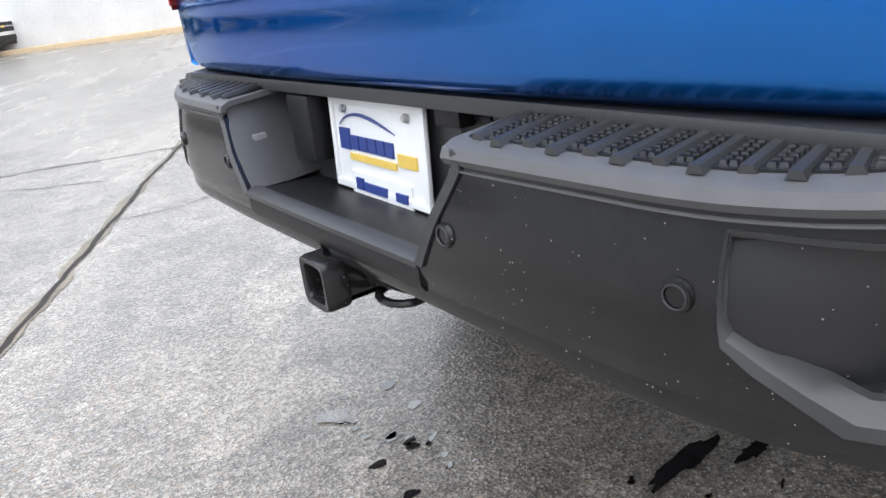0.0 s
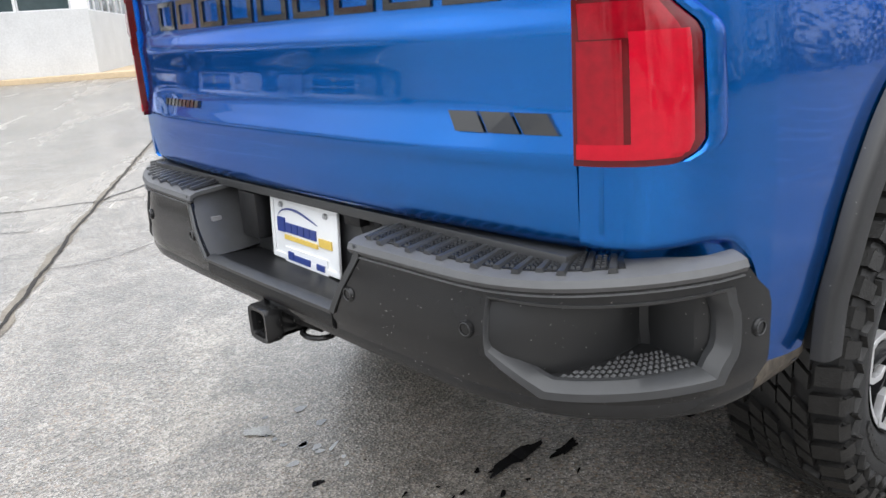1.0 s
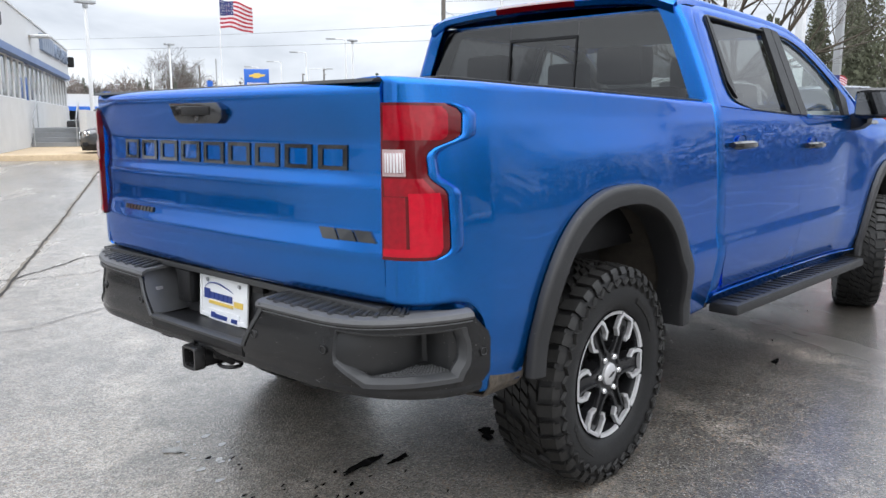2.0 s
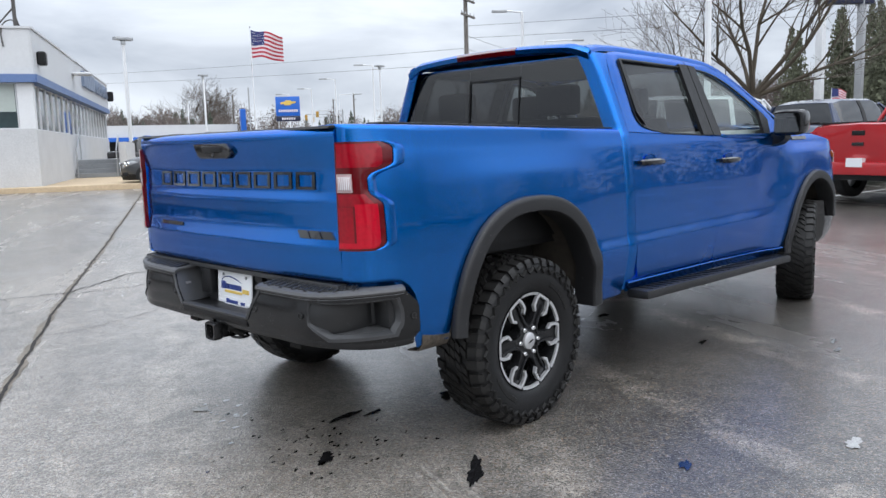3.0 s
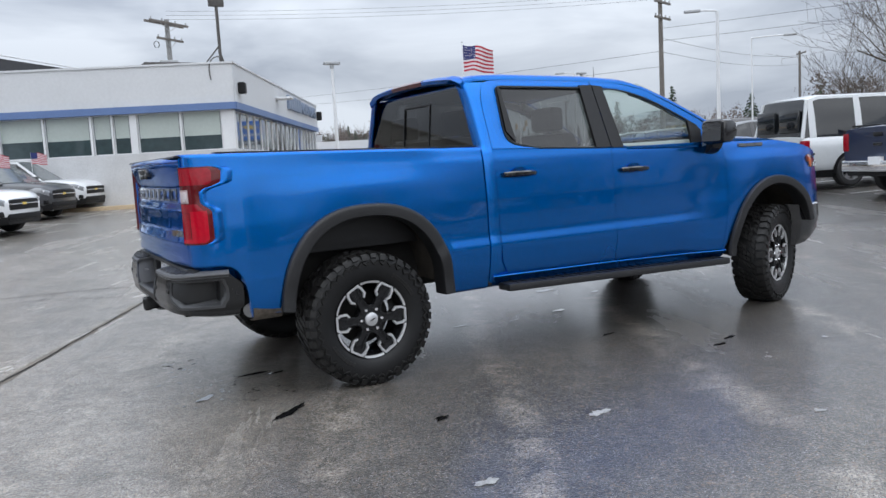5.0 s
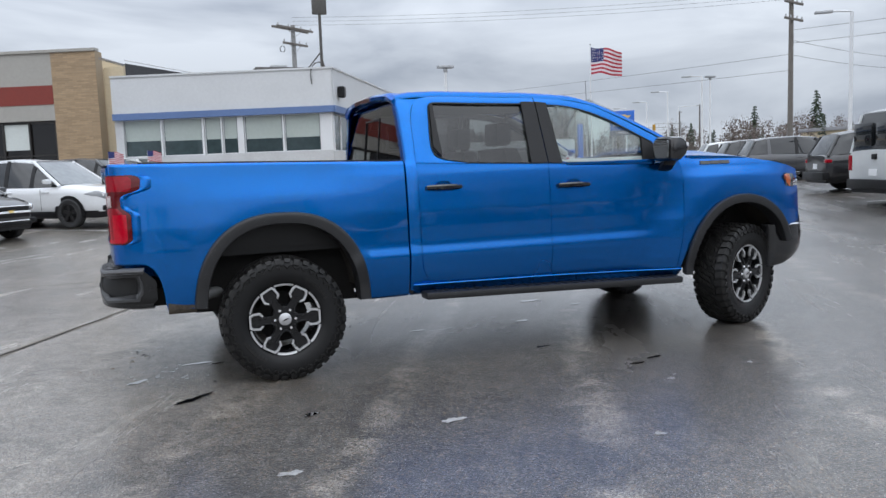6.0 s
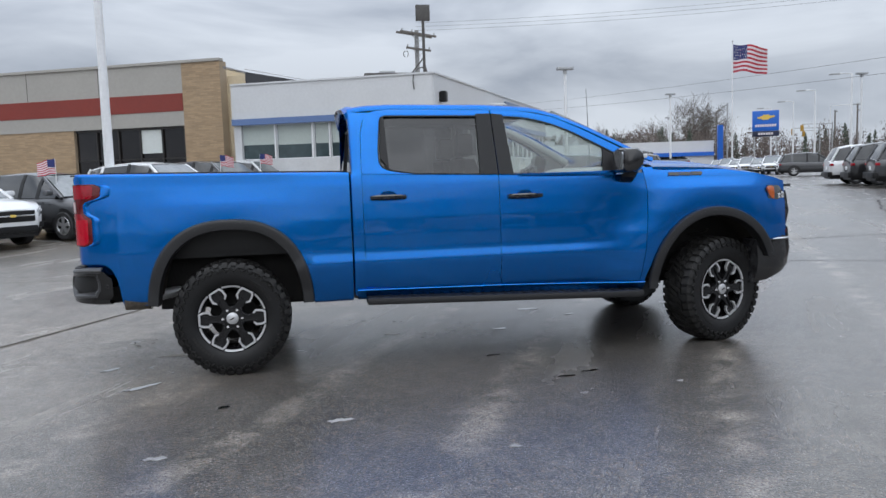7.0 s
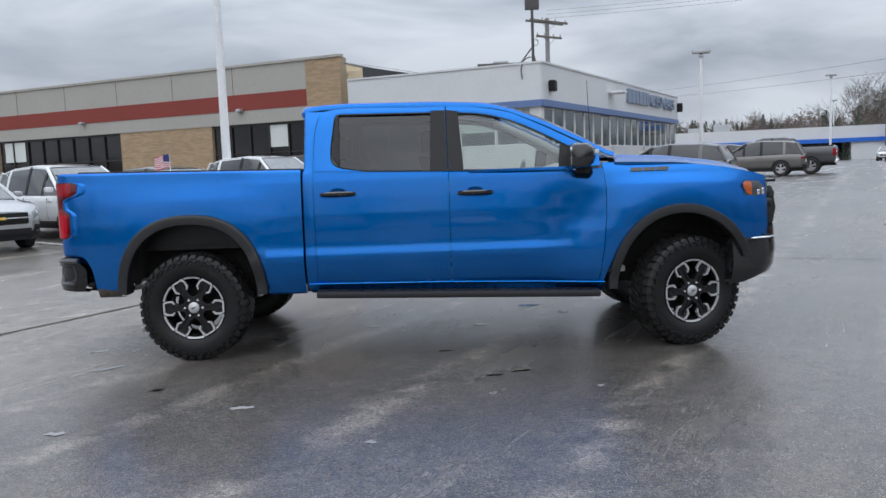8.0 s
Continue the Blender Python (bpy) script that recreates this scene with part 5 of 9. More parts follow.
    part("tread_inlay", face_out(sheet(rows), (-0.9, s * 0.6, 0.5)), WET_PLASTIC, bumper, "wet dark tread inlay", solid=0.003)
    for k in range(14):
        l = 0.396 + 0.0405 * k
        z, i = top_z(l), face_in(l, 0.775)
        rib = bmesh.new()
        end = (0.142 if k % 2 else 0.130) - 0.075 * step01(0.78, 0.97, l)
        solid_loft([[bump_point(l + a + 0.10 * (d - 0.02), i + d, z + dz + 0.14 * (d - 0.014), s) for a, dz in ((0.0, 0.020), (0.0030, 0.0275), (0.0130, 0.0275), (0.0165, 0.020))] for d in (0.008 if k % 2 else 0.016, 0.06, end)], rib)
        part("step_rib", rib, RIM_PLASTIC, bumper)
    grid = bmesh.new()
    for k in range(13):
        l0 = 0.396 + 0.0405 * k + 0.0195
        for a in (0, 1):
            for b in range(13):
                d = 0.024 + 0.0085 * b
                l = l0 + 0.0095 * a + 0.10 * (d - 0.02)
                if d > 0.132 - 0.08 * step01(0.75, 0.95, l):
                    continue
                z, i = top_z(l), face_in(l, 0.775)
                lo = [grid.verts.new(bump_point(l + da, i + d + dd, z + 0.0225 + 0.14 * (d + dd - 0.014), s)) for da, dd in ((0, 0), (0.0075, 0), (0.0075, 0.0065), (0, 0.0065))]
                hi = [grid.verts.new(bump_point(l + da, i + d + dd, z + 0.0262 + 0.14 * (d + dd - 0.014), s)) for da, dd in ((0.001, 0.001), (0.0065, 0.001), (0.0065, 0.0055), (0.001, 0.0055))]
                grid.faces.new(hi)
                for q in range(4):
                    grid.faces.new((lo[q], lo[(q + 1) % 4], hi[(q + 1) % 4], hi[q]))
    bmesh.ops.recalc_face_normals(grid, faces=grid.faces[:])
    tagged(part("tread_grid", grid, WET_PLASTIC, bumper, smooth=False), "fine wet grid between the step ribs", kind="stuff")
    # corner step: grey rim, a well that deepens to the corner, and a studded tread
    loop = [(0, z) for z in spread(P1, P0, 9)] + [(k, P0) for k in spread(0, 1, 16)[1:]] + [(1, z) for z in spread(P0, P1, 9)[1:]] + [(k, P1) for k in spread(1, 0, 16)[1:-1]]
    cz, cl = 0.68, 0.93
    rows = []
    for k, z in loop:
        l0, l1 = pocket_l(0, z), pocket_l(1, z)
        l = l0 + (l1 - l0) * k
        low_part = step01(0.672, 0.640, z)
        wl = 0.0015 + 0.009 * low_part
        l_in = (l0 + wl) + (l1 - 0.024 - l0 - wl) * k
        z_in = P0 + 0.021 + (z - P0) * (P1 - 0.004 - P0 - 0.021) / (P1 - P0)
        l_out, z_out = l + (0.006 if k == 1 else (-0.001 - 0.005 * low_part if k == 0 else 0)), z + (0.006 if z == P1 else (-0.006 if z == P0 else 0))
        lm, zm = (l_out + l_in) / 2, (z_out + z_in) / 2
        sunk = 1 - (0.85 * (1 - low_part) if k == 0 else 0.0)
        rows.append([at(l_out, pocket_z(z_out, l_out), 0.006), at(l_out, pocket_z(z_out, l_out), -0.004), at(lm, pocket_z(zm, lm), -0.001), at(l_in, pocket_z(z_in, l_in), 0.020 * sunk), at(l_in, pocket_z(z_in, l_in), 0.032 * sunk)])
    rows.append(rows[0])
    rim = part("corner_step", face_out(sheet(rows), (-0.9, s * 0.85, 0.70)), RIM_PLASTIC, bumper, "grey rim of the corner step opening", solid=0.004)
    backs = []
    for z in spread(P0 + 0.002, P1 + 0.004, 14):
        row = []
        for k in spread(0.0, 1.0, 34):
            l = pocket_l(0, z) + 0.002 + (pocket_l(1, z) - pocket_l(0, z) - 0.010) * k
            row.append(at(l, pocket_z(z, l), well_in(l)))
        backs.append(row)
    part("well_back", face_out(sheet(backs), (-0.6, s * 0.6, 0.7)), WELL_PLASTIC, rim, "smooth dark back of the corner step", solid=0.004, angle=20)
    floor = []
    for k in spread(0, 1, 26):
        l = pocket_l(0, P0) + (pocket_l(1, P0) - pocket_l(0, P0)) * k
        deep = max(well_in(l) + 0.003, 0.024)
        floor.append([at(l, pocket_z(P0, l) + 0.017 + 0.12 * (d - 0.02), d) for d in spread(0.020, deep, 4)])
    part("well_floor", face_out(sheet(floor), (-0.95, s * 0.9, 0.4)), WELL_PLASTIC, rim, solid=0.004)
    studs = bmesh.new()
    for i in range(26):
        for j in range(7):
            l = 0.80 + 0.0125 * i + (0.006 if j % 2 else 0)
            d = 0.028 + 0.0125 * j
            if l > 1.085 or d > min(well_in(l) - 0.008, 0.105 - 0.12 * abs(l - 0.97)):
                continue
            z = pocket_z(P0, l) + 0.017 + 0.12 * (d - 0.02)
            vs = [studs.verts.new(bump_point(l + da, d + dd, z + dz, s)) for da, dd, dz in ((-0.0062, -0.002, 0), (0.001, -0.0070, 0), (0.0062, 0.002, 0), (-0.001, 0.0070, 0), (0.001, 0.001, 0.0036))]
            for q in ((0, 1, 4), (1, 2, 4), (2, 3, 4), (3, 0, 4)):
                studs.faces.new([vs[i2] for i2 in q])
    bmesh.ops.recalc_face_normals(studs, faces=studs.faces[:])
    part("step_tread", studs, PLASTIC, rim, "studded step tread", smooth=False)
    # parking sensors
    for l, z in ((0.360, 0.688), (0.680, 0.697), (1.19, 0.69)):
        ring_c = Vector(at(l, z, -0.0045))
        c = Vector(at(l, z, -0.003))
        d = (c - Vector(at(l, z, 0.05))).normalized()
        q = Vector((0, -1, 0)).rotation_difference(d).to_matrix().to_4x4()
        part("parking_sensor", lathe([(0.0, 0.0), (0.0095, 0.0), (0.0105, 0.002), (0.0115, -0.001), (0.0145, -0.001), (0.016, 0.004)], 20, m=Matrix.Translation(c) @ q), BLACK_METAL, bumper, "round parking sensor")
        part("sensor_ring", lathe([(0.0100, 0.0), (0.0105, -0.001), (0.0115, -0.001), (0.0120, 0.001)], 24, m=Matrix.Translation(ring_c) @ q), RIM_PLASTIC, bumper)


mirror_pair(bumper_end)
# centre: lip, floor and back wall behind the plate
rows, edge_rows = [], []
for y in spread(-0.288, 0.288, 20):
    l = abs(y)
    s = -1 if y < 0 else 1
    rows.append([bump_point(l, 0.010, 0.590, s), bump_point(l, 0.0, 0.605, s), bump_point(l, 0.0, 0.630, s), bump_point(l, 0.006, 0.640, s), bump_point(l, 0.02, 0.642, s), bump_point(l, 0.10, 0.638, s), bump_point(l, 0.165, 0.634, s)])
    edge_rows.append([bump_point(l, -0.002, 0.630, s), bump_point(l, -0.005, 0.640, s), bump_point(l, 0.010, 0.647, s), bump_point(l, 0.022, 0.647, s)])
part("centre_step", face_out(sheet(rows), (-0.9, 0, 0.5)), PLASTIC_DARK, bumper, "dark plastic centre step below the plate", solid=0.008)
part("step_edge", face_out(sheet(edge_rows), (-0.9, 0, 0.6)), RIM_PLASTIC, bumper, solid=0.004)
part("plate_recess", prism([(-0.40, 0.62), (0.40, 0.62), (0.47, 0.845), (-0.47, 0.845)], "x", -0.990, -0.96, bevel=0.004), RIM_PLASTIC, bumper)
part("gate_gap_filler", box(-1.035, -0.95, -0.82, 0.82, 0.802, 0.824, bevel=0.004), RIM_PLASTIC, bumper, "grey ledge below the tailgate")
for y in (-0.215, 0.235):
    part("plate_lamp", box(-1.02, -0.985, y - 0.03, y + 0.03, 0.775, 0.80, bevel=0.006), PLASTIC_DARK, bumper)
part("lock_cover", lathe([(0.0, -0.004), (0.022, -0.004), (0.03, 0.002), (0.036, -0.002), (0.040, 0.006)], 24, m=pose(-0.992, -0.245, 0.772, 0, 0, -90)), PLASTIC_DARK, bumper, "round spare wheel lock cover")
part("wire_socket", box(-1.035, -0.985, 0.19, 0.28, 0.68, 0.80, bevel=0.008), PLASTIC_DARK, bumper, "black trailer socket with a hinged lid")

# number plate in a white frame
PM = pose(-1.003, 0.011, 0.722, 0, 3.4, -1.5)
plate = part("number_plate", box(-0.004, 0.004, -0.150, 0.150, -0.074, 0.076, bevel=0.003, m=PM), PLATE_WHITE, truck, "white dealer plate with blue and gold print in a chrome frame")
border = bmesh.new()
for q in ((-0.157, 0.157, 0.062, 0.082), (-0.157, 0.157, -0.082, -0.068), (-0.157, -0.145, -0.07, 0.065), (0.145, 0.157, -0.07, 0.065)):
    box(-0.009, -0.002, q[0], q[1], q[2], q[3], bm=border, bevel=0.002, m=PM)
part("plate_frame", border, PLATE_WHITE, plate)
for y0, y1, z0, z1, mat_ in ((0.105, 0.045, 0.068, 0.077, PRINT_BLUE), (0.040, -0.10, 0.068, 0.077, PRINT_BLUE), (0.128, 0.092, -0.014, 0.022, PRINT_BLUE), (0.087, 0.060, -0.012, 0.012, PRINT_BLUE), (0.055, 0.030, -0.012, 0.012, PRINT_BLUE), (0.025, 0.0, -0.012, 0.012, PRINT_BLUE), (-0.005, -0.028, -0.012, 0.012, PRINT_BLUE), (-0.033, -0.056, -0.012, 0.012, PRINT_BLUE),
                             (0.095, -0.062, -0.030, -0.019, PRINT_GOLD)):
    part("print_bar", box(-0.0075, -0.003, y1, y0, z0, z1, m=PM), mat_, plate)
arc = [(-0.0065, 0.125 - 0.19 * k, 0.026 + 0.022 * math.sin(math.pi * k ** 0.7)) for k in spread(0, 1, 16)]
arc_bm = tube(arc, [0.0008 + 0.0022 * math.sin(math.pi * k) for k in spread(0, 1, 16)], 6)
bmesh.ops.transform(arc_bm, matrix=PM, verts=arc_bm.verts[:])
part("print_arc", arc_bm, PRINT_BLUE, plate)
part("print_shape", box(-0.0075, -0.003, -0.125, -0.070, -0.022, -0.002, m=PM), PRINT_GOLD, plate)
sticker = part("insert_card", box(-0.008, -0.004, -0.105, 0.095, -0.090, -0.046, m=PM @ pose(0, 0, -0.003, 0, 0, 0)), PLATE_WHITE, plate)
for y0, y1, z0, z1 in ((0.075, 0.050, -0.078, -0.058), (0.046, -0.030, -0.078, -0.063), (-0.060, -0.095, -0.078, -0.064)):
    part("print_bar", box(-0.0115, -0.006, y1, y0, z0, z1, m=PM), PRINT_BLUE, sticker)
for y in (-0.105, 0.105):
    part("plate_screw", lathe([(0.0, -0.013), (0.006, -0.012), (0.008, -0.006)], 12, m=PM @ pose(0, y, 0.055, 0, 0, -90)), STEEL, plate)

# tow hitch receiver under the bumper
hitch = bmesh.new()
for q in ((-0.034, 0.034, 0.026, 0.034), (-0.034, 0.034, -0.034, -0.026), (-0.034, -0.026, -0.034, 0.034), (0.026, 0.034, -0.034, 0.034)):
    box(-1.150, -0.90, q[0], q[1], 0.540 + q[2], 0.540 + q[3], bm=hitch)
ring_o = [(math.copysign(0.043 * abs(math.cos(a)) ** 0.35, math.cos(a)), math.copysign(0.043 * abs(math.sin(a)) ** 0.35, math.sin(a))) for a in spread(0.0001, math.tau + 0.0001, 41)[:-1]]
rings = [[(x, y * k, 0.540 + z * k) for y, z in ring_o] for x, k in ((-1.120, 0.80), (-1.120, 0.95), (-1.128, 1.0), (-1.156, 1.0), (-1.163, 0.95), (-1.161, 0.72), (-1.150, 0.66), (-1.02, 0.66))]
sheet(rings, closed=True, bm=hitch)
hitch_ob = part("tow_hitch", hitch, BLACK_METAL, truck, "black square tow hitch receiver")
part("hitch_plate", prism([(-1.12, 0.60), (-0.98, 0.60), (-0.98, 0.52), (-1.04, 0.50), (-1.10, 0.54)], "y", -0.075, -0.062, bevel=0.003), BLACK_METAL, hitch_ob)
part("hitch_plate", prism([(-1.12, 0.60), (-0.98, 0.60), (-0.98, 0.52), (-1.04, 0.50), (-1.10, 0.54)], "y", 0.062, 0.075, bevel=0.003), BLACK_METAL, hitch_ob)
for s in (-1, 1):
    part("chain_loop", tube([(-1.06 + 0.035 * math.cos(a), s * (0.095 + 0.045 * math.sin(a)), 0.515) for a in spread(0, math.tau, 15)], 0.007, 8), BLACK_METAL, hitch_ob)
part("hitch_neck", prism([(-1.10, 0.572), (-1.02, 0.572), (-0.98, 0.60), (-0.98, 0.635), (-1.10, 0.635), (-1.118, 0.60)], "y", -0.022, 0.022, bevel=0.004), BLACK_METAL, hitch_ob)
part("hitch_beam", tube([(-0.98, -0.55, 0.57), (-0.98, 0.55, 0.57)], 0.035, 12), BLACK_METAL, hitch_ob)
part("pin_hole", lathe([(0.0, -0.001), (0.010, -0.001), (0.012, 0.002)], 14, m=pose(-1.08, -0.043, 0.540)), GLOSS_BLACK, hitch_ob)

# ---- ground ----
def ground_z(x, y):
    """The lot rises gently away from the truck, towards the buildings."""
    return 0.40 * step01(2, 22, math.hypot(max(y - 2, 0), max(x - 5, 0)))


def asphalt():
    m = bpy.data.materials.new("wet_asphalt")
    m.use_nodes = True
    t = m.node_tree
    b = t.nodes["Principled BSDF"]
    co = t.nodes.new("ShaderNodeTexCoord")

    def noise_at(scale, detail, rough=0.5, stretch=None, turn=0.0, warp=0.0):
        n = t.nodes.new("ShaderNodeTexNoise")
        n.inputs["Scale"].default_value, n.inputs["Detail"].default_value = scale, detail
        n.inputs["Roughness"].default_value, n.inputs["Distortion"].default_value = rough, warp
        if stretch:
            mp = t.nodes.new("ShaderNodeMapping")
            mp.inputs["Scale"].default_value = stretch
            mp.inputs["Rotation"].default_value = (0, 0, turn)
            mp.vector_type = "TEXTURE"
            t.links.new(co.outputs["Object"], mp.inputs["Vector"])
            t.links.new(mp.outputs["Vector"], n.inputs["Vector"])
        else:
            t.links.new(co.outputs["Object"], n.inputs["Vector"])
        return n.outputs["Fac"]

    def ranged(sock, a, b_, c, d):
        r = t.nodes.new("ShaderNodeMapRange")
        for key, v in (("From Min", a), ("From Max", b_), ("To Min", c), ("To Max", d)):
            r.inputs[key].default_value = v
        t.links.new(sock, r.inputs["Value"])
        return r.outputs["Result"]

    def mixed(fac, a, b_):
        x = t.nodes.new("ShaderNodeMix")
        x.data_type = "RGBA"
        t.links.new(fac, x.inputs[0])
        for sock, v in ((x.inputs[6], a), (x.inputs[7], b_)):
            if isinstance(v, tuple):
                sock.default_value = (*v, 1)
            else:
                t.links.new(v, sock)
        return x.outputs[2]

    def maths(op, a, b_):
        x = t.nodes.new("ShaderNodeMath")
        x.operation = op
        for sock, v in ((x.inputs[0], a), (x.inputs[1], b_)):
            if isinstance(v, (int, float)):
                sock.default_value = v
            else:
                t.links.new(v, sock)
        return x.outputs[0]

    # stones of the aggregate, fine and coarse
    stones = t.nodes.new("ShaderNodeTexVoronoi")
    stones.inputs["Scale"].default_value = 105
    t.links.new(co.outputs["Object"], stones.inputs["Vector"])
    tone = t.nodes.new("ShaderNodeSeparateColor")
    t.links.new(stones.outputs["Color"], tone.inputs[0])
    speck = ranged(tone.outputs[0], 0.0, 1.0, 0.0, 1.0)
    broad = noise_at(0.22, 5, 0.55, warp=0.6)
    worn = noise_at(1.0, 6, 0.62, (3.2, 0.8, 1.0), radians(62), 0.5)
    along = noise_at(0.8, 4, 0.6, (3.0, 1.0, 1.0), radians(62), 0.4)
    mottle = noise_at(7.0, 6, 0.72, warp=0.6)
    patch_ = noise_at(2.4, 6, 0.65, warp=0.5)
    fine = t.nodes.new("ShaderNodeTexVoronoi")
    fine.inputs["Scale"].default_value = 300
    t.links.new(co.outputs["Object"], fine.inputs["Vector"])
    tone2 = t.nodes.new("ShaderNodeSeparateColor")
    t.links.new(fine.outputs["Color"], tone2.inputs[0])
    grit = maths("MULTIPLY", maths("ADD", maths("POWER", speck, 2.2), maths("POWER", tone2.outputs[1], 2.4)), 0.72)
    dark_mix = mixed(grit, (0.0080, 0.0074, 0.0068), (0.120, 0.111, 0.100))
    light_mix = mixed(grit, (0.085, 0.077, 0.068), (0.50, 0.450, 0.390))
    # paler behind the truck; its dark reflection beside it is painted into the colour
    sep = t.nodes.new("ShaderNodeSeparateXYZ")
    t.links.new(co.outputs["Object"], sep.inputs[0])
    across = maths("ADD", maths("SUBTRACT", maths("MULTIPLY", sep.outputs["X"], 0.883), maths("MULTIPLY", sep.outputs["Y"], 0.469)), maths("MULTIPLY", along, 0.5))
    pale_side = ranged(maths("ADD", across, maths("MULTIPLY", patch_, 0.8)), 0.15, 1.5, 1.0, 0.0)
    wear_pale = maths("ADD", maths("ADD", ranged(broad, 0.38, 0.62, 0.0, 0.35), maths("MULTIPLY", pale_side, 0.55)), ranged(worn, 0.46, 0.66, 0.0, 0.42))
    wear_pale = maths("MULTIPLY", maths("MULTIPLY", wear_pale, ranged(pale_side, 0.0, 1.0, 0.55, 1.0)), ranged(patch_, 0.34, 0.60, 0.62, 1.0))
    wear_pale_c = t.nodes.new("ShaderNodeClamp")
    t.links.new(wear_pale, wear_pale_c.inputs[0])
    # bare warm stones in long swaths
    swath = None
    for offset, width in ((0.58, 0.20), (1.47, 0.13), (2.64, 0.17), (4.05, 0.19), (5.5, 0.2), (-1.0, 0.2)):
        near_line = ranged(maths("ABSOLUTE", maths("SUBTRACT", across, offset), 0.0), 0.02, width, 1.0, 0.0)
        swath = near_line if swath is None else maths("MAXIMUM", swath, near_line)
    bare = maths("MULTIPLY", maths("MULTIPLY", swath, ranged(patch_, 0.42, 0.60, 0.0, 1.0)), ranged(maths("MAXIMUM", speck, tone2.outputs[1]), 0.45, 0.95, 0.05, 1.0))
    flecks = ranged(tone2.outputs[0], 0.945, 0.975, 0.0, 0.8)
    surf = mixed(bare, mixed(wear_pale_c.outputs[0], dark_mix, light_mix), (0.44, 0.392, 0.332))
    rust = maths("MULTIPLY", ranged(tone.outputs[2], 0.86, 0.96, 0.0, 0.65), ranged(broad, 0.40, 0.60, 0.3, 1.0))
    surf = mixed(rust, surf, (0.27, 0.185, 0.12))
    tint = t.nodes.new("ShaderNodeVectorMath")
    tint.operation = "SCALE"
    t.links.new(mixed(flecks, surf, (0.52, 0.51, 0.49)), tint.inputs[0])
    t.links.new(ranged(mottle, 0.30, 0.70, 0.60, 1.20), tint.inputs["Scale"])
    t.links.new(tint.outputs[0], b.inputs["Base Color"])
    # thin film of water: smooth in the hollows, rougher on the worn stones
    film = maths("ADD", ranged(noise_at(0.35, 4, 0.5, warp=0.4), 0.35, 0.65, 0.30, 0.40), ranged(worn, 0.45, 0.7, 0.0, 0.12))
    t.links.new(maths("ADD", film, ranged(speck, 0, 1, -0.03, 0.05)), b.inputs["Roughness"])
    b.inputs["Specular IOR Level"].default_value = 0.36
    t.links.new(ranged(pale_side, 0.0, 1.0, 0.88, 0.68), b.inputs["Coat Weight"])
    b.inputs["Coat IOR"].default_value = 1.43
    t.links.new(ranged(worn, 0.40, 0.70, 0.20, 0.32), b.inputs["Coat Roughness"])
    hgt = maths("ADD", maths("MULTIPLY", stones.outputs["Distance"], 0.9), maths("MULTIPLY", noise_at(45, 3), 0.5))
    bump = t.nodes.new("ShaderNodeBump")
    bump.inputs["Strength"].default_value, bump.inputs["Distance"].default_value = 0.8, 0.005
    t.links.new(hgt, bump.inputs["Height"])
    t.links.new(bump.outputs["Normal"], b.inputs["Normal"])
    # the water film follows the stones, more softly
    skin = t.nodes.new("ShaderNodeBump")
    skin.inputs["Strength"].default_value, skin.inputs["Distance"].default_value = 0.13, 0.004
    t.links.new(hgt, skin.inputs["Height"])
    t.links.new(skin.outputs["Normal"], b.inputs["Coat Normal"])
    return m


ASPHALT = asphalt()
TAR = material("dark_joint_filler", (0.028, 0.025, 0.023), 0.8, vary=0.4, scale=10, bump=0.5, bump_scale=60, spec=0.2)
CRACK_EDGE = material("broken_joint_edge", (0.15, 0.130, 0.105), 0.8, vary=0.45, scale=14, bump=0.5, bump_scale=90)
WATER_DARK = material("standing_water", (0.010, 0.010, 0.011), 0.03, vary=0.1, scale=6, coat=1.0)
FAINT = material("faint_joint", (0.045, 0.042, 0.04), 0.7, vary=0.6, scale=10, spec=0.3)
SALT = material("thin_clear_water", (0.012, 0.012, 0.013), 0.03, vary=0.3, scale=20, coat=1.0)
PALE_SPOT = material("pale_dried_spot", (0.30, 0.30, 0.295), 0.6, vary=0.5, scale=40, bump=0.3, bump_scale=120)
LINE_PAINT = material("worn_white_line_paint", (0.62, 0.62, 0.60), 0.5, vary=0.35, scale=10)

near = [-60, -40, -28, -20, -14, -10, -7, -5, -3, -1, 1, 3, 5, 7, 9, 11, 13, 15, 17, 19, 21, 23, 26, 30, 36, 45, 60]
gx = [-2500, -900, -350, -150] + near + [90, 150, 350, 900, 2500]
bm = sheet([[(x, y, ground_z(x, y)) for x in gx] for y in gx])
face_out(bm, (0, 0, -500))
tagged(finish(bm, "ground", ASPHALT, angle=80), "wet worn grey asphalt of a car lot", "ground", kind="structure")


def blob(cx, cy, rx, ry, turn, seed, n=26, rough=0.35, dz=0.004, bm=None):
    """A flat patch with an uneven edge, just above the ground."""
    rnd = random.Random(seed)
    ph = [rnd.uniform(0, math.tau) for _ in range(5)]
    bm = bm or bmesh.new()
    vs = []
    for k in range(n):
        a = k * math.tau / n
        r = 1 + rough * (0.5 * math.sin(2 * a + ph[0]) + 0.35 * math.sin(3 * a + ph[1]) + 0.3 * math.sin(5 * a + ph[2]) + 0.25 * math.sin(9 * a + ph[3])) + rnd.uniform(-0.5, 0.5) * rough * 0.5
        x, y = rx * r * math.cos(a), ry * r * math.sin(a)
        c, s = math.cos(turn), math.sin(turn)
        px, py = cx + x * c - y * s, cy + x * s + y * c
        vs.append(bm.verts.new((px, py, ground_z(px, py) + dz)))
    bm.faces.new(vs)
    return bm


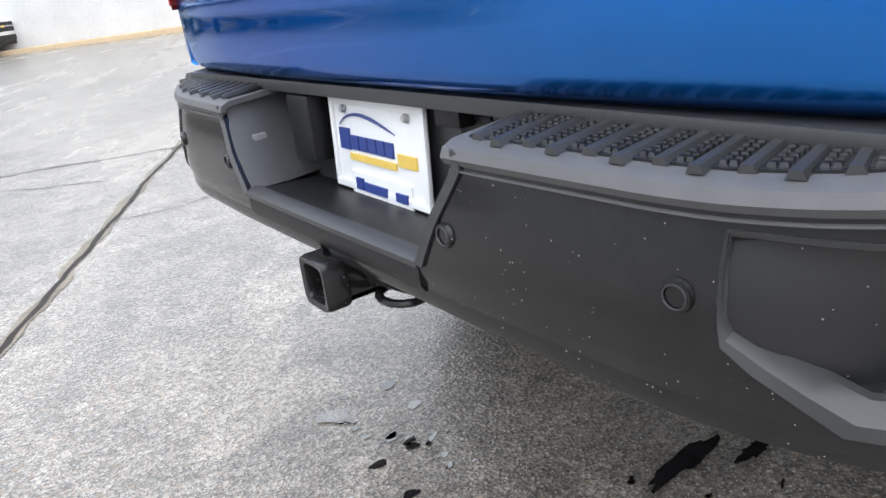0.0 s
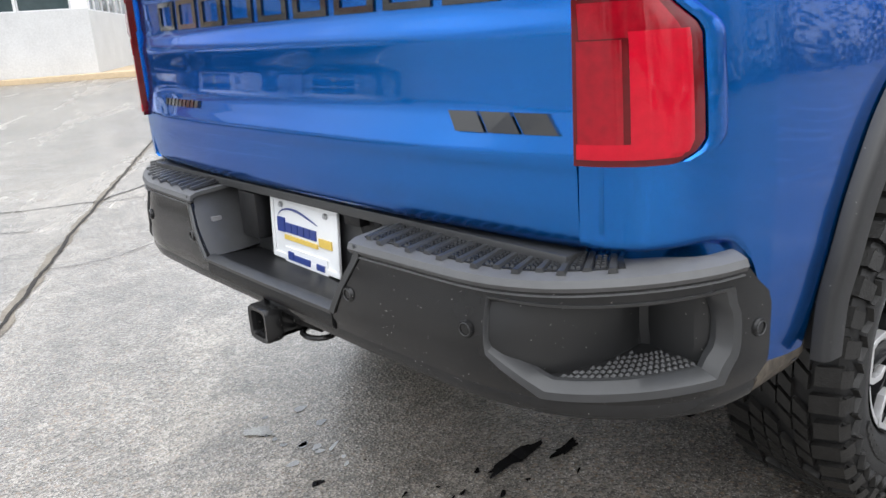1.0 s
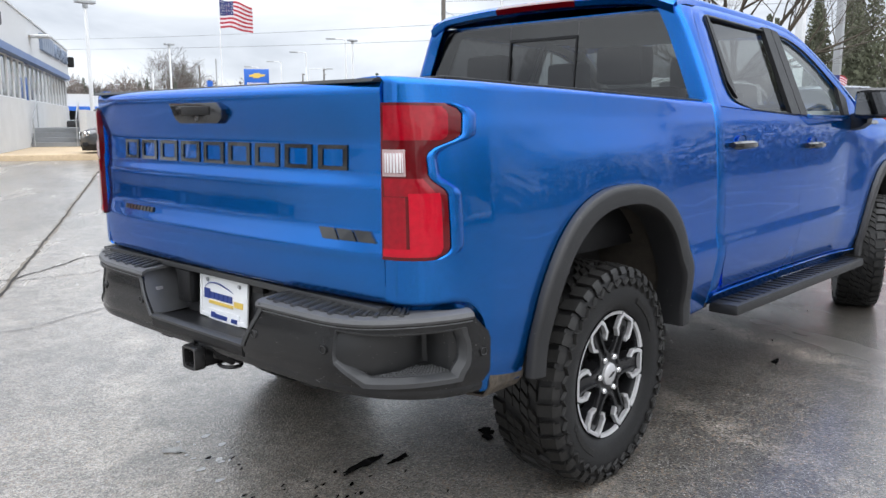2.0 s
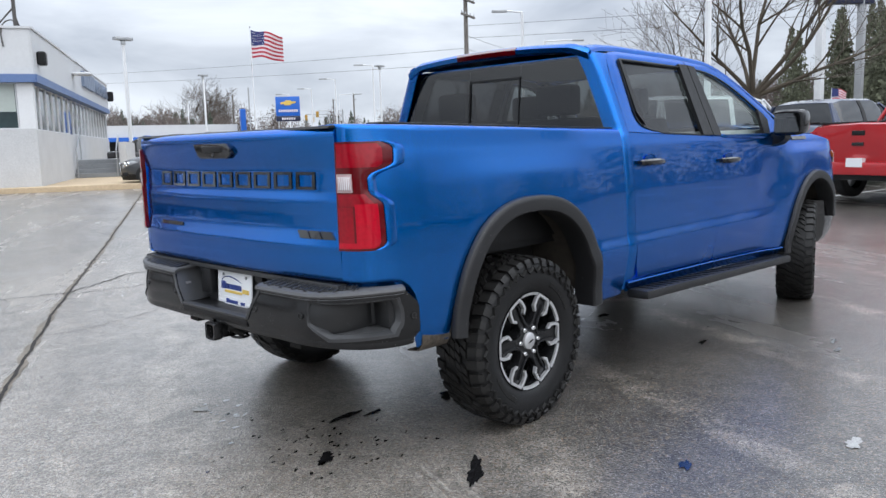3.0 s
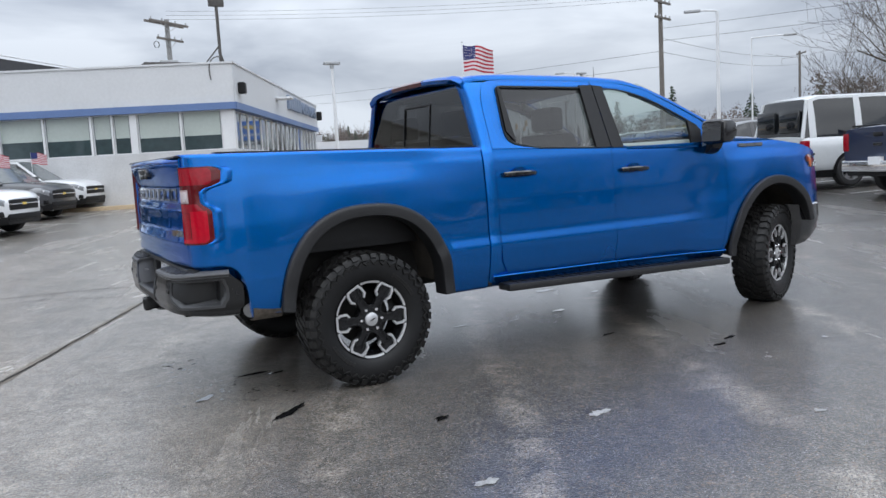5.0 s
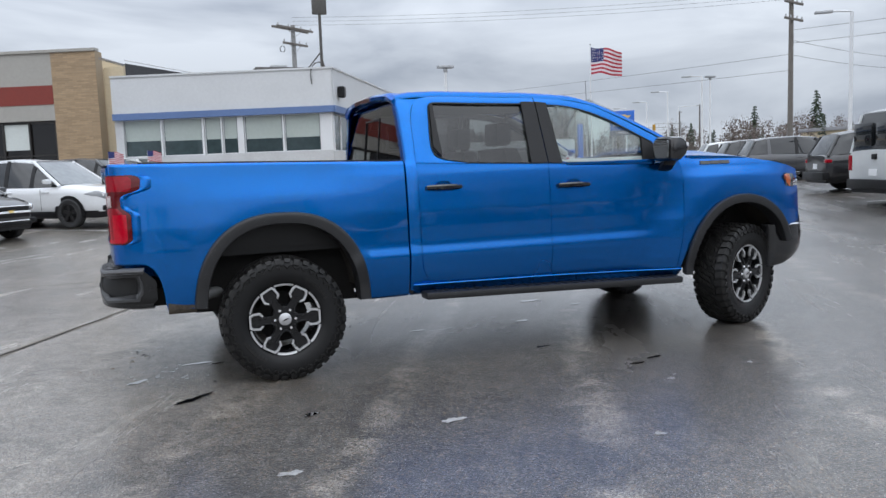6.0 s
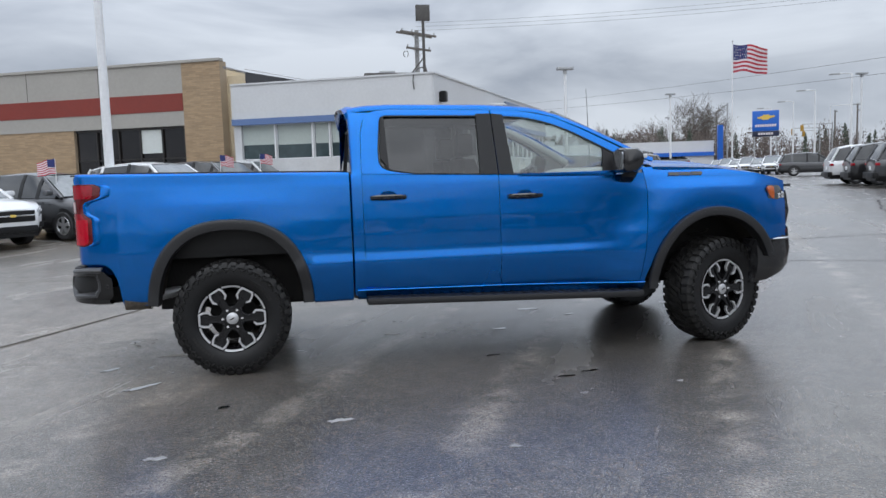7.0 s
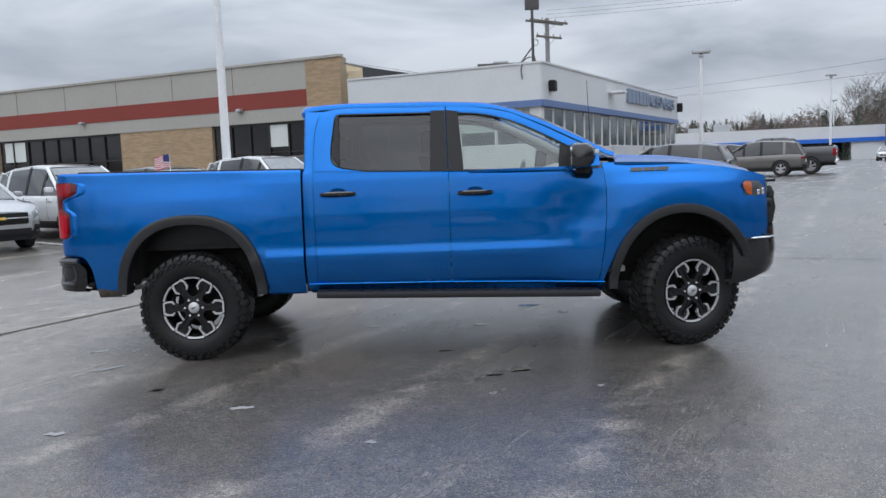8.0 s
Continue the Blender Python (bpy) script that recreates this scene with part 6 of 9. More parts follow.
# wet stains and pale salt spots
stains = bmesh.new()
rnd = random.Random(4)
for cx, cy, rx, ry, tu in ((-0.62, -1.156, 0.125, 0.034, 0.62), (-0.42, -0.27, 0.05, 0.02, 0.12), (2.44, -1.59, 0.055, 0.022, 0.2), (2.24, -1.68, 0.05, 0.02, 0.1), (0.0, -1.79, 0.05, 0.022, 0.3), (0.02, -0.37, 0.06, 0.035, 0.7), (1.90, -0.94, 0.05, 0.018, 0.3), (-0.95, -0.56, 0.07, 0.03, 0.5)):
    blob(cx, cy, rx, ry, tu, int(1000 * abs(cx) + 77), n=44, rough=0.42, bm=stains)
for k in range(70):
    cx, cy = rnd.gauss(-0.90, 0.22), rnd.gauss(-0.40, 0.25)
    blob(cx, cy, rnd.uniform(0.004, 0.017), rnd.uniform(0.003, 0.009), 0.5, k, n=12, bm=stains)
tagged(finish(stains, "wet_stain", WATER_DARK), "small dark puddles and wet drips on the asphalt", "puddle", kind="stuff")
salt = bmesh.new()
for cx, cy, rx, ry, tu in ((2.20, 0.02, 0.055, 0.035, 0.2), (1.24, 0.087, 0.06, 0.022, 0.1), (-0.55, -0.20, 0.10, 0.026, 0.15), (3.0, 0.5, 0.05, 0.03, 0.2), (2.7, 0.9, 0.12, 0.04, 0.1)):
    blob(cx, cy, rx, ry, tu, int(1000 * abs(cy) + 5), bm=salt)
for k in range(14):
    blob(rnd.gauss(-0.96, 0.06), 0.34 + rnd.gauss(0.0, 0.16), rnd.uniform(0.006, 0.026), rnd.uniform(0.006, 0.015), rnd.uniform(0, 0.8), 500 + k, n=20, rough=0.3, dz=0.002, bm=salt)
for k in range(60):
    blob(rnd.uniform(0.4, 3.6), rnd.gauss(0.25, 0.35), rnd.uniform(0.006, 0.03), rnd.uniform(0.004, 0.012), rnd.uniform(-0.3, 0.5), 700 + k, n=14, rough=0.4, dz=0.002, bm=salt)
tagged(finish(salt, "shallow_puddle", SALT), "small shallow puddles that mirror the pale sky", "puddle", kind="stuff")


spots = bmesh.new()
for cx, cy, rx, ry in ((0.69, -2.24, 0.060, 0.034), (-0.25, -2.62, 0.05, 0.03), (1.55, -2.9, 0.03, 0.02), (2.9, -2.0, 0.025, 0.02), (-0.98, 0.48, 0.028, 0.05)):
    blob(cx, cy, rx, ry, 0.2, int(1000 * abs(cx)), rough=0.5, bm=spots)
tagged(finish(spots, "pale_spot", PALE_SPOT), "pale dried spots on the asphalt", "stain", kind="stuff")


def ribbon(points, width, seed, wander=0.02, dz=0.003, step=0.06):
    """An uneven flat strip along points on the ground."""
    rnd = random.Random(seed)
    pts = []
    for (ax, ay), (bx, by) in zip(points, points[1:]):
        n = max(2, int(math.hypot(bx - ax, by - ay) / step))
        pts += [(ax + (bx - ax) * k / n, ay + (by - ay) * k / n) for k in range(n)]
    pts.append(points[-1])
    rows, off = [], 0.0
    for i, (x, y) in enumerate(pts):
        a, b = pts[max(i - 1, 0)], pts[min(i + 1, len(pts) - 1)]
        l = math.hypot(b[0] - a[0], b[1] - a[1]) or 1
        nx, ny = -(b[1] - a[1]) / l, (b[0] - a[0]) / l
        off = 0.85 * off + rnd.uniform(-wander, wander) * 0.5
        w0 = width * (0.48 + 0.16 * math.sin(0.9 * i + seed) * math.sin(0.37 * i) + rnd.uniform(-0.06, 0.06))
        w1 = width * (0.48 + 0.16 * math.sin(0.7 * i + 2 * seed) * math.sin(0.29 * i + 1) + rnd.uniform(-0.06, 0.06))
        rows.append([(x + nx * (off - w0), y + ny * (off - w0), ground_z(x, y) + dz), (x + nx * (off + w1), y + ny * (off + w1), ground_z(x, y) + dz)])
    return face_out(sheet(rows), (0, 0, -200))


SEAM = [(-4.6, -4.3), (-2.03, 0.81), (-0.30, 4.36), (3.30, 11.2), (7.0, 18.2)]
for name, pts, w, wand, mat_, label in (
        ("pavement_joint", SEAM, 0.024, 0.012, TAR, "long dark open joint in the asphalt"),
        ("pavement_joint", [(5.2, 4.4), (6.4, 3.82), (8.8, 2.6), (13.0, 0.5)], 0.018, 0.008, TAR, "straight dark joint in the asphalt"),
        ("pavement_crack", [(-7.5, 5.75), (-3.9, 5.5), (-2.3, 5.3), (-0.93, 5.09), (-0.1, 4.75), (0.78, 5.41), (1.6, 5.5)], 0.020, 0.035, TAR, "branching dark crack in the asphalt"),
        ("pavement_crack", [(-0.15, 4.7), (0.5, 4.55), (1.4, 4.9)], 0.012, 0.05, FAINT, "thin dark crack in the asphalt"),
        ("pavement_crack", [(-2.6, 5.35), (-2.2, 4.9), (-1.5, 4.75), (-0.75, 4.1)], 0.010, 0.05, FAINT, "thin branching crack in the asphalt"),
        ("pavement_crack", [(-1.6, 4.8), (-1.3, 5.15)], 0.010, 0.05, FAINT, "thin branching crack in the asphalt"),
        ("pavement_crack", [(-0.95, 3.05), (-0.55, 3.0), (0.1, 3.25)], 0.008, 0.04, FAINT, "hairline crack beside the joint"),
        ("pavement_crack", [(9.0, 5.9), (11.8, 5.65), (12.9, 7.8), (14.1, 9.96), (16.0, 12.5)], 0.03, 0.06, TAR, "winding dark crack in the asphalt")):
    tagged(finish(ribbon(pts, w, len(name) + int(10 * w * 100) + len(pts), wand, 0.005), name, mat_), label, "pavement joint", kind="structure")
tagged(finish(ribbon(SEAM, 0.065, 31, 0.02, 0.0025), "pavement_joint", CRACK_EDGE), "crumbled pale edges of the open joint", "pavement joint", kind="structure")

# ---- the white sales building ----
WHITE_BRICK = material("white_painted_masonry", (0.53, 0.535, 0.54), 0.65, vary=0.12, scale=6, bump=0.6, bump_scale=9)
WHITE_METAL = material("white_fascia_panel", (0.60, 0.61, 0.62), 0.5, vary=0.05, scale=3, bump=0.02, bump_scale=30)
BLUE_BAND = material("blue_fascia_band", (0.11, 0.18, 0.36), 0.5, vary=0.08, scale=4)
WHITE_FRAME = material("white_window_frame", (0.70, 0.71, 0.72), 0.4, vary=0.05, scale=6)
WINDOW = material("shop_window_glass", (0.040, 0.062, 0.066), 0.04, vary=0.25, scale=1.2, coat=0.4)
BLIND = material("pale_green_blind", (0.42, 0.47, 0.44), 0.6, vary=0.06, scale=3)
CONCRETE = material("tan_concrete", (0.50, 0.385, 0.25), 0.8, vary=0.15, scale=4, bump=0.2, bump_scale=50)
STEP_GREY = material("grey_step_concrete", (0.25, 0.26, 0.27), 0.8, vary=0.15, scale=6, bump=0.2, bump_scale=60)
ROOF_GREY = material("grey_roof_sheet", (0.30, 0.30, 0.31), 0.7, vary=0.15, scale=3)
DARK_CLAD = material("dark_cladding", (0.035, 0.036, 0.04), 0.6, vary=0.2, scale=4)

CORNER = Vector((4.95, 20.2, 0))
ALONG_L = Vector((-0.917, 0.399, 0))   # along the front, to the west
ALONG_R = Vector((0.470, 0.883, 0))    # along the side, away
OUT_L = Vector((-0.399, -0.917, 0))
OUT_R = Vector((0.883, -0.470, 0))


def wall_box(origin, along, out, s0, s1, o0, o1, z0, z1, bm=None, bevel=0.0):
    """A box on a wall: s along it, o out from it."""
    own = bmesh.new()
    vs = []
    for z in (z0, z1):
        for s, o in ((s0, o0), (s1, o0), (s1, o1), (s0, o1)):
            p = origin + along * s + out * o
            vs.append(own.verts.new((p.x, p.y, z)))
    for f in ((0, 1, 2, 3), (4, 5, 6, 7), (0, 1, 5, 4), (1, 2, 6, 5), (2, 3, 7, 6), (3, 0, 4, 7)):
        own.faces.new([vs[i] for i in f])
    bmesh.ops.recalc_face_normals(own, faces=own.faces[:])
    if bevel:
        bmesh.ops.bevel(own, geom=own.edges[:], offset=bevel, segments=1, affect="EDGES")
    return merge(bm, own)


sales = thing("sales_building", "long white single-storey sales building with a blue band", "building")
END_L, END_R = 7.55, 20.2


def fl(*a, **k):
    return wall_box(CORNER, ALONG_L, OUT_L, *a, **k)


def fr(*a, **k):
    return wall_box(CORNER, ALONG_R, OUT_R, *a, **k)


part("base_wall", fl(0, END_L, -0.3, 0, 0.2, 2.10), WHITE_BRICK, sales, "white painted masonry base wall")
part("base_wall", fr(0, END_R, -0.3, 0, 0.2, 2.06), WHITE_BRICK, sales)
part("fascia", fl(-0.05, END_L, -0.3, 0.10, 3.58, 4.80), WHITE_METAL, sales, "white sheet metal fascia")
part("fascia", fr(-0.05, END_R, -0.3, 0.10, 3.58, 4.80), WHITE_METAL, sales)
part("roof_edge", fl(-0.08, END_L, -0.3, 0.14, 4.80, 4.86), WHITE_METAL, sales)
part("roof_edge", fr(-0.08, END_R, -0.3, 0.14, 4.80, 4.86), WHITE_METAL, sales)
part("blue_band", fl(-0.10, END_L, -0.2, 0.16, 3.36, 3.58), BLUE_BAND, sales, "slate blue band")
part("blue_band", fr(-0.10, END_R, -0.2, 0.16, 3.36, 3.58), BLUE_BAND, sales)
q = [CORNER, CORNER + ALONG_L * END_L, CORNER + ALONG_L * END_L + ALONG_R * END_R, CORNER + ALONG_R * END_R]
part("roof", prism([(p.x, p.y) for p in q], "z", 4.62, 4.72), ROOF_GREY, sales)
part("back_wall", wall_box(CORNER + ALONG_L * END_L, ALONG_R, -OUT_R, 0, END_R, -0.3, 0, 0.2, 4.80), WHITE_BRICK, sales)
part("floor_slab", prism([(p.x, p.y) for p in [v * 0.94 + (q[0] + q[2]) * 0.03 for v in q]], "z", 1.0, 1.08), STEP_GREY, sales)
part("ceiling", prism([(p.x, p.y) for p in [v * 0.94 + (q[0] + q[2]) * 0.03 for v in q]], "z", 3.50, 3.56), WHITE_METAL, sales)


def window(origin, along, out, parent, s0, s1, z0, z1, blind=0.0, frame_mat=None):
    """A window in a wall: frame, pane and a drawn blind behind the pane."""
    frame_mat = frame_mat or WHITE_FRAME
    w = part("window", wall_box(origin, along, out, s0, s1, -0.14, -0.11, z0, z1), WINDOW, parent)
    e = 0.028
    for a in ((s0, s0 + e, z0, z1), (s1 - e, s1, z0, z1), (s0 + e, s1 - e, z0, z0 + e), (s0 + e, s1 - e, z1 - e, z1)):
        part("window_frame", wall_box(origin, along, out, a[0], a[1], -0.16, -0.085, a[2], a[3]), frame_mat, w)
    if blind:
        part("blind", wall_box(origin, along, out, s0 + e + 0.02, s1 - e - 0.02, -0.108, -0.104, z1 - e - (z1 - z0) * blind, z1 - e), BLIND, w, "pale drawn roller blind")
    return w


for s0, s1, bl in ((0.42, 1.66, 0.55), (1.72, 3.05, 0.55), (3.28, 3.80, 0.52), (3.86, 4.44, 0.52), (4.52, 5.90, 0.52), (5.97, 7.32, 0.5)):
    window(CORNER, ALONG_L, OUT_L, sales, s0, s1, 2.10, 3.36, bl + 0.05)
for s0, s1 in ((0.0, 0.40), (1.665, 1.715), (3.06, 3.27), (3.805, 3.855), (4.445, 4.515), (5.905, 5.965), (7.33, END_L)):
    part("pilaster", fl(s0, s1, -0.2, 0.0, 2.10, 3.36), WHITE_FRAME, sales)
s = 0.30
while s < END_R - 0.8:
    if 6.55 < s + 0.5 < 8.3:
        window(CORNER, ALONG_R, OUT_R, sales, s, s + 1.02, 1.12, 3.30)
    else:
        window(CORNER, ALONG_R, OUT_R, sales, s, s + 1.02, 2.08, 3.34)
    part("mullion", fr(s + 1.035, s + 1.095, -0.18, -0.07, 2.06, 3.36), WHITE_FRAME, sales)
    s += 1.12
part("pilaster", fr(0.0, 0.29, -0.2, 0.0, 2.06, 3.36), WHITE_FRAME, sales)
part("wall_lamp", fr(0.45, 0.75, 0.10, 0.34, 3.88, 4.26, bevel=0.04), PLASTIC_DARK, sales, "black wall lamp")
part("wall_lamp", fr(7.3, 7.9, 0.10, 0.75, 4.22, 4.32, bevel=0.03), WHITE_METAL, sales, "white arm lamp")
part("wall_lamp", fr(END_R - 0.2, END_R, 0.1, 0.4, 4.0, 4.5, bevel=0.04), PLASTIC_DARK, sales)
# raised sign: plain blocks for the name, then the two words
SIGN = material("slate_sign_letters", (0.20, 0.25, 0.34), 0.5, vary=0.1)
for k in range(6):
    part("sign_block", fr(10.0 + 0.62 * k, 10.0 + 0.62 * k + 0.5, 0.10, 0.22, 4.02, 4.62), SIGN, sales)
sign_font = bpy.data.curves.new("sign_word", "FONT")
sign_font.body, sign_font.size, sign_font.extrude = "USED CARS", 0.80, 0.06
sign_tmp = bpy.data.objects.new("sign_word", sign_font)
sign_mesh = bpy.data.meshes.new_from_object(sign_tmp)
bpy.data.objects.remove(sign_tmp)
sign_mesh.materials.append(SIGN)
sign_ob = new("sign_words", sign_mesh)
sign_ob.parent = sales
p = CORNER + ALONG_R * 14.0 + OUT_R * 0.18
sign_ob.matrix_basis = Matrix(((ALONG_R.x, 0, OUT_R.x, p.x), (ALONG_R.y, 0, OUT_R.y, p.y), (0, 1, 0, 4.04), (0, 0, 0, 1))) @ Matrix.Diagonal((1.18, 1, 1, 1))
# kerb walk, steps and rail at the side door
walk_pts = [CORNER + ALONG_L * 9 + OUT_L * 0.02, CORNER + ALONG_L * 9 + OUT_L * 0.55, CORNER + OUT_L * 0.55 + OUT_R * 2.9, CORNER + ALONG_R * 22 + OUT_R * 2.9, CORNER + ALONG_R * 22 + OUT_R * 0.01, CORNER + OUT_R * 0.01 + OUT_L * 0.01]
tagged(finish(prism([(p.x, p.y) for p in walk_pts], "z", 0.2, 0.49, bevel=0.02), "pavement", CONCRETE), "tan concrete walk along the white building", "pavement", kind="structure")
stairs = thing("entrance_steps", "grey concrete entrance steps with a white side wall", "steps")
for k in range(4):
    part("step", fr(6.6 + 0.30 * k, 11.0, 0.02, 1.55, 0.49 + 0.16 * k, 0.49 + 0.16 * (k + 1) - 0.004, bevel=0.01), STEP_GREY, stairs)
part("side_wall", fr(6.5, 11.2, 1.57, 1.80, 0.47, 1.75), WHITE_BRICK, stairs, "white masonry side wall")
for sgn in (0.12, 1.45):
    rail = [CORNER + ALONG_R * 6.6 + OUT_R * sgn + Vector((0, 0, 0.5)), CORNER + ALONG_R * 6.6 + OUT_R * sgn + Vector((0, 0, 1.45)), CORNER + ALONG_R * 7.8 + OUT_R * sgn + Vector((0, 0, 2.05)), CORNER + ALONG_R * 7.8 + OUT_R * sgn + Vector((0, 0, 1.1))]
    part("hand_rail", tube(rail, 0.025, 8), STEEL, stairs)
# roof gear
RUSTY = material("dull_dark_steel", (0.10, 0.095, 0.09), 0.7, 0.3, vary=0.3, scale=5)
mast = thing("floodlight_mast", "grey floodlight on a braced roof mast", "floodlight", at=None)
mp = CORNER + ALONG_L * 0.28 - OUT_L * 0.15
part("pole", tube([(mp.x, mp.y, 4.72), (mp.x, mp.y, 6.75)], 0.05, 10), RUSTY, mast)
part("lamp_head", box(mp.x - 0.24, mp.x + 0.24, mp.y - 0.06, mp.y + 0.08, 6.62, 7.16, bevel=0.02), RUSTY, mast)
for foot, high in ((0.60, 5.40), (-0.13, 5.22)):
    part("brace", tube([tuple(mp + ALONG_L * foot + Vector((0, 0, 4.72))), (mp.x, mp.y, high)], 0.024, 6), RUSTY, mast)
part("base_rail", tube([tuple(mp + ALONG_L * 0.78 + Vector((0, 0, 4.80))), tuple(mp + Vector((0, 0, 4.80)))], 0.035, 6), STEEL, mast)
loop = [mp + ALONG_L * a + OUT_L * o + Vector((0, 0, z)) for a, o, z in ((0.0, 0.0, 5.03), (0.10, 0.05, 5.05), (0.22, 0.12, 5.00), (0.29, 0.20, 4.90), (0.33, 0.28, 4.75), (0.34, 0.31, 4.60), (0.33, 0.31, 4.45), (0.31, 0.30, 4.30))]
part("cable", tube([tuple(p) for p in loop], 0.020, 6), RUSTY, mast, "thin cable looped over the roof edge")
hvac = thing("roof_unit", "grey metal air handling unit on the flat roof", "roof unit")
u = CORNER + ALONG_L * 2.6 - OUT_L * 3.2
part("casing", box(u.x - 0.9, u.x + 0.9, u.y - 0.5, u.y + 0.5, 4.72, 5.30, bevel=0.02), RUSTY, hvac)
part("vent", box(u.x - 0.3, u.x + 0.3, u.y - 0.3, u.y + 0.3, 5.30, 5.40, bevel=0.02), STEEL, hvac)
part("duct", box(u.x + 0.9, u.x + 1.6, u.y - 0.2, u.y + 0.2, 4.72, 5.22, bevel=0.02), RUSTY, hvac)
gable = thing("roof_gable", "dark clad wedge-shaped roof gable with a white edge", "roof gable")
g0 = CORNER + ALONG_L * 7.45 - OUT_L * 0.9
g1 = CORNER + ALONG_L * 4.9 - OUT_L * 0.9
bm = bmesh.new()
vs = [bm.verts.new(p) for p in ((g0.x, g0.y, 4.6), (g1.x, g1.y, 4.6), (g1.x, g1.y, 4.90), (g0.x, g0.y, 5.42))]
bm.faces.new(vs)
vs2 = [bm.verts.new(Vector(v.co) + Vector((0.35, 1.2, 0))) for v in vs]
bm.faces.new(vs2[::-1])
for i in range(4):
    bm.faces.new((vs[i], vs2[i], vs2[(i + 1) % 4], vs[(i + 1) % 4]))
bmesh.ops.recalc_face_normals(bm, faces=bm.faces[:])
part("cladding", bm, DARK_CLAD, gable)
part("edge_trim", tube([(g0.x, g0.y - 0.03, 5.53), (g1.x, g1.y - 0.03, 4.96)], 0.03, 6), WHITE_METAL, gable)

# ---- the brick shop row ----
BRICK_TAN = material("tan_brick", (0.40, 0.285, 0.175), 0.8, vary=0.12, scale=5, bump=0.3, bump_scale=60, island=0.17)
MORTAR = material("pale_mortar", (0.36, 0.285, 0.20), 0.9, vary=0.12, scale=8, bump=0.2, bump_scale=60)
FASCIA_GREY = material("warm_grey_fascia", (0.36, 0.345, 0.315), 0.6, vary=0.06, scale=2, bump=0.02, bump_scale=20)
RED_BAND = material("dull_red_band", (0.21, 0.030, 0.020), 0.55, vary=0.1, scale=3)
CREAM = material("cream_render", (0.62, 0.52, 0.36), 0.8, vary=0.08, scale=3, bump=0.1, bump_scale=50)
DARK_FRAME = material("dark_shop_frame", (0.018, 0.016, 0.015), 0.4, vary=0.15, scale=6)
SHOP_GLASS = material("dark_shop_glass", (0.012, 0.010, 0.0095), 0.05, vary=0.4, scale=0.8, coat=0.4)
MAROON = material("dark_maroon_band", (0.060, 0.016, 0.014), 0.3, vary=0.15, scale=3)
BANNER = material("pale_window_poster", (0.62, 0.66, 0.64), 0.5, vary=0.05, scale=3)
SHOP_O = Vector((-2.53, 24.9, 0))
shop = thing("brick_shop_building", "low tan brick shop building with a red striped grey fascia", "building")


def sh(*a, **k):
    return wall_box(SHOP_O, ALONG_L, OUT_L, *a, **k)


SHOP_END = 46.0
part("fascia", sh(1.66, SHOP_END, -0.2, 0.0, 4.83, 5.98), FASCIA_GREY, shop, "warm grey panel fascia")
part("fascia", sh(1.66, SHOP_END, -0.2, 0.0, 3.58, 4.15), FASCIA_GREY, shop)
part("red_stripe", sh(1.66, SHOP_END, -0.2, 0.02, 4.15, 4.83), RED_BAND, shop, "dull red stripe")
part("roof_edge", sh(-0.03, SHOP_END, -0.25, 0.07, 5.98, 6.08), FASCIA_GREY, shop)
for k in range(12):
    part("panel_joint", sh(5.4 + 3.4 * k, 5.42 + 3.4 * k, 0.001, 0.006, 4.84, 5.97), DARK_FRAME, shop)
pil = part("brick_pier", sh(0.0, 1.66, -0.5, 0.0, 0.2, 5.98), MORTAR, shop, "tan brick pier")
inf = part("brick_panel", sh(6.75, 12.2, -0.2, -0.04, 0.2, 3.58), MORTAR, shop, "tan brick wall panel")
part("brick_panel", sh(20.8, 26.0, -0.2, -0.04, 0.2, 3.58), MORTAR, shop)


def bricks(s0, s1, z0, z1, out, parent, seed):
    """Courses of single bricks, a little uneven, proud of the mortar."""
    rnd = random.Random(seed)
    verts, faces = [], []
    row, z = 0, z0
    while z + 0.05 < z1:
        x = s0 - (0.15 if row % 2 else 0.0)
        while x < s1:
            a, b = max(x, s0), min(x + 0.288, s1)
            if b - a > 0.03:
                o = out + rnd.uniform(0.004, 0.012)
                base = len(verts)
                for sa, oo, zz in ((a, out - 0.01, z), (b, out - 0.01, z), (b, out - 0.01, z + 0.048), (a, out - 0.01, z + 0.048), (a + 0.003, o, z + 0.003), (b - 0.003, o, z + 0.003), (b - 0.003, o, z + 0.045), (a + 0.003, o, z + 0.045)):
                    p = SHOP_O + ALONG_L * sa + OUT_L * oo
                    verts.append((p.x, p.y, zz))
                faces += [tuple(base + i for i in f) for f in ((4, 7, 6, 5), (0, 4, 5, 1), (1, 5, 6, 2), (2, 6, 7, 3), (3, 7, 4, 0))]
            x += 0.300
        z += 0.058
        row += 1
    me = bpy.data.meshes.new("brickwork")
    me.from_pydata(verts, [], faces)
    me.materials.append(BRICK_TAN)
    ob = new("brickwork", me)
    ob.parent = parent
    tagged(ob, "tan bricks in running bond", kind="stuff")


